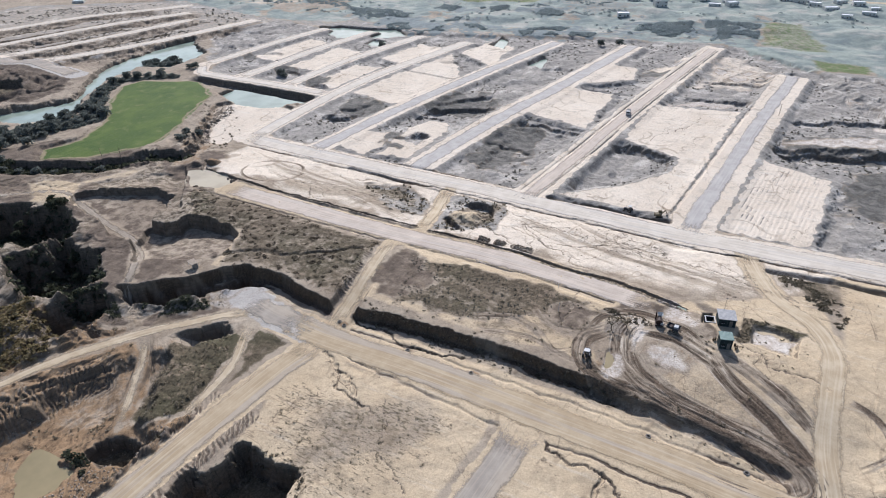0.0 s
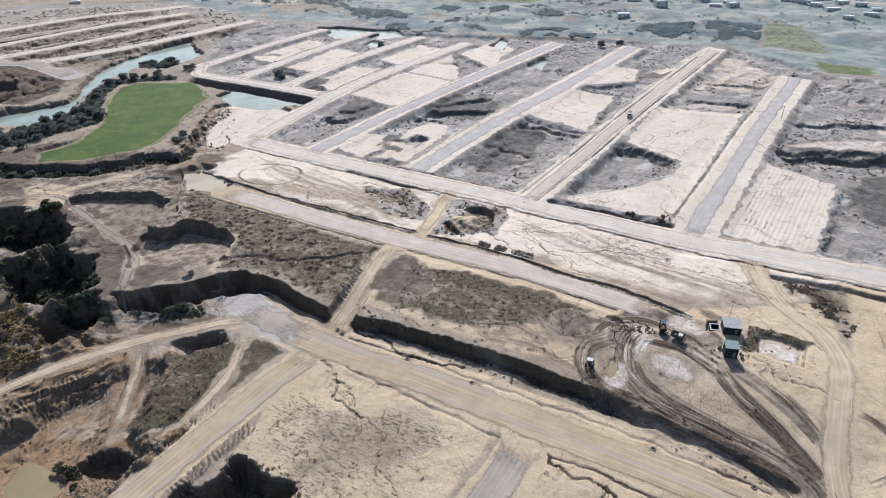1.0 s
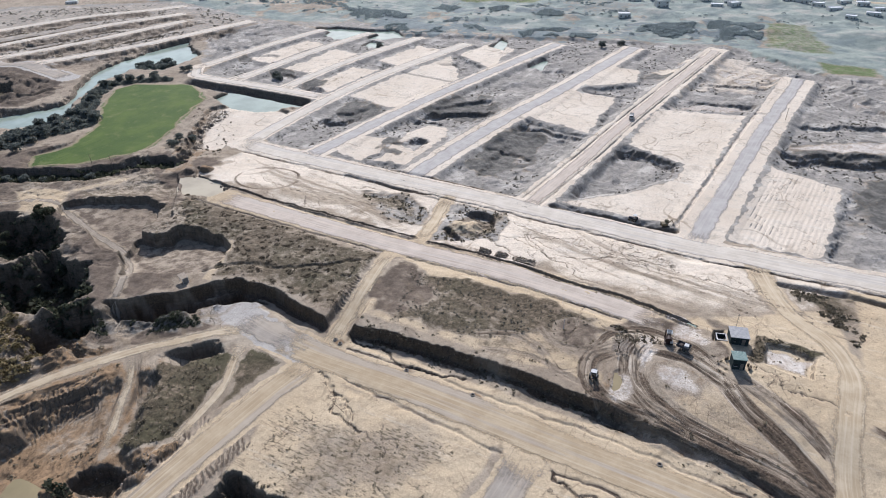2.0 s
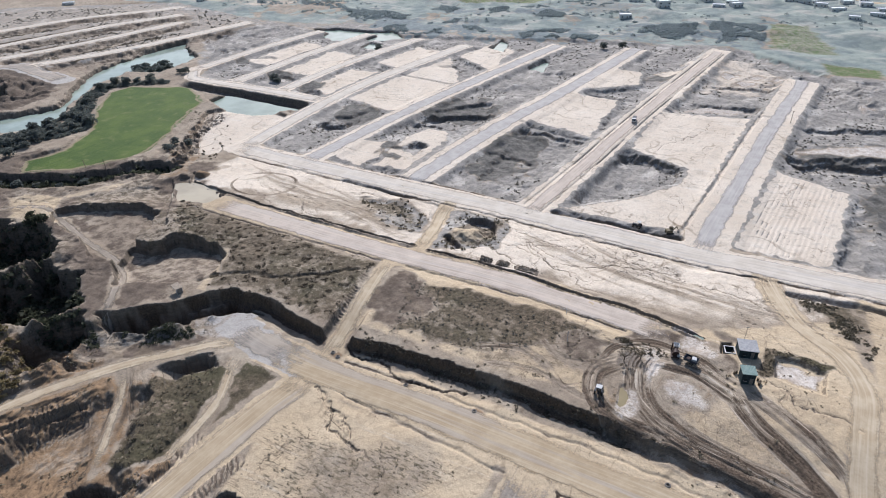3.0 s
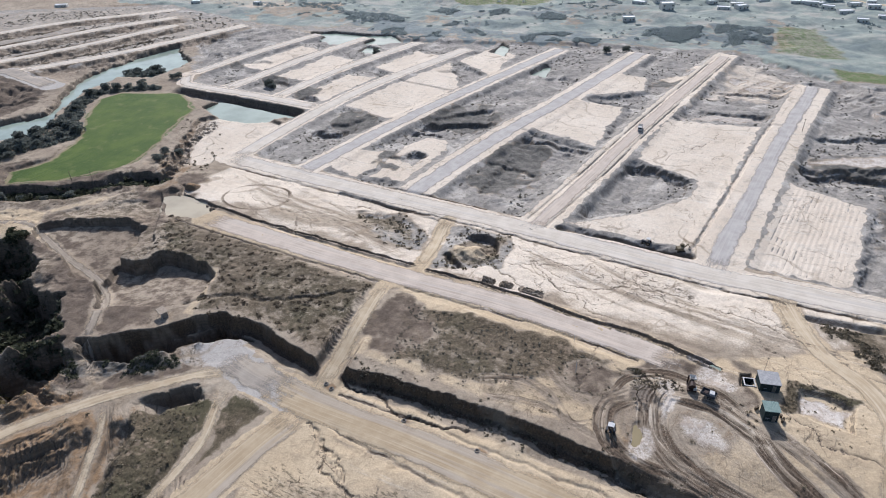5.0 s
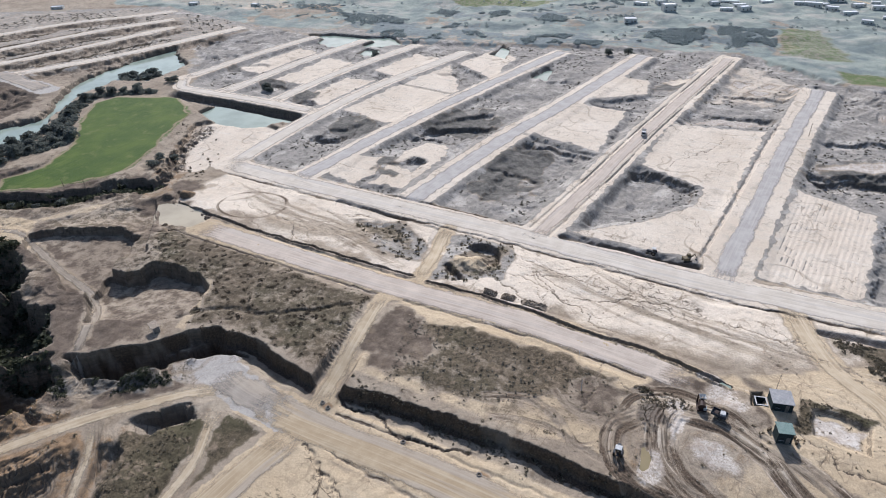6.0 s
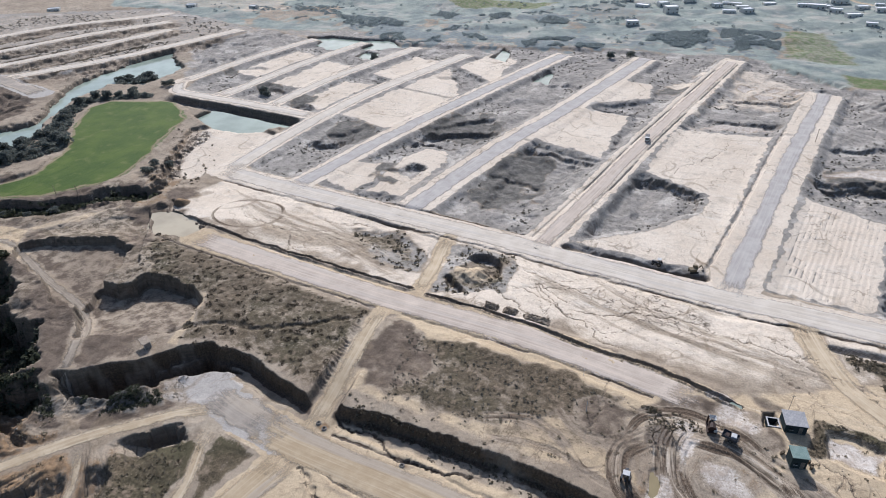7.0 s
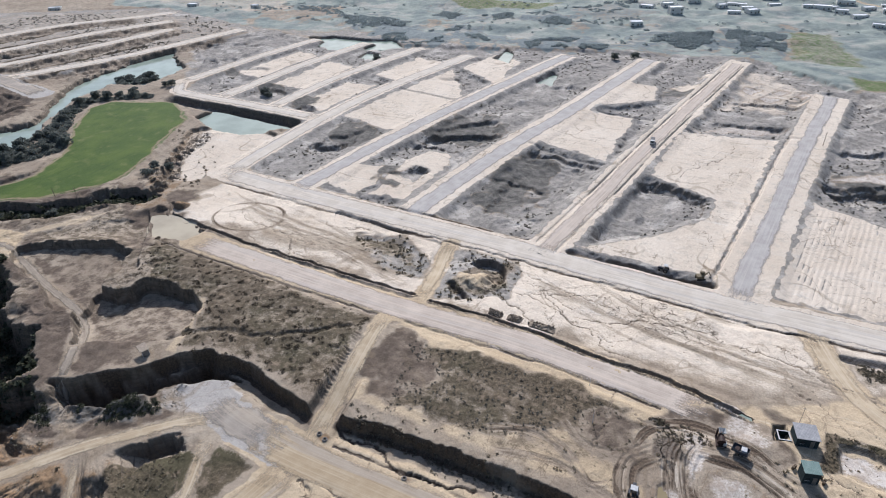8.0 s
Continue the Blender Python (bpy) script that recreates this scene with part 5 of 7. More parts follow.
shape(paint_area, "mud", [(-25, 143), (-15, 146), (-17, 138), (-24, 137)], 1.5, 0.7, 2)
shape(dig, [(12.5, 160), (19, 161), (26, 158.5), (25, 149), (19, 149), (13.5, 150)], 1.2, 1.6, 1.0)
shape(paint_area, "drab", [(-26, 147), (-18, 154), (-8, 156), (-6, 150), (-16, 147)], 2, 0.55, 9)
shape(paint_area, "drab", [(-44, 140), (-30, 146), (-26, 138), (-34, 132)], 3, 0.5, 10)
shape(paint_area, "salt", [(13.7, 158), (19, 158.8), (24.6, 156.6), (24, 150), (19, 150.5), (14.2, 151)], 1.8, 0.85, 5)
# pale patches painted for the gleam of water and wet ground
shape(paint_area, "salt", [(-13.8, 161), (-8.8, 161), (-6.5, 160), (-12.4, 158.8)], 0.8, 0.95, 1)
shape(paint_area, "salt", [(-8, 158), (-3, 157.5), (-4, 150), (-8, 149), (-13, 150), (-9, 153)], 2, 0.6, 6)
shape(paint_area, "salt", [(-18, 147), (-13, 147), (-14, 138), (-17, 138)], 1.5, 0.55, 4)
shape(dig, [(-21.6, 130), (-20.6, 131.2), (-19.3, 131.4), (-18.6, 129.4), (-17.8, 127.2), (-18.2, 124.8), (-19.2, 122.9), (-20.6, 123.6), (-20.9, 126.5)], 0.5, 1.0, 0.6)
shape(ruts, [(-27, 145), (-17, 150), (-6, 149), (4, 143)], 5.0, 4, 0.15, "rut", 1.0, 160)
shape(ruts, [(-12, 144), (-4, 146), (3, 141), (8, 135)], 4.0, 3, 0.15, "rut", 1.2, 161)
# ragged dark patch north of the tank
shape(paint_area, "mud", [(-3, 158), (-2, 164), (6, 164), (5, 161)], 2.0, 0.55, 6)
shape(paint_area, "scrub", [(10.5, 149), (11, 162), (19, 163), (27, 161), (25, 158.5), (19, 160), (13.5, 159), (13, 150)], 1.5, 0.85, 3)
shape(dig, [(-1, 160), (3, 161), (4, 156), (0, 153)], 1.6, 1.4, 0.8)


# ---- the ground: one sheet, finest along the flight and coarser towards the horizon ----
HEAD = radians(28.6)
HX, HY = -math.sin(HEAD), math.cos(HEAD)


def sheet_rows():
    rows = [-4000.0, -1200.0, -400.0, -120.0, -40.0, 10.0, 40.0, 58.0]
    v = 66.0
    while v < 720:
        rows.append(v)
        v += 0.30 + 0.0045 * max(0.0, v - 230)
    while v < 4800:
        rows.append(v)
        v *= 1.03
    return np.array(rows)


side = np.linspace(-1, 1, 1020)
outer = np.array([1.02, 1.06, 1.15, 1.35, 1.8, 2.6, 4.5, 9, 20, 45])
COLS = np.concatenate([-outer[::-1], side, outer])
ROWS_V = sheet_rows()
spread = np.maximum(0.83 * (0.84 * np.maximum(ROWS_V, -20) + 66), 40)
VV = np.repeat(ROWS_V[:, None], len(COLS), 1)
UU = spread[:, None] * COLS[None, :]
GX, GY = UU * HY + VV * HX, -UU * HX + VV * HY
land = Land(GX, GY)


def sheet_object(name, X, Y, Z, n_rows, n_cols, material, layers=None):
    me = bpy.data.meshes.new(name)
    co = np.stack([X.ravel(), Y.ravel(), Z.ravel()], 1).astype(np.float32)
    k = (np.arange(n_rows - 1)[:, None] * n_cols + np.arange(n_cols - 1)[None, :]).ravel()
    quads = np.stack([k, k + 1, k + 1 + n_cols, k + n_cols], 1).astype(np.int32)
    me.vertices.add(len(co))
    me.vertices.foreach_set("co", co.ravel())
    me.loops.add(quads.size)
    me.loops.foreach_set("vertex_index", quads.ravel())
    me.polygons.add(len(quads))
    me.polygons.foreach_set("loop_start", np.arange(0, quads.size, 4, dtype=np.int32))
    me.polygons.foreach_set("use_smooth", np.ones(len(quads), bool))
    me.update(calc_edges=True)
    for key, val in (layers or {}).items():
        me.attributes.new(key, "FLOAT", "POINT").data.foreach_set("value", val.ravel().astype(np.float32))
    me.materials.append(material)
    return new(name, me)


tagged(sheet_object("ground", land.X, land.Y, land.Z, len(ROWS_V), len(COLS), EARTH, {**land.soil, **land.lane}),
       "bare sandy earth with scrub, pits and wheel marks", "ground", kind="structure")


def height(x, y):
    return Land(np.atleast_1d(x), np.atleast_1d(y)).Z


# ---- street and track surfaces ----
def ribbon(name, pts, width, material, label, lift=0.07, wobble=0.35, seed=0, category="road", flare=0.0):
    line = curve(pts, 1.6)
    tan = np.gradient(line, axis=0)
    tan /= np.linalg.norm(tan, axis=1)[:, None]
    nrm = np.stack([tan[:, 1], -tan[:, 0]], 1)
    s = np.concatenate([[0], np.cumsum(np.linalg.norm(np.diff(line, axis=0), axis=1))])
    n = 11
    cross = np.linspace(-0.5, 0.5, n)
    edge = np.stack([fbm(s, s * 0, 9, 4, 71 + seed, 0.6), fbm(s, s * 0 + 50, 9, 4, 72 + seed, 0.6)], 1) * wobble * 2
    w = width * cross[None, :] + np.where(cross < 0, edge[:, :1], edge[:, 1:]) * np.abs(cross[None, :]) * 2
    w = w * (1 + flare * sstep(9, 0, s) ** 2)[:, None]
    X, Y = line[:, :1] + nrm[:, :1] * w, line[:, 1:] + nrm[:, 1:] * w
    Z = height(X, Y).reshape(X.shape) + lift
    Z[:, 0] -= 0.05
    Z[:, -1] -= 0.05
    rim = np.minimum((0.5 - np.abs(cross))[None, :] * width, np.minimum(s, s[-1] - s)[:, None] * 0.16)
    ob = sheet_object(name, X, Y, Z, len(line), n, material, {"margin": rim})
    uv = ob.data.uv_layers.new(name="lane")
    vi = np.empty(len(ob.data.loops), np.int32)
    ob.data.loops.foreach_get("vertex_index", vi)
    uv.data.foreach_set("uv", np.stack([w.ravel()[vi], np.repeat(s, n)[vi]], 1).astype(np.float32).ravel())
    return tagged(ob, label, category, kind="structure")


for k, (s_name, pts, wide, z, lane_w, mt, lab) in enumerate(STREETS):
    ribbon(s_name, pts, lane_w + 1.6, mt, lab, 0.07 + 0.012 * (k % 5), 1.8 if s_name == "gravel_apron" else 0.55, k, flare=1.1 if s_name in ("grey_branch_street", "cross_street") else 0.0)
for k, (s_name, pts, wide, z, lane_w, lab) in enumerate(TRACKS):
    ribbon(s_name, pts, lane_w + 1.4, DULL_TRACK if s_name == "quarry_track" else TRACK, lab, 0.05 + 0.01 * (k % 3), 0.55, 30 + k, "track")


# ---- water ----
def ground_level(pts):
    p = np.array(pts, float)
    return float(height(p[:, 0], p[:, 1]).mean())

def water(name, pts, z, material, label, grow=4.0):
    p = curve([*pts, pts[0]], 2.0)[:-1]
    mid = p.mean(0)
    p = p + (p - mid) / np.linalg.norm(p - mid, axis=1)[:, None] * (0.035 * np.ptp(p, axis=0).min() * 2 * fbm(p[:, 0], p[:, 1], 6, 3, 171))[:, None]
    me = bpy.data.meshes.new(name)
    bm = bmesh.new()
    bm.faces.new([bm.verts.new((*(q + (q - mid) / max(np.linalg.norm(q - mid), 1) * grow), z)) for q in p])
    bmesh.ops.triangulate(bm, faces=bm.faces[:])
    bmesh.ops.recalc_face_normals(bm, faces=bm.faces[:])
    if bm.faces[:][0].normal.z < 0:
        bmesh.ops.reverse_faces(bm, faces=bm.faces[:])
    bm.to_mesh(me)
    bm.free()
    me.materials.append(material)
    return tagged(new(name, me), label, "water", kind="structure")


water("canal_water", [(-414, 176), (-396, 206), (-386, 222), (-430, 281), (-434, 320), (-433, 372), (-380, 335), (-376, 296), (-400, 286), (-398, 266), (-372, 225), (-346, 192), (-362, 178)], -2.8, WATER, "still pale green water in an old channel", 1.0)
water("dam_pond", [(-301.5, 265), (-300, 279), (-278, 278.5), (-260, 277.5), (-240, 276), (-243, 268), (-260, 258.4), (-284, 257)], -2.3, WATER, "pale green pond below the dam road", 0.5)
water("far_pond", [(-352, 434), (-333, 446), (-304, 446), (-284, 456), (-264, 438), (-287, 421), (-316, 414)], -1.9, WATER, "long pale pond at the end of the streets", 0.5)
water("small_pond", [(-146, 397), (-147, 421), (-136, 417), (-133, 393)], -2.7, WATER, "small bright pond among scrub", 0.5)
water("small_pond", [(-190, 432), (-191, 461), (-181, 454), (-173, 425)], -2.7, WATER, "narrow pond between two streets", 0.5)
water("small_pond", [(-284, 402), (-286, 420), (-272, 420), (-266, 402)], -2.9, WATER, "small bright pond beside a street", 0.5)
water("clay_pool", [(-223.5, 171), (-218, 174.5), (-206, 173), (-197, 169.5), (-197, 164), (-212, 161.5)], 1.72, CLAY, "shallow clay-coloured pool on the terrace", 2.2)
water("muddy_pool", [(-131, 28), (-138, 34), (-141, 41), (-133, 42.5), (-125, 41.5), (-124, 37), (-126, 31)], -2.0, MURKY, "murky pool at the bottom of a pit", 0.0)
shape_pool = [(-7.6, 158.2), (-6.6, 159.4), (-5.0, 159.0), (-4.8, 157.4), (-5.6, 156.2), (-7.0, 156.8)]
water("puddle", shape_pool, ground_level(shape_pool) - 0.03, WATER, "small green puddle near the mixer", 0.3)
water("puddle", [(-21.6, 130), (-20.6, 131.2), (-19.3, 131.4), (-18.6, 129.4), (-17.8, 127.2), (-18.2, 124.8), (-19.2, 122.9), (-20.6, 123.6), (-20.9, 126.5)], 4.75, MURKY, "brown puddle inside the churned wheel loop", 0.3)


# ---- the green field ----
def crop_field():
    pts = [(-306, 151), (-318, 160), (-311, 177), (-323, 201), (-352, 227), (-369, 249), (-367, 263), (-329, 278), (-299, 260), (-289, 237), (-277, 213), (-270, 196), (-272, 181), (-286, 163)]
    step = 0.7
    xs, ys = np.arange(-371, -268, step), np.arange(150, 280, step)
    X, Y = np.meshgrid(xs, ys)
    d = inside(X.ravel(), Y.ravel(), pts).reshape(X.shape) + 2.0 * fbm(X, Y, 9, 3, 81)
    Z = height(X, Y).reshape(X.shape) + 0.16
    keep = (d > 0.6)
    cell = keep[:-1, :-1] & keep[1:, :-1] & keep[:-1, 1:] & keep[1:, 1:]
    k = (np.arange(len(ys) - 1)[:, None] * len(xs) + np.arange(len(xs) - 1)[None, :])[cell]
    used = np.unique(np.concatenate([k, k + 1, k + len(xs), k + len(xs) + 1]))
    back = np.zeros(X.size, int)
    back[used] = np.arange(len(used))
    q = back[np.stack([k, k + 1, k + 1 + len(xs), k + len(xs)], 1)]
    me = bpy.data.meshes.new("crop_field")
    me.from_pydata(np.stack([X.ravel()[used], Y.ravel()[used], Z.ravel()[used]], 1).tolist(), [], q.tolist())
    me.attributes.new("rim", "FLOAT", "POINT").data.foreach_set("value", sstep(5, 0, d.ravel()[used]).astype(np.float32))
    me.polygons.foreach_set("use_smooth", np.ones(len(q), bool))
    me.materials.append(CROP)
    return tagged(new("crop_field", me), "bright green young crop on a low plateau", "field", kind="stuff")


crop_field()


# ---- vegetation ----
def leaf_cloud(name, base, radius, tall, per, material, label, category, kind="stuff", leaf=0.5, rng=None):
    """Many low plants in one mesh: each a ragged dome of small leaf blades."""
    rng = rng or np.random.default_rng(5)
    n = len(base)
    b, r, h = np.repeat(base, per, 0), np.repeat(radius, per), np.repeat(tall, per)
    a = rng.uniform(0, 2 * np.pi, n * per)
    q = np.sqrt(rng.uniform(0.02, 1, n * per))
    up = np.sqrt(np.clip(1 - q * q, 0, 1)) * rng.uniform(0.35, 1.05, n * per)
    c = b + np.stack([np.cos(a) * q * r, np.sin(a) * q * r, up * h], 1)
    u = rng.normal(size=(n * per, 3))
    u /= np.linalg.norm(u, axis=1)[:, None]
    v = np.cross(u, rng.normal(size=(n * per, 3)))
    v /= np.linalg.norm(v, axis=1)[:, None]
    s = (leaf * r * rng.uniform(0.6, 1.3, n * per))[:, None]
    co = np.stack([c - u * s - v * s * 0.45, c + u * s * 0.3 - v * s * 0.7, c + u * s + v * s * 0.2, c - u * s * 0.2 + v * s * 0.75], 1).reshape(-1, 3)
    me = bpy.data.meshes.new(name)
    m = n * per
    me.vertices.add(m * 4)
    me.vertices.foreach_set("co", co.astype(np.float32).ravel())
    me.loops.add(m * 4)
    me.loops.foreach_set("vertex_index", np.arange(m * 4, dtype=np.int32))
    me.polygons.add(m)
    me.polygons.foreach_set("loop_start", np.arange(0, m * 4, 4, dtype=np.int32))
    me.update(calc_edges=True)
    me.materials.append(material)
    return me


def scatter(name, pts, count, size, per, material, label, seed, soil=None, least=0.5, clump=0.0, flat=0.75, category="bushes", gap=0.02, leaf=0.5):
    rng = np.random.default_rng(seed)
    p = np.array(pts, float)
    x, y = rng.uniform(p[:, 0].min(), p[:, 0].max(), count * 4), rng.uniform(p[:, 1].min(), p[:, 1].max(), count * 4)
    ok = inside(x, y, pts) > (26 * fbm(x, y, 26, 4, seed + 7) + rng.uniform(0, 5, len(x)) if category == "woodland" else 0)
    if clump:
        ok &= fbm(x, y, clump, 3, seed) > gap
    x, y = x[ok], y[ok]
    spot = Land(x, y)
    ok = spot.calm > 0.3
    if soil:
        ok &= spot.soil[soil] > least
    x, y, z = x[ok][:count], y[ok][:count], spot.Z[ok][:count]
    r = rng.uniform(size[0], size[1], len(x)) * rng.uniform(0.6, 1.0, len(x))
    me = leaf_cloud(name, np.stack([x, y, z - 0.05], 1), r, r * flat, per, material, label, category, leaf=leaf, rng=rng)
    return tagged(new(name, me), label, category, kind="stuff")


scatter("terrace_bushes", [(-209, 160), (-141, 157), (-106, 153), (-101, 119), (-128, 122), (-151, 116), (-163, 136), (-195, 138)], 280, (0.6, 1.35), 44, BROWN_LEAF, "low dark bushes dotted over the terrace", 1, flat=0.24, leaf=0.2)
scatter("terrace_tufts", [(-209, 160), (-141, 157), (-106, 153), (-101, 119), (-128, 122), (-151, 116), (-163, 136), (-195, 138)], 260, (0.3, 0.6), 10, DRY_LEAF, "small dry tufts between terrace bushes", 51, flat=0.4)
scatter("terrace_weeds", [(-98, 148), (-52, 150), (-28, 148), (-38, 138), (-64, 123), (-84, 122), (-93, 132)], 480, (0.25, 0.55), 8, HEATH_LEAF, "dense dry weeds on the terrace", 2, "scrub", 0.2)
scatter("street_side_weeds", [(-158, 202), (-66, 203), (-66, 170), (-106, 170), (-134, 180)], 260, (0.3, 1.0), 10, DRY_LEAF, "dry weeds beside the link track", 3, "heath", 0.2)
scatter("bank_bushes", [(-96, 122), (-52, 123), (26, 118), (26, 108), (-50, 114), (-96, 112)], 130, (0.25, 0.65), 11, DRY_LEAF, "dry bushes along the cut bank", 4, None, 0, 6)
scatter("yard_weeds", [(-60, 140), (-20, 150), (34, 165), (34, 120), (-50, 121)], 110, (0.25, 0.6), 9, TAN_LEAF, "scattered dry weeds around the site yard", 5, None, 0, 9)
scatter("plot_weeds", [(-92, 98), (-42, 98), (-42, 60), (-92, 60)], 220, (0.2, 0.45), 8, TAN_LEAF, "thin dry weeds on a cracked plot", 6, "scrub", 0.2)
scatter("hollow_scrub", [(-137, 82), (-126, 92), (-118, 92), (-112, 66), (-120, 57), (-127, 60)], 420, (0.25, 0.65), 9, TAN_LEAF, "dry scrub in a hollow between tracks", 7, flat=0.45)
scatter("pool_side_bushes", [(-135, 42), (-133, 45), (-124, 44.5), (-123, 41.5), (-129, 42)], 30, (0.6, 1.2), 14, DARK_LEAF, "dark bushes on the rim of the murky pool", 31)
scatter("roadside_bushes", [(-114, 66), (-109.5, 66), (-110, 36), (-116, 36)], 70, (0.3, 0.9), 12, DRY_LEAF, "dry bushes on heaps beside the dirt street", 32)
scatter("big_pit_bushes", [(-97, 46), (-96, 53), (-92, 61), (-84, 66), (-72, 64), (-70, 56), (-78, 60), (-88, 60), (-94, 46)], 100, (0.3, 0.8), 12, DRY_LEAF, "dry scrub hanging on the pit walls", 33)
scatter("hollow_bushes", [(18, 194), (33, 194), (39, 178), (36, 168), (28, 180), (22, 186)], 240, (0.3, 0.9), 12, DRY_LEAF, "tangled dry bushes beside the sandy track", 34, None, 0, 6, 0.5, "bushes", -0.1)
scatter("gravel_pit_bushes", [(10.5, 149), (11, 162), (19, 163), (27, 161), (25, 159), (19, 160.5), (13.5, 159.5), (13, 150)], 150, (0.2, 0.45), 9, DRY_LEAF, "dry bushes round a gravel hollow", 35)
scatter("yard_bushes", [(-29, 142), (-26, 149), (-13, 150), (-12, 146), (-20, 143)], 120, (0.25, 0.6), 10, DRY_LEAF, "tangled dry bushes at the edge of the yard", 36, None, 0, 4, 0.8, "bushes", -0.1)
scatter("ditch_bushes", [(-40, 119), (-10, 119), (10, 115.5), (24, 110), (22, 106.5), (-10, 113), (-40, 115)], 90, (0.2, 0.5), 10, DRY_LEAF, "dry bushes in the shallow end of the ditch", 37, None, 0, 4, 0.5, "bushes", -0.05)
scatter("ditch_scrub", [(-92, 118.8), (-50, 119.4), (-14, 117.8), (-14, 114.5), (-50, 116.2), (-92, 115.5)], 300, (0.25, 0.75), 10, DRY_LEAF, "dark scrub filling the ditch below the cut bank", 38, None, 0, 3, 0.6, "bushes", -0.1)
scatter("block_scrub", [(-234, 224), (64, 218), (75, 330), (20, 440), (-30, 486), (-140, 470), (-262, 440), (-345, 430), (-350, 312), (-238, 276)], 3800, (0.28, 0.8), 12, HEATH_LEAF, "rough scrub in the hollows between streets", 8, "heath", 0.5, 14)
scatter("quarry_scrub", [(-330, 130), (-255, 124), (-222, 118), (-172, 92), (-165, 70), (-200, 40), (-330, 60)], 1500, (0.5, 1.5), 11, DARK_LEAF, "dark thorny scrub in the old quarry pits", 9, "scrub", 0.7)
scatter("pit_thicket", [(-288, 106), (-266, 118), (-238, 120), (-222, 114), (-196, 103), (-180, 94), (-170, 88), (-170, 76), (-188, 70), (-206, 76), (-226, 88), (-250, 86), (-288, 88)], 900, (0.8, 2.2), 12, DARK_LEAF, "dense dark thicket at the bottom of the pits", 21, "scrub", 0.8, 0, 0.9)
scatter("yellowed_scrub", [(-218, 76), (-190, 76), (-172, 78), (-160, 66), (-176, 44), (-214, 52)], 800, (0.5, 1.4), 12, YELLOW_LEAF, "yellowed thorny scrub beside the haul track", 22, None, 0, 10, 0.8)
scatter("quarry_foot_scrub", [(-165, 92), (-156, 96.5), (-146, 103.5), (-139, 100), (-146, 93), (-158, 85), (-165, 82), (-172, 86)], 420, (0.35, 1.0), 22, DARK_LEAF, "dark low scrub at the foot of the quarry bank", 61, None, 0, 5, 0.6, "bushes", -0.1, 0.3)
scatter("gully_scrub", [(-200, 80), (-150, 84), (-118, 60), (-118, 30), (-200, 30)], 250, (0.3, 0.8), 10, TAN_LEAF, "dry scrub on eroded slopes", 10, None, 0, 8)
scatter("bank_hedge", [(-330, 140), (-303, 147), (-282, 158), (-268, 167), (-260, 180), (-246, 187), (-236, 184), (-250, 172), (-262, 160), (-285, 148), (-310, 132)], 900, (0.7, 2.2), 12, DARK_LEAF, "dark bushes on the shaded bank below the field", 11)
scatter("waterside_scrub", [(-300, 250), (-262, 214), (-260, 196), (-232, 190), (-232, 214), (-268, 246)], 80, (0.4, 1.0), 10, DRY_LEAF, "low scrub on the eroded edge of the field", 12)
scatter("channel_thicket", [(-384, 268), (-368, 240), (-340, 214), (-326, 206), (-326, 184), (-334, 160), (-345, 150), (-356, 166), (-350, 196), (-368, 222), (-390, 256)], 620, (1.0, 2.4), 30, HAZY_OLIVE_LEAF, "dense dark thicket along the channel", 17, None, 0, 0, 0.9, leaf=0.33)
scatter("island_thicket", [(-406, 294), (-404, 308), (-394, 318), (-382, 314), (-384, 300), (-394, 290)], 150, (1.0, 2.2), 30, HAZY_OLIVE_LEAF, "dense dark thicket in the shallow water", 18, None, 0, 0, 0.9, leaf=0.33)
scatter("south_bank_thicket", [(-384, 260), (-372, 276), (-352, 284), (-350, 278), (-366, 268), (-378, 256)], 160, (0.9, 2.0), 30, HAZY_OLIVE_LEAF, "dark bushes between channel and field", 19, None, 0, 0, 0.8, leaf=0.33)
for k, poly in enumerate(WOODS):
    scatter("far_woods", poly, 260 if k > 5 else 620, (0.9, 2.4), 40, HAZY_LEAF, "hazy grey-green woodland beyond the streets", 50 + k, None, 0, 22, 0.55, "woodland", -0.1 if k < 6 else 0.02, 0.24)
scatter("hedgerow_trees", [(-470, 446), (-380, 445), (-330, 464), (-190, 466), (-95, 490), (-30, 494), (30, 500), (90, 520), (110, 700), (-160, 760), (-420, 640), (-560, 540)], 420, (0.9, 2.2), 60, HAZY_LEAF, "scattered hazy grey-green trees among far meadows", 13, None, 0, 40, 0.9, "woodland", 0.1, 0.2)
scatter("older_terrace_scrub", [(-470, 270), (-425, 380), (-410, 440), (-560, 470), (-700, 380), (-690, 270)], 900, (0.5, 1.4), 8, HEATH_LEAF, "sparse scrub on the older terraces", 16, "heath", 0.3, 20)


def cone_between(bm, a, b, ra, rb, sides=7):
    a, b = Vector(a), Vector(b)
    got = bmesh.ops.create_cone(bm, cap_ends=True, segments=sides, radius1=ra, radius2=rb, depth=(b - a).length)
    m = Matrix.Translation((a + b) / 2) @ (b - a).to_track_quat("Z", "Y").to_matrix().to_4x4()
    bmesh.ops.transform(bm, matrix=m, verts=got["verts"])


def part(name, bm, material, parent, label=""):
    me = bpy.data.meshes.new(name)
    bm.to_mesh(me)
    bm.free()
    me.materials.append(material)
    ob = new(name, me)
    ob.parent = parent
    return tagged(ob, label)


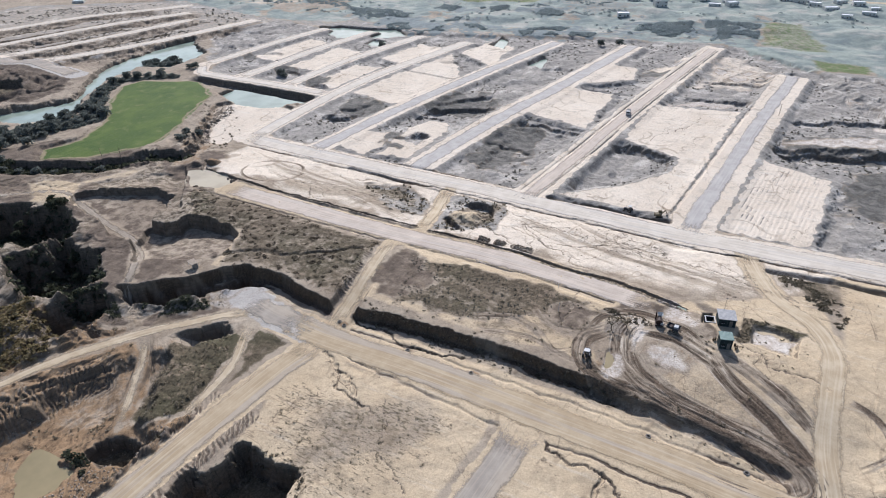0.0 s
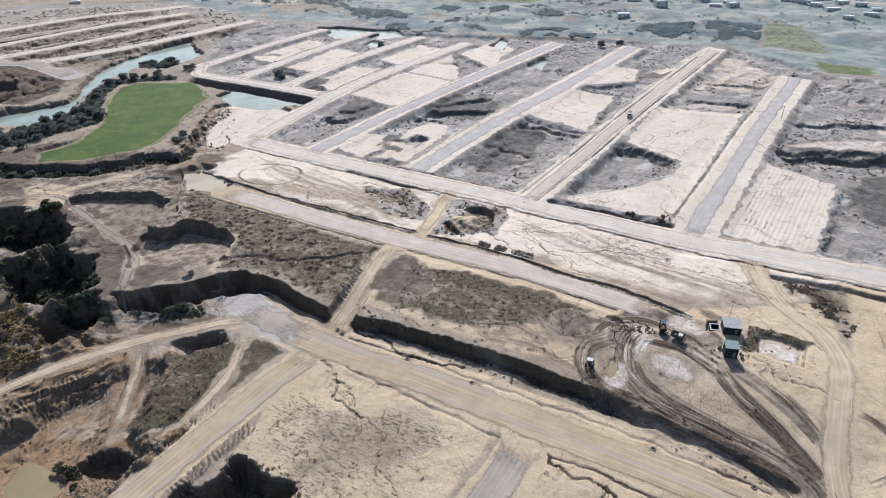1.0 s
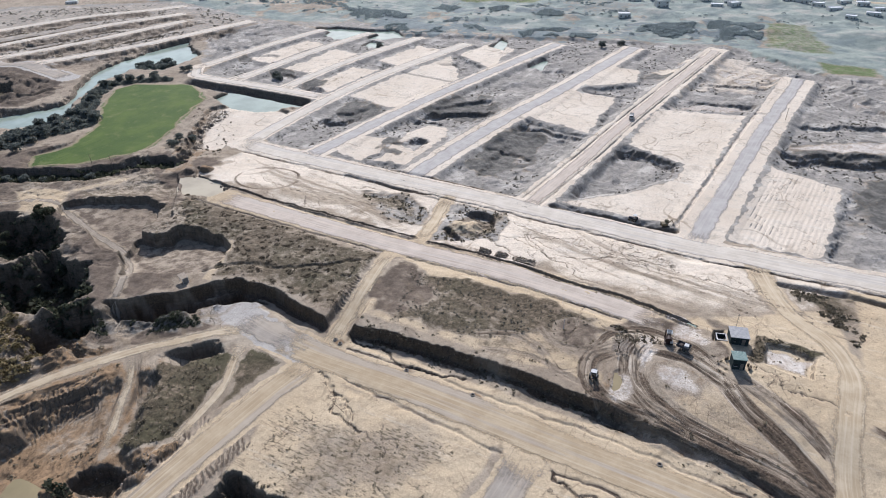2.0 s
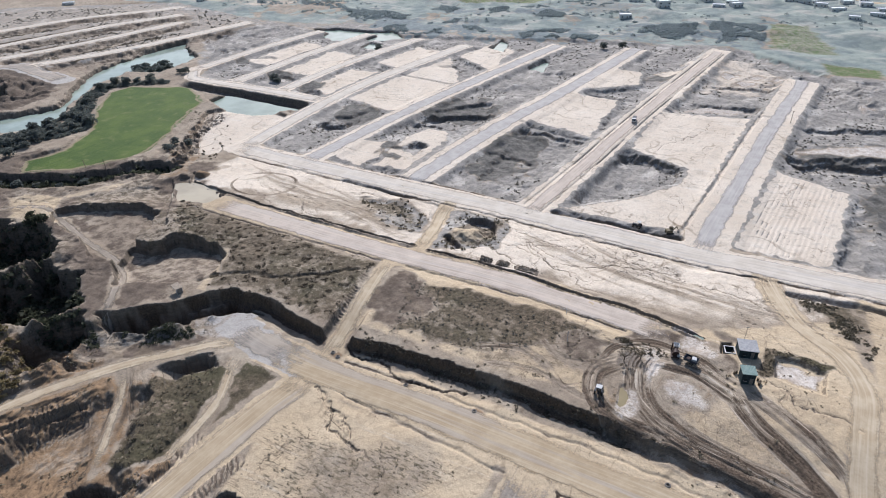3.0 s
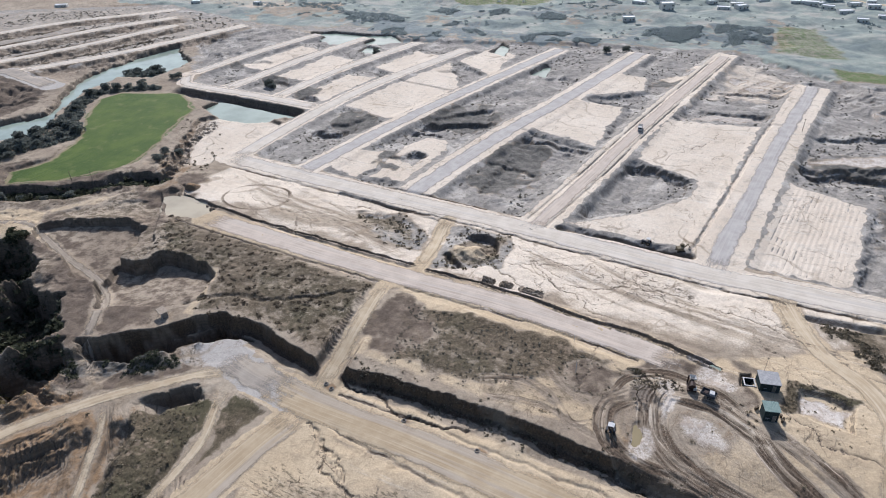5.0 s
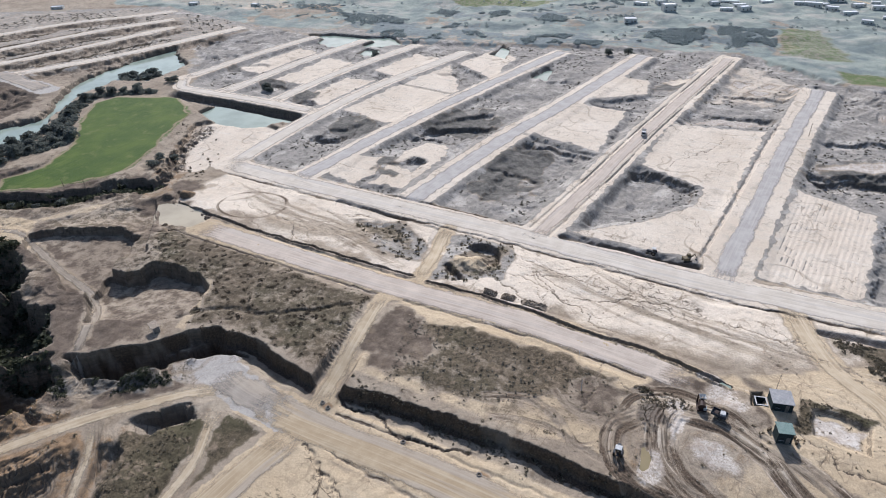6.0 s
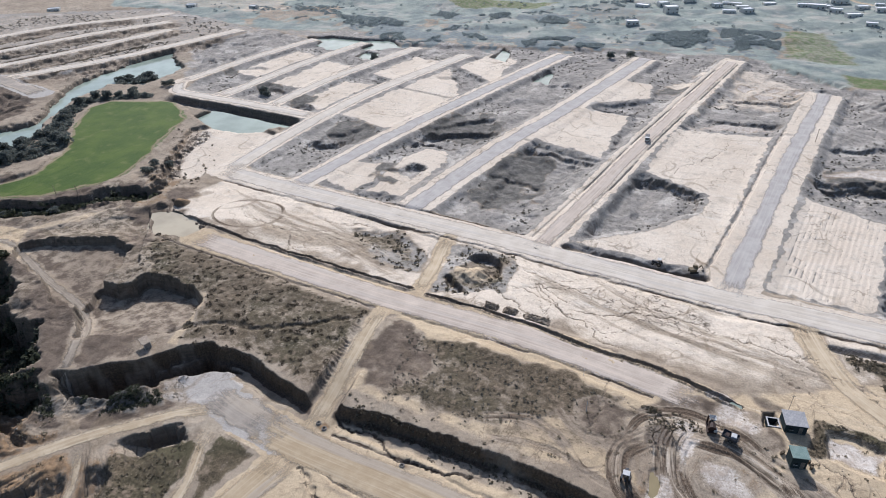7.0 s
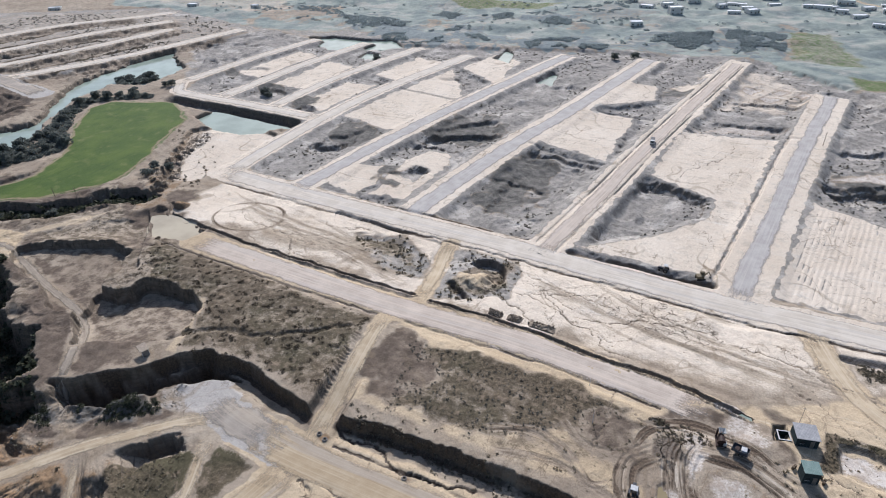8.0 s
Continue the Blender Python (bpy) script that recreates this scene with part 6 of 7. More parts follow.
def build_tree(name, tall, wide, seed, material, label, leaves=620):
    rnd = random.Random(seed)
    rng = np.random.default_rng(seed)
    tree = tagged(new(name), label, "tree")
    bm = bmesh.new()
    fork = tall * 0.22
    cone_between(bm, (0, 0, -0.3), (0.1, 0.05, fork), 0.05 * tall, 0.03 * tall)
    tips = []
    for k in range(6):
        a = k * 1.05 + rnd.uniform(-0.3, 0.3)
        r = wide * rnd.uniform(0.35, 0.7)
        tip = (math.cos(a) * r, math.sin(a) * r, tall * rnd.uniform(0.5, 0.9))
        cone_between(bm, (0.1, 0.05, fork * 0.92), tip, 0.02 * tall, 0.006 * tall, 5)
        tips.append(tip)
    part("trunk", bm, BARK, tree)
    low = [(x * 1.15, y * 1.15, tall * rnd.uniform(0.12, 0.3)) for x, y, z in tips]
    base = np.array([(x, y, z - 0.25 * tall) for x, y, z in tips] + low + [(0, 0, tall * 0.5)])
    rad = rng.uniform(0.42, 0.62, len(base)) * wide
    me = leaf_cloud("crown", base, rad, rad * 0.8, leaves // len(base), material, "", "", leaf=0.3, rng=rng)
    crown = new("crown", me)
    crown.parent = tree
    return tree


def plant(kinds, places, group, seed, lo=0.75, hi=1.3):
    rnd = random.Random(seed)
    zs = height(np.array([q[0] for q in places], float), np.array([q[1] for q in places], float))
    for (x, y), z in zip(places, zs):
        s = rnd.uniform(lo, hi)
        t = copy_thing(rnd.choice(kinds), pose(x, y, max(z, -4.4), 0, 0, rnd.uniform(0, 360)) @ Matrix.Scale(s, 4))
        tagged(t, group=group)


def drop_thing(ob):
    for o in (*ob.children_recursive, ob):
        bpy.data.objects.remove(o)


dark_kinds = [build_tree("tree", h, w, 40 + k, HAZY_OLIVE_LEAF, "dark evergreen tree with a ragged crown") for k, (h, w) in enumerate(((6.5, 3.2), (5.0, 3.0), (7.5, 3.6)))]
pit_kinds = [build_tree("tree", h, w, 46 + k, DARK_LEAF, "dark thorny tree at the rim of a pit") for k, (h, w) in enumerate(((6.0, 3.2), (4.6, 3.0)))]
plant(pit_kinds, [(-254, 124), (-250, 121), (-246, 123), (-261, 111), (-247, 98), (-231, 113),
                   (-211, 103), (-203, 97), (-255, 106)], "trees in the quarry", 3, 0.5, 0.85)
plant(dark_kinds, [(-400, 296), (-402, 304), (-398, 309), (-394, 314), (-386, 311), (-391, 300), (-393, 293), (-388, 305), (-405, 300)], "trees on the island", 4)
plant(dark_kinds, [(-382, 264), (-375, 267), (-371, 272), (-362, 275), (-355, 278), (-356, 300), (-361, 299), (-379, 258), (-366, 279)], "trees on the south bank", 5, 0.6, 1.0)
plant(dark_kinds, [(-381, 252), (-374, 242), (-368, 234), (-366, 231), (-360, 222), (-350, 212), (-341, 209), (-331, 207), (-331, 198), (-331, 191), (-332, 185), (-334, 178), (-339, 173), (-341, 167),
                   (-341, 159), (-337, 151), (-345, 205), (-354, 208), (-338, 200), (-339, 190), (-344, 180), (-349, 172), (-352, 162), (-350, 196), (-347, 186), (-330, 170), (-328, 160), (-356, 216)], "trees along the channel", 6, 0.6, 1.1)
plant(dark_kinds, [(-311, 136), (-303, 139), (-296, 143), (-288, 147), (-279, 152), (-270, 158), (-262, 212), (-264, 206), (-262, 200), (-318, 140)], "trees on the bank", 7, 0.5, 0.85)
plant(dark_kinds, [(-270, 407), (-267, 404), (-291, 314), (-287, 312), (-294, 316), (-100, 470), (-112, 462)], "lone trees", 8, 0.5, 0.9)
for k in dark_kinds + pit_kinds:
    drop_thing(k)


# ---- things on the site ----
WHITE_SHEET = plain_material("weathered_white_sheet", (0.42, 0.43, 0.435), (0.55, 0.55, 0.545), 0.5)
GREY_SHEET = plain_material("weathered_grey_sheet", (0.24, 0.245, 0.255), (0.34, 0.34, 0.345), 0.55)
GREEN_SHEET = plain_material("faded_green_sheet", (0.13, 0.20, 0.185), (0.19, 0.26, 0.24), 0.55)
TEAL_WALL = plain_material("dark_teal_panel", (0.014, 0.026, 0.030), (0.024, 0.038, 0.042), 0.85)
DARK_GLASS = plain_material("dark_window", (0.015, 0.02, 0.022), (0.03, 0.035, 0.04), 0.15)
STEEL = plain_material("dull_steel", (0.16, 0.16, 0.155), (0.26, 0.25, 0.24), 0.45, 0.7)
RUBBER = plain_material("dusty_rubber", (0.03, 0.028, 0.026), (0.07, 0.062, 0.052), 0.9)
ENGINE_BLUE = plain_material("worn_dark_paint", (0.04, 0.045, 0.055), (0.075, 0.08, 0.09), 0.5)
MAROON = plain_material("muddy_maroon_paint", (0.028, 0.016, 0.014), (0.055, 0.034, 0.028), 0.6)
MACHINE_YELLOW = plain_material("dusty_ochre_paint", (0.13, 0.105, 0.065), (0.20, 0.165, 0.11), 0.7)
CONCRETE = plain_material("rough_concrete", (0.36, 0.345, 0.32), (0.46, 0.44, 0.41), 0.9)
OLD_CONCRETE = plain_material("dirty_concrete", (0.14, 0.13, 0.12), (0.24, 0.22, 0.20), 0.9)
WOOD = plain_material("grey_timber", (0.17, 0.135, 0.10), (0.26, 0.21, 0.16), 0.85)
RUBBLE = plain_material("broken_stone", (0.25, 0.21, 0.165), (0.36, 0.31, 0.25), 0.95, 0.0, 2.0)
SPOIL = plain_material("dark_spoil", (0.16, 0.13, 0.10), (0.30, 0.25, 0.195), 0.95, 0.0, 0.9)
PLASTER = plain_material("pale_plaster", (0.50, 0.49, 0.46), (0.64, 0.62, 0.58), 0.85)
ROOF_WHITE = plain_material("whitewashed_roof", (0.66, 0.68, 0.69), (0.78, 0.79, 0.79), 0.7)


def block(bm, c, s, bevel=0.03, turn=0.0, tilt=0.0):
    got = bmesh.ops.create_cube(bm, size=1.0, matrix=pose(*c, tilt, 0, turn) @ Matrix.Diagonal((*s, 1)))
    if bevel:
        edges = list({e for v in got["verts"] for e in v.link_edges})
        bmesh.ops.bevel(bm, geom=edges, offset=min(bevel, min(s) * 0.3), segments=1, affect="EDGES")
    return bm


def box_part(name, c, s, material, parent, label="", bevel=0.03, turn=0.0, tilt=0.0):
    return part(name, block(bmesh.new(), c, s, bevel, turn, tilt), material, parent, label)


def ground_at(x, y):
    return float(height(float(x), float(y))[0])


def stand(name, x, y, turn, label, category, group="", z=None):
    e = tagged(new(name), label, category, group)
    e.matrix_world = pose(x, y, ground_at(x, y) if z is None else z, 0, 0, turn)
    return e


def site_cabin(name, x, y, turn, w, d, h, roof_mat, label, panels=4):
    """A panel-built site cabin on a steel base."""
    e = stand(name, x, y, turn, label, "cabin")
    box_part("base_frame", (0, 0, 0.10), (w + 0.1, d + 0.1, 0.30), STEEL, e)
    for sy in (-1, 1):
        for k in range(panels):
            box_part("wall_panel", (-w / 2 + (k + 0.5) * w / panels, sy * (d / 2 - 0.04), 0.25 + h / 2), (w / panels - 0.03, 0.08, h), TEAL_WALL, e, "", 0.015)
    for sx in (-1, 1):
        box_part("end_wall", (sx * (w / 2 - 0.04), 0, 0.25 + h / 2), (0.08, d - 0.18, h), TEAL_WALL, e, "", 0.015)
    bm = bmesh.new()
    ribs, wide, deep = int(w / 0.3), w + 0.35, d + 0.35
    xs = [-wide / 2 + wide * k / (ribs * 4) for k in range(ribs * 4 + 1)]
    rows = [[bm.verts.new((q, sy * deep / 2, 0.25 + h + z + (0.03 if top and k % 4 in (1, 2) else 0.0))) for k, q in enumerate(xs)]
            for sy, z, top in ((-1, 0.0, 0), (-1, 0.12, 1), (1, 0.22, 1), (1, 0.0, 0))]
    for a, c in ((0, 1), (1, 2), (2, 3), (3, 0)):
        for k in range(len(xs) - 1):
            bm.faces.new((rows[a][k], rows[a][k + 1], rows[c][k + 1], rows[c][k]))
    bm.faces.new([rows[q][0] for q in range(4)])
    bm.faces.new([rows[q][-1] for q in (3, 2, 1, 0)])
    bmesh.ops.recalc_face_normals(bm, faces=bm.faces[:])
    part("roof", bm, roof_mat, e, "ribbed sheet roof")
    door = box_part("door", (w * 0.22, -d / 2 - 0.03, 1.27), (0.85, 0.06, 2.0), STEEL, e, "grey steel door")
    box_part("handle", (w * 0.22 + 0.32, -d / 2 - 0.08, 1.25), (0.04, 0.06, 0.16), WHITE_SHEET, door)
    win = box_part("window", (-w * 0.22, -d / 2 - 0.02, 1.65), (0.9, 0.06, 0.75), DARK_GLASS, e, "dark glazed window")
    box_part("window_frame", (-w * 0.22, -d / 2 - 0.04, 1.24), (1.0, 0.08, 0.06), WHITE_SHEET, win)
    return e


def open_tank(x, y, turn):
    e = stand("water_tank", x, y, turn, "open water tank with a white rim beside the cabin", "tank")
    w, d, h, t = 2.5, 2.7, 1.7, 0.16
    for c, s in (((0, -d / 2, h / 2), (w, t, h)), ((0, d / 2, h / 2), (w, t, h)), ((-w / 2, 0, h / 2), (t, d - t, h)), ((w / 2, 0, h / 2), (t, d - t, h))):
        box_part("tank_wall", c, s, TEAL_WALL, e, "", 0.02)
    for c, s in (((0, -d / 2, h + 0.05), (w + 0.35, 0.3, 0.1)), ((0, d / 2, h + 0.05), (w + 0.35, 0.3, 0.1)), ((-w / 2, 0, h + 0.05), (0.3, d - 0.3, 0.1)), ((w / 2, 0, h + 0.05), (0.3, d - 0.3, 0.1))):
        box_part("rim", c, s, WHITE_SHEET, e, "white painted rim", 0.02)
    box_part("tank_floor", (0, 0, 0.06), (w - t, d - t, 0.12), TEAL_WALL, e)
    return e


def wheel(parent, x, y, r, w):
    bm = bmesh.new()
    bmesh.ops.create_cone(bm, cap_ends=True, segments=18, radius1=r, radius2=r, depth=w, matrix=pose(x, y, r, 0, 90, 0))
    edges = [q for q in bm.edges if len(q.link_faces) == 2 and q.calc_face_angle() > 1.0]
    bmesh.ops.bevel(bm, geom=edges, offset=w * 0.2, segments=2, affect="EDGES")
    tyre = part("wheel", bm, RUBBER, parent)
    bm = bmesh.new()
    bmesh.ops.create_cone(bm, cap_ends=True, segments=14, radius1=r * 0.5, radius2=r * 0.44, depth=w + 0.06, matrix=pose(x, y, r, 0, 90, 0))
    part("rim", bm, STEEL, tyre)


def tractor(x, y, turn, paint, label, group=""):
    e = stand("tractor", x, y, turn, label, "tractor", group)
    bm = block(bmesh.new(), (0, 1.15, 1.15), (0.8, 1.9, 0.75), 0.12)
    block(bm, (0, 2.08, 1.0), (0.74, 0.12, 0.6), 0.04)
    block(bm, (0, 0.3, 0.85), (0.55, 3.0, 0.4), 0.05)
    part("body", bm, paint, e)
    for sx in (-1, 1):
        for yy in (-0.75, 0.25):
            box_part("cab_post", (sx * 0.62, yy, 1.95), (0.09, 0.09, 1.2), STEEL, e, "", 0.01)
        box_part("mudguard", (sx * 0.78, -0.5, 1.55), (0.42, 1.3, 0.1), paint, e)
        wheel(e, sx * 0.88, -0.5, 0.78, 0.42)
        wheel(e, sx * 0.72, 1.6, 0.45, 0.26)
    box_part("cab_roof", (0, -0.25, 2.6), (1.5, 1.35, 0.12), WHITE_SHEET, e, "white cab roof")
    box_part("seat", (0, -0.55, 1.45), (0.5, 0.5, 0.5), RUBBER, e)
    bm = bmesh.new()
    cone_between(bm, (0.28, 1.3, 1.5), (0.28, 1.3, 2.3), 0.05, 0.05, 8)
    part("exhaust_pipe", bm, STEEL, e)
    return e


def trailer(x, y, turn, label, load=True):
    e = stand("trailer", x, y, turn, label, "trailer")
    box_part("bed", (0, 0, 0.95), (2.1, 3.4, 0.16), ENGINE_BLUE, e)
    for c, s in (((-1.0, 0, 1.3), (0.08, 3.4, 0.6)), ((1.0, 0, 1.3), (0.08, 3.4, 0.6)), ((0, -1.7, 1.3), (2.0, 0.08, 0.6)), ((0, 1.7, 1.3), (2.0, 0.08, 0.6))):
        box_part("side_board", c, s, ENGINE_BLUE, e, "", 0.02)
    box_part("drawbar", (0, 2.5, 0.75), (0.16, 1.7, 0.14), STEEL, e)
    for sx in (-1, 1):
        wheel(e, sx * 0.95, -0.4, 0.48, 0.28)
    if load:
        box_part("bale", (0.2, -0.7, 1.35), (1.4, 1.2, 0.7), WHITE_SHEET, e, "pale sheeted bale", 0.08, 12)
        box_part("bale", (-0.2, 0.6, 1.25), (1.2, 0.9, 0.5), MAROON, e, "dark sheeted bale", 0.08, -8)
    return e


def mixer(x, y, turn):
    """A site mixer: frame, hopper, drum and a tall control mast."""
    e = stand("concrete_mixer", x, y, turn, "dark concrete mixer with a white hopper on churned mud", "mixer")
    box_part("frame", (0, 0, 0.75), (2.2, 3.2, 0.2), MAROON, e)
    for sx in (-0.9, 0.9):
        for sy in (-1.3, 1.3):
            box_part("leg", (sx, sy, 0.33), (0.16, 0.16, 0.75), MAROON, e, "", 0.01)
    bm = bmesh.new()
    cone_between(bm, (0, -1.2, 1.55), (0, 0.9, 1.85), 0.95, 0.6, 16)
    part("drum", bm, MAROON, e)
    bm = bmesh.new()
    bmesh.ops.create_cone(bm, cap_ends=False, segments=4, radius1=0.5, radius2=1.1, depth=0.8, matrix=pose(0.2, 1.5, 2.3, 0, 0, 45))
    bmesh.ops.solidify(bm, geom=bm.faces[:], thickness=0.05)
    part("hopper", bm, WHITE_SHEET, e, "white sheet hopper")
    box_part("control_mast", (-0.85, 1.35, 2.0), (0.35, 0.35, 2.4), MAROON, e)
    box_part("engine_cover", (0.75, -0.9, 1.2), (0.7, 1.0, 0.7), WHITE_SHEET, e, "white engine cover")
    return e


def excavator(x, y, turn, label):
    e = stand("excavator", x, y, turn, label, "excavator")
    for sx in (-1, 1):
        box_part("track", (sx * 0.85, 0, 0.35), (0.5, 2.9, 0.7), RUBBER, e, "", 0.2)
    box_part("undercarriage", (0, 0, 0.6), (1.3, 1.5, 0.4), STEEL, e)
    box_part("house", (0, -0.35, 1.25), (2.1, 2.3, 0.9), MACHINE_YELLOW, e, "", 0.12)
    cab = box_part("cab", (-0.6, 0.65, 1.75), (0.85, 1.3, 1.6), MACHINE_YELLOW, e, "", 0.1)
    box_part("window", (-0.6, 1.31, 1.95), (0.7, 0.05, 0.9), DARK_GLASS, cab)
    bm = bmesh.new()
    cone_between(bm, (0.3, 0.7, 1.3), (0.3, 2.2, 3.0), 0.22, 0.18, 6)
    part("boom", bm, MACHINE_YELLOW, e)
    bm = bmesh.new()
    cone_between(bm, (0.3, 2.15, 3.05), (0.3, 3.1, 1.3), 0.16, 0.12, 6)
    part("arm", bm, MACHINE_YELLOW, e)
    box_part("bucket", (0.3, 3.05, 0.85), (0.8, 0.7, 0.7), STEEL, e, "", 0.15)
    return e


def lorry(x, y, turn, label):
    e = stand("lorry", x, y, turn, label, "lorry")
    cab = box_part("cab", (0, 2.0, 1.45), (2.0, 1.5, 1.8), WHITE_SHEET, e, "", 0.15)
    box_part("windscreen", (0, 2.76, 1.8), (1.7, 0.05, 0.75), DARK_GLASS, cab)
    box_part("chassis", (0, -0.3, 0.7), (0.9, 5.4, 0.25), STEEL, e)
    box_part("cargo_body", (0, -0.9, 1.45), (2.1, 3.9, 1.2), ENGINE_BLUE, e, "dark tipper body", 0.06)
    for sx in (-1, 1):
        for yy in (1.9, -1.2, -2.2):
            wheel(e, sx * 0.85, yy, 0.45, 0.3)
    return e


def shelter(x, y, turn):
    e = stand("shelter", x, y, turn, "small grey flat-roofed shelter at the brink of the bank", "shelter")
    for sx in (-1.6, 1.6):
        for sy in (-0.9, 0.9):
            box_part("post", (sx, sy, 0.95), (0.12, 0.12, 2.1), WHITE_SHEET, e, "", 0.01)
    box_part("back_wall", (0, 0.95, 0.95), (3.1, 0.1, 1.9), OLD_CONCRETE, e)
    box_part("side_wall", (1.66, 0, 0.95), (0.1, 1.7, 1.9), OLD_CONCRETE, e)
    box_part("roof", (0, 0, 2.08), (3.8, 2.4, 0.14), RUBBLE, e, "dusty grey-brown roof")
    return e


def heap(x, y, turn, w, d, h, seed, group):
    """A low flat-topped heap of broken stone."""
    rng = np.random.default_rng(seed)
    e = stand("rubble_heap", x, y, turn, "low grey heap of broken stone on pale earth", "rubble heap", group)
    bm = bmesh.new()
    bmesh.ops.create_grid(bm, x_segments=16, y_segments=10, size=1.0, matrix=Matrix.Diagonal((w / 2, d / 2, 1, 1)))
    for v in bm.verts:
        q = max(abs(v.co.x) / (w / 2), abs(v.co.y) / (d / 2))
        v.co.z = h * (1 - max(0.0, (q - 0.55) / 0.45)) * (0.75 + 0.5 * rng.random()) - 0.1
        v.co.x += rng.uniform(-0.15, 0.15)
        v.co.y += rng.uniform(-0.15, 0.15)
    part("heap_body", bm, SPOIL, e)
    bm = bmesh.new()
    bmesh.ops.create_icosphere(bm, subdivisions=1, radius=0.3)
    for v in bm.verts:
        v.co *= rng.uniform(0.7, 1.2)
    first = part("stone", bm, SPOIL, e)
    first.matrix_basis = pose(0, 0, h * 0.9)
    for k in range(16):
        o = first.copy()
        scene.collection.objects.link(o)
        a, b = rng.uniform(-0.48, 0.48), rng.uniform(-0.48, 0.48)
        o.matrix_basis = pose(a * w, b * d, h * (0.9 if max(abs(a), abs(b)) < 0.3 else 0.4), *rng.uniform(0, 360, 3)) @ Matrix.Scale(rng.uniform(0.6, 1.4), 4)
    return e


def manhole(x, y):
    e = stand("manhole", x, y, 0, "raised concrete manhole ring beside the street", "manhole", "manholes along the street")
    for name, r, z0, z1, mt in (("ring", 0.55, -0.3, 0.28, OLD_CONCRETE), ("collar", 0.7, -0.3, 0.08, OLD_CONCRETE)):
        bm = bmesh.new()
        bmesh.ops.create_cone(bm, cap_ends=False, segments=18, radius1=r, radius2=r, depth=z1 - z0, matrix=pose(0, 0, (z0 + z1) / 2))
        bmesh.ops.solidify(bm, geom=bm.faces[:], thickness=0.16)
        part(name, bm, mt, e)
    bm = bmesh.new()
    bmesh.ops.create_cone(bm, cap_ends=True, segments=18, radius1=0.42, radius2=0.42, depth=0.1, matrix=pose(0, 0, 0.0))
    part("shaft_floor", bm, RUBBER, e)


def pole(name, x, y, tall, r, material, label, category="pole", arm=0.0):
    e = stand(name, x, y, 20, label, category)
    bm = bmesh.new()
    cone_between(bm, (0, 0, -0.4), (0, 0, tall), r, r * 0.6, 8)
    part("shaft", bm, material, e)
    if arm:
        box_part("cross_arm", (0, 0, tall - 0.35), (arm, 0.1, 0.1), material, e, "", 0.01)
    return e


def dead_tree(x, y, tall, seed):
    rnd = random.Random(seed)
    e = stand("bare_tree", x, y, 0, "small bare dark tree beside the mud", "tree")
    bm = bmesh.new()
    cone_between(bm, (0, 0, -0.3), (0.1, 0, tall * 0.4), 0.16, 0.1, 7)
    part("trunk", bm, BARK, e)
    for k in range(9):
        a = k * 2.4 + rnd.uniform(-0.4, 0.4)
        tip = Vector((math.cos(a) * tall * 0.4, math.sin(a) * tall * 0.4, tall * rnd.uniform(0.65, 1.0)))
        bm = bmesh.new()
        root = Vector((0.08, 0, tall * rnd.uniform(0.2, 0.4)))
        cone_between(bm, root, tip, 0.06, 0.015, 5)
        for j in range(4):
            m = root.lerp(tip, rnd.uniform(0.4, 0.9))
            cone_between(bm, m, m + Vector((rnd.uniform(-0.6, 0.6), rnd.uniform(-0.6, 0.6), rnd.uniform(0.2, 0.7))), 0.03, 0.01, 4)
        part("branch", bm, BARK, e)
    rng = np.random.default_rng(seed)
    me = leaf_cloud("twigs", np.array([(0, 0, tall * 0.45)]), np.array([tall * 0.42]), np.array([tall * 0.45]), 70, DRY_LEAF, "", "", leaf=0.12, rng=rng)
    t = tagged(new("twigs", me), kind="stuff")
    t.parent = e


site_cabin("site_cabin", 6.3, 157.0, 14, 4.6, 4.4, 2.5, GREY_SHEET, "dark teal panel cabin with a grey sheet roof")
site_cabin("site_cabin", 7.1, 145.6, 16, 3.2, 3.0, 3.3, GREEN_SHEET, "dark panel cabin with a faded green roof", 3)
open_tank(2.3, 156.3, 14)
pole("aerial_mast", 5.4, 162.2, 5.5, 0.06, STEEL, "thin steel mast behind the cabin", "mast", 0.8)
mixer(-10.6, 147.4, 12)
trailer(-6.4, 146.2, 78, "dark trailer with pale sheeted bales beside the mixer")
tractor(-25.3, 125.6, 4, ENGINE_BLUE, "dark tractor with a white roof on a muddy loop")
dead_tree(-22.3, 139.6, 4.6, 3)
dead_tree(-18.5, 142.0, 3.0, 5)
tractor(-35.3, 220.6, 82, ENGINE_BLUE, "dusty dark tractor parked by the ditch")
excavator(-23.8, 220.0, -60, "dusty ochre excavator parked at the end of the ditch")
lorry(-60.0, 324.5, 188, "white-cabbed lorry with a dark body on the street")
shelter(-157.6, 111.5, -20)
for k, (hx, hy, hw, hd) in enumerate(((-76, 170.4, 4.6, 3.2), (-69.8, 170.6, 4.8, 3.4), (-61.5, 170.0, 8.5, 4.0))):
    heap(hx, hy, 3, hw, hd, 1.25, 20 + k, "heaps beside the terrace street")
for mx, my in ((-4.9, 108.1), (16.8, 107.2), (-72.3, 109.6), (-52.1, 109.1), (-97.2, 111.4), (-95, 110.6)):
    manhole(mx, my)
pole("timber_post", -278, 165.8, 4.5, 0.13, WOOD, "timber post at the edge of the field")
pole("timber_post", -270.4, 170.5, 4.5, 0.13, WOOD, "timber post at the edge of the field")
pole("utility_pole", 12, 352, 6.5, 0.14, WOOD, "dark timber pole beside the cross street", "pole", 1.2)
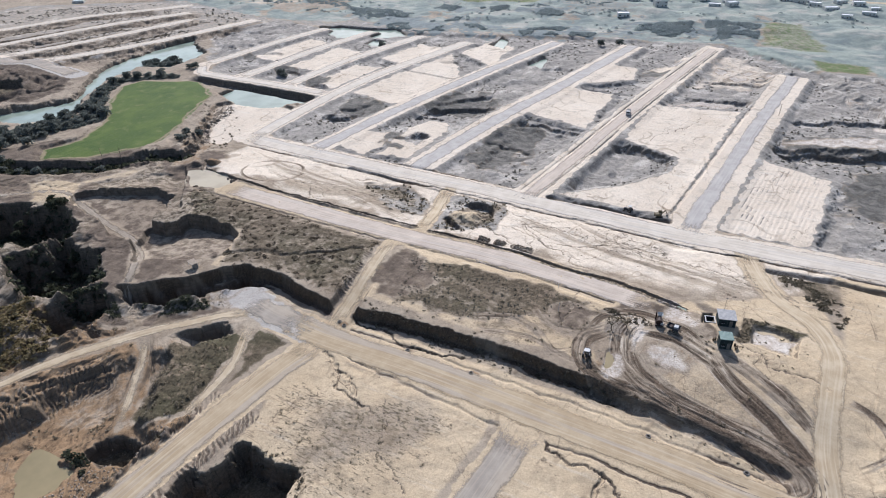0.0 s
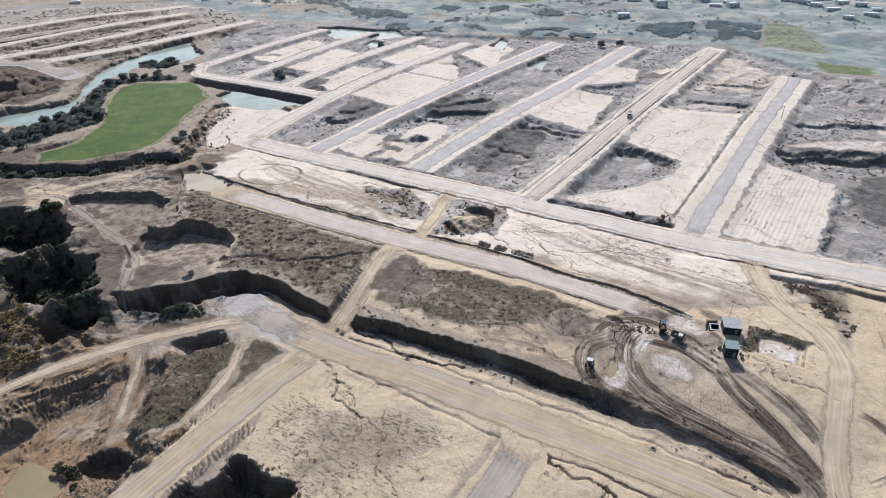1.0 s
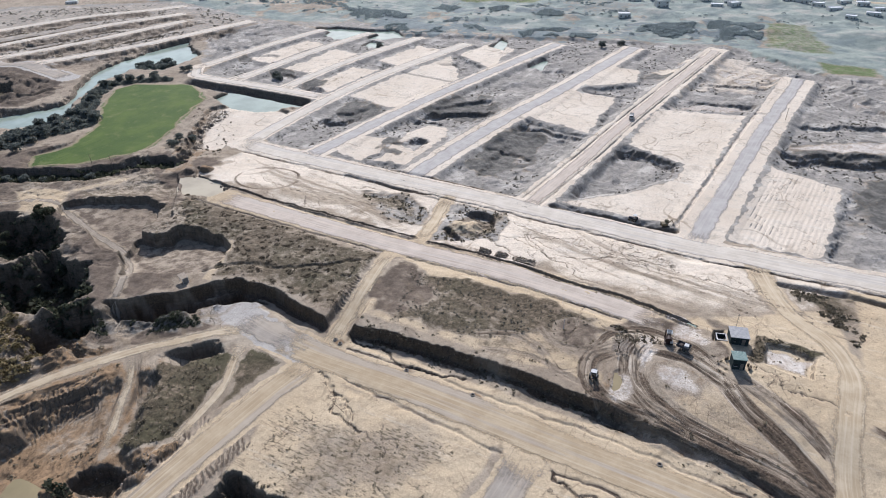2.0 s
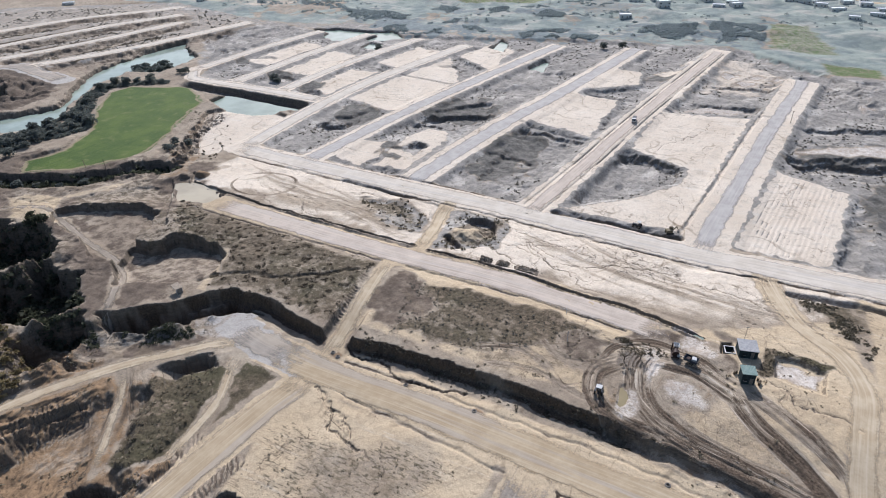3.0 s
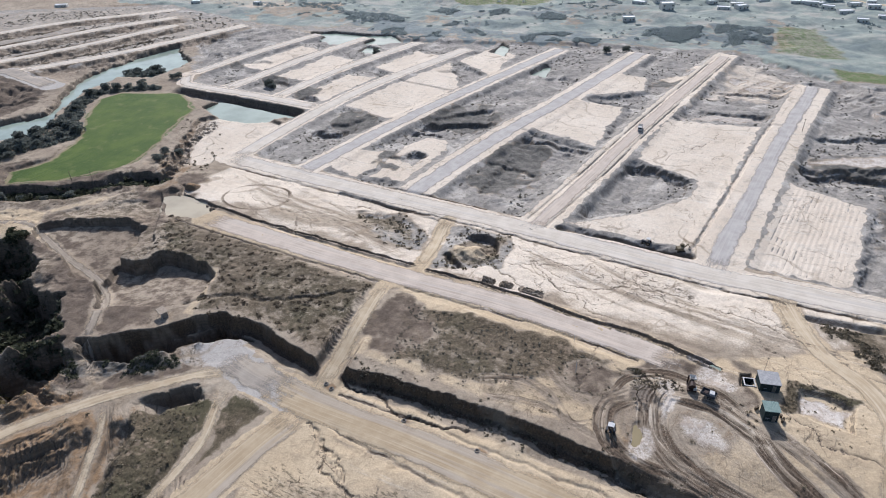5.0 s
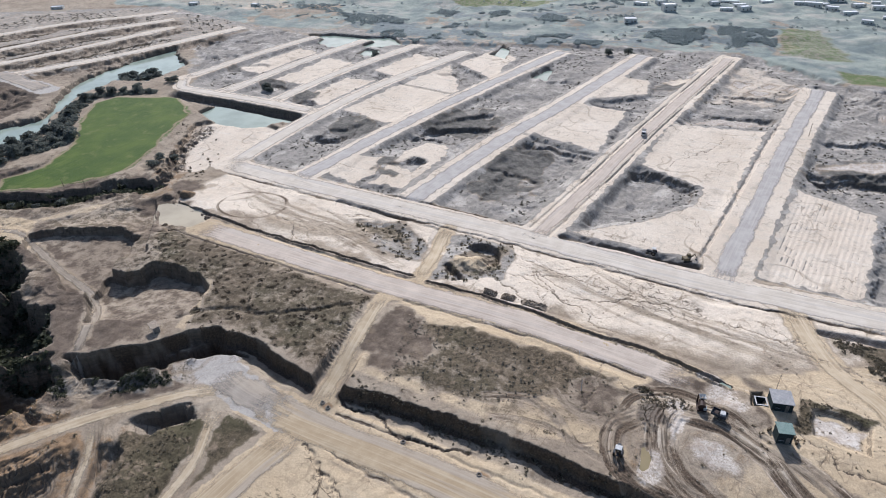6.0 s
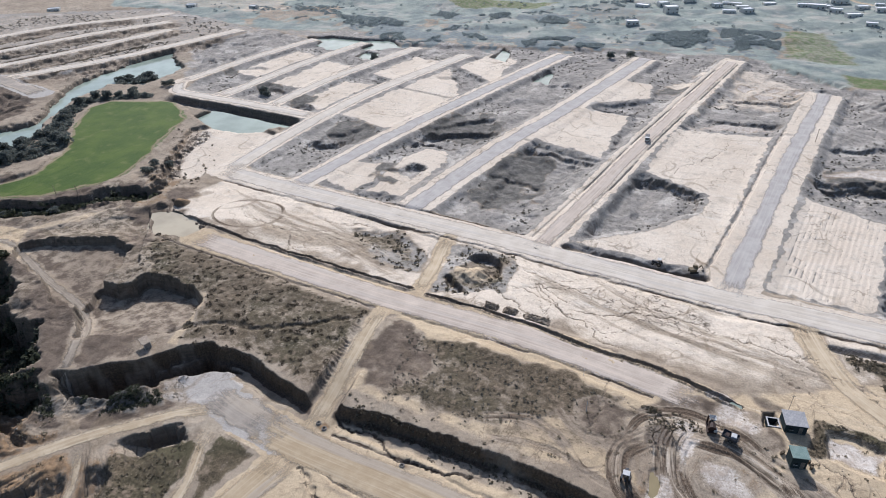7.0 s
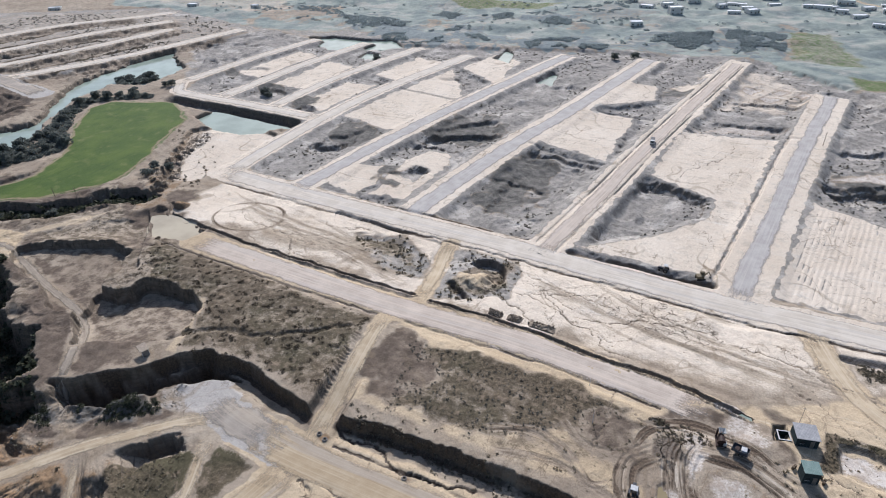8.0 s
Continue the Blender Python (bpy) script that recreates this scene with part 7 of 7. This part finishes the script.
pole("white_post", -38.2, 140.8, 3.6, 0.10, WHITE_SHEET, "white post standing in the dry weeds")
pole("white_post", -42.3, 152.9, 2.6, 0.08, WHITE_SHEET, "white post beside the terrace street")


def oil_drum(x, y, k):
    e = stand("oil_drum", x, y, 0, "rusty oil drum beside the cabin", "drum", "drums beside the cabin")
    bm = bmesh.new()
    bmesh.ops.create_cone(bm, cap_ends=True, segments=14, radius1=0.29, radius2=0.29, depth=0.88, matrix=pose(0, 0, 0.42))
    part("shell", bm, BARK, e)
    for z in (0.28, 0.58):
        bm = bmesh.new()
        bmesh.ops.create_cone(bm, cap_ends=True, segments=14, radius1=0.31, radius2=0.31, depth=0.05, matrix=pose(0, 0, z))
        part("hoop", bm, BARK, e)


for k, (dx, dy) in enumerate(((9.8, 147.0), (10.4, 146.3), (10.2, 145.5), (4.7, 147.6), (4.3, 147.0))):
    oil_drum(dx, dy, k)


# ---- the far village ----
def house(w, d, h, label, storeys=1):
    e = tagged(new("house"), label, "house", "village houses")
    for c, s in (((0, -d / 2, h / 2), (w, 0.3, h)), ((0, d / 2, h / 2), (w, 0.3, h)), ((-w / 2, 0, h / 2), (0.3, d - 0.3, h)), ((w / 2, 0, h / 2), (0.3, d - 0.3, h))):
        box_part("wall", c, s, PLASTER, e, "", 0)
    roof = box_part("roof", (0, 0, h + 0.12), (w + 0.5, d + 0.5, 0.24), ROOF_WHITE, e, "whitewashed flat roof", 0)
    for c, s in (((0, -d / 2, h + 0.5), (w + 0.3, 0.2, 0.52)), ((0, d / 2, h + 0.5), (w + 0.3, 0.2, 0.52)), ((-w / 2, 0, h + 0.5), (0.2, d - 0.1, 0.52)), ((w / 2, 0, h + 0.5), (0.2, d - 0.1, 0.52))):
        box_part("parapet", c, s, PLASTER, roof, "", 0)
    box_part("door", (w * 0.1, -d / 2 - 0.16, 1.05), (1.1, 0.08, 2.1), WOOD, e, "", 0)
    for k in range(storeys):
        for wx in (-0.33, 0.36):
            win = box_part("window", (wx * w, -d / 2 - 0.16, 1.6 + 3.1 * k), (1.3, 0.06, 1.2), DARK_GLASS, e, "", 0)
            box_part("sill", (wx * w, -d / 2 - 0.2, 0.95 + 3.1 * k), (1.5, 0.2, 0.1), PLASTER, win, "", 0)
    return e


kinds = [house(11, 8, 3.4, "low plastered village house with a flat roof"), house(16, 9, 3.6, "long plastered village house with a flat roof"), house(12, 10, 6.6, "two-storey plastered village house with a flat roof", 2)]
places = [(-123, 618, 1), (-96, 598, 2), (-88, 645, 1), (-49, 647, 0), (-39, 621, 0), (-24, 660, 1), (1, 656, 0), (12, 657, 1), (21, 670, 0), (38, 634, 1), (59, 658, 0), (65, 622, 1), (-64, 637, 0), (-119, 559, 0), (-52, 612, 1),
          (49, 606, 0), (-108, 632, 0), (-44, 636, 1), (-57, 650, 0), (26, 648, 0), (46, 668, 1), (70, 640, 0), (30, 690, 1), (-100, 655, 0), (-140, 640, 0), (-30, 690, 1), (60, 690, 0), (-671, 435, 1), (-540, 494, 0), (-470, 506, 0)]
hz = height(np.array([p[0] for p in places], float), np.array([p[1] for p in places], float))
for k, ((hx, hy, kind), z) in enumerate(zip(places, hz)):
    copy_thing(kinds[kind], pose(hx, hy, z - 0.3, 0, 0, (k * 37) % 50 - 10) @ Matrix.Scale((0.7, 0.85, 0.62)[k % 3], 4))
for k in kinds:
    drop_thing(k)


# ---- loose stones ----
def stones(name, pts, count, size, label, seed, clump=0.0):
    rng = np.random.default_rng(seed)
    p = np.array(pts, float)
    x, y = rng.uniform(p[:, 0].min(), p[:, 0].max(), count * 5), rng.uniform(p[:, 1].min(), p[:, 1].max(), count * 5)
    ok = inside(x, y, pts) > 0
    if clump:
        ok &= fbm(x, y, clump, 2, seed) > 0.08
    ok &= Land(x, y).calm > 0.3
    x, y = x[ok][:count], y[ok][:count]
    n = len(x)
    r = rng.uniform(size[0], size[1], n) * rng.uniform(0.5, 1, n)
    c = np.stack([x, y, height(x, y) + r * 0.15], 1)
    dirs = np.array([(1, 0, 0), (0, 1, 0), (-1, 0, 0), (0, -1, 0), (0, 0, 0.8), (0, 0, -0.6)], float)
    a = rng.uniform(0, 6.28, n)
    rot = np.stack([np.stack([np.cos(a), -np.sin(a)], 1), np.stack([np.sin(a), np.cos(a)], 1)], 1)
    d = dirs[None] * rng.uniform(0.6, 1.25, (n, 6, 1))
    d[:, :, :2] = np.einsum("nij,nkj->nki", rot, d[:, :, :2])
    co = c[:, None] + d * r[:, None, None]
    tri = np.array([(0, 1, 4), (1, 2, 4), (2, 3, 4), (3, 0, 4), (1, 0, 5), (2, 1, 5), (3, 2, 5), (0, 3, 5)])
    f = (tri[None] + 6 * np.arange(n)[:, None, None]).reshape(-1, 3)
    me = bpy.data.meshes.new(name)
    me.from_pydata(co.reshape(-1, 3).tolist(), [], f.tolist())
    me.materials.append(RUBBLE)
    return tagged(new(name, me), label, "stones", kind="stuff")


stones("berm_stones", [(-126, 30), (-119, 52), (-111, 68), (-108, 66), (-112, 50), (-118, 30)], 380, (0.12, 0.5), "reddish broken stones along the berm", 1)
stones("quarry_stones", [(-168, 92), (-150, 108), (-136, 114), (-126, 104), (-146, 84), (-166, 74)], 700, (0.1, 0.38), "broken stones at the foot of the bank", 2, 8)
stones("gully_stones", [(-200, 30), (-200, 86), (-160, 84), (-124, 60), (-124, 30)], 500, (0.1, 0.4), "stones on eroded slopes", 3, 10)
stones("yard_clods", [(-30, 120), (-26, 146), (10, 160), (30, 150), (30, 112)], 220, (0.08, 0.25), "clods of mud around the yard", 4, 6)
stones("verge_clods", [(-96, 112), (-60, 114), (20, 111), (20, 107), (-96, 108)], 160, (0.1, 0.3), "clods along the street verge", 5, 6)
stones("plain_clods", [(-90, 206), (60, 206), (60, 176), (-60, 168), (-90, 180)], 300, (0.1, 0.3), "clods on the bare driven ground", 6, 10)
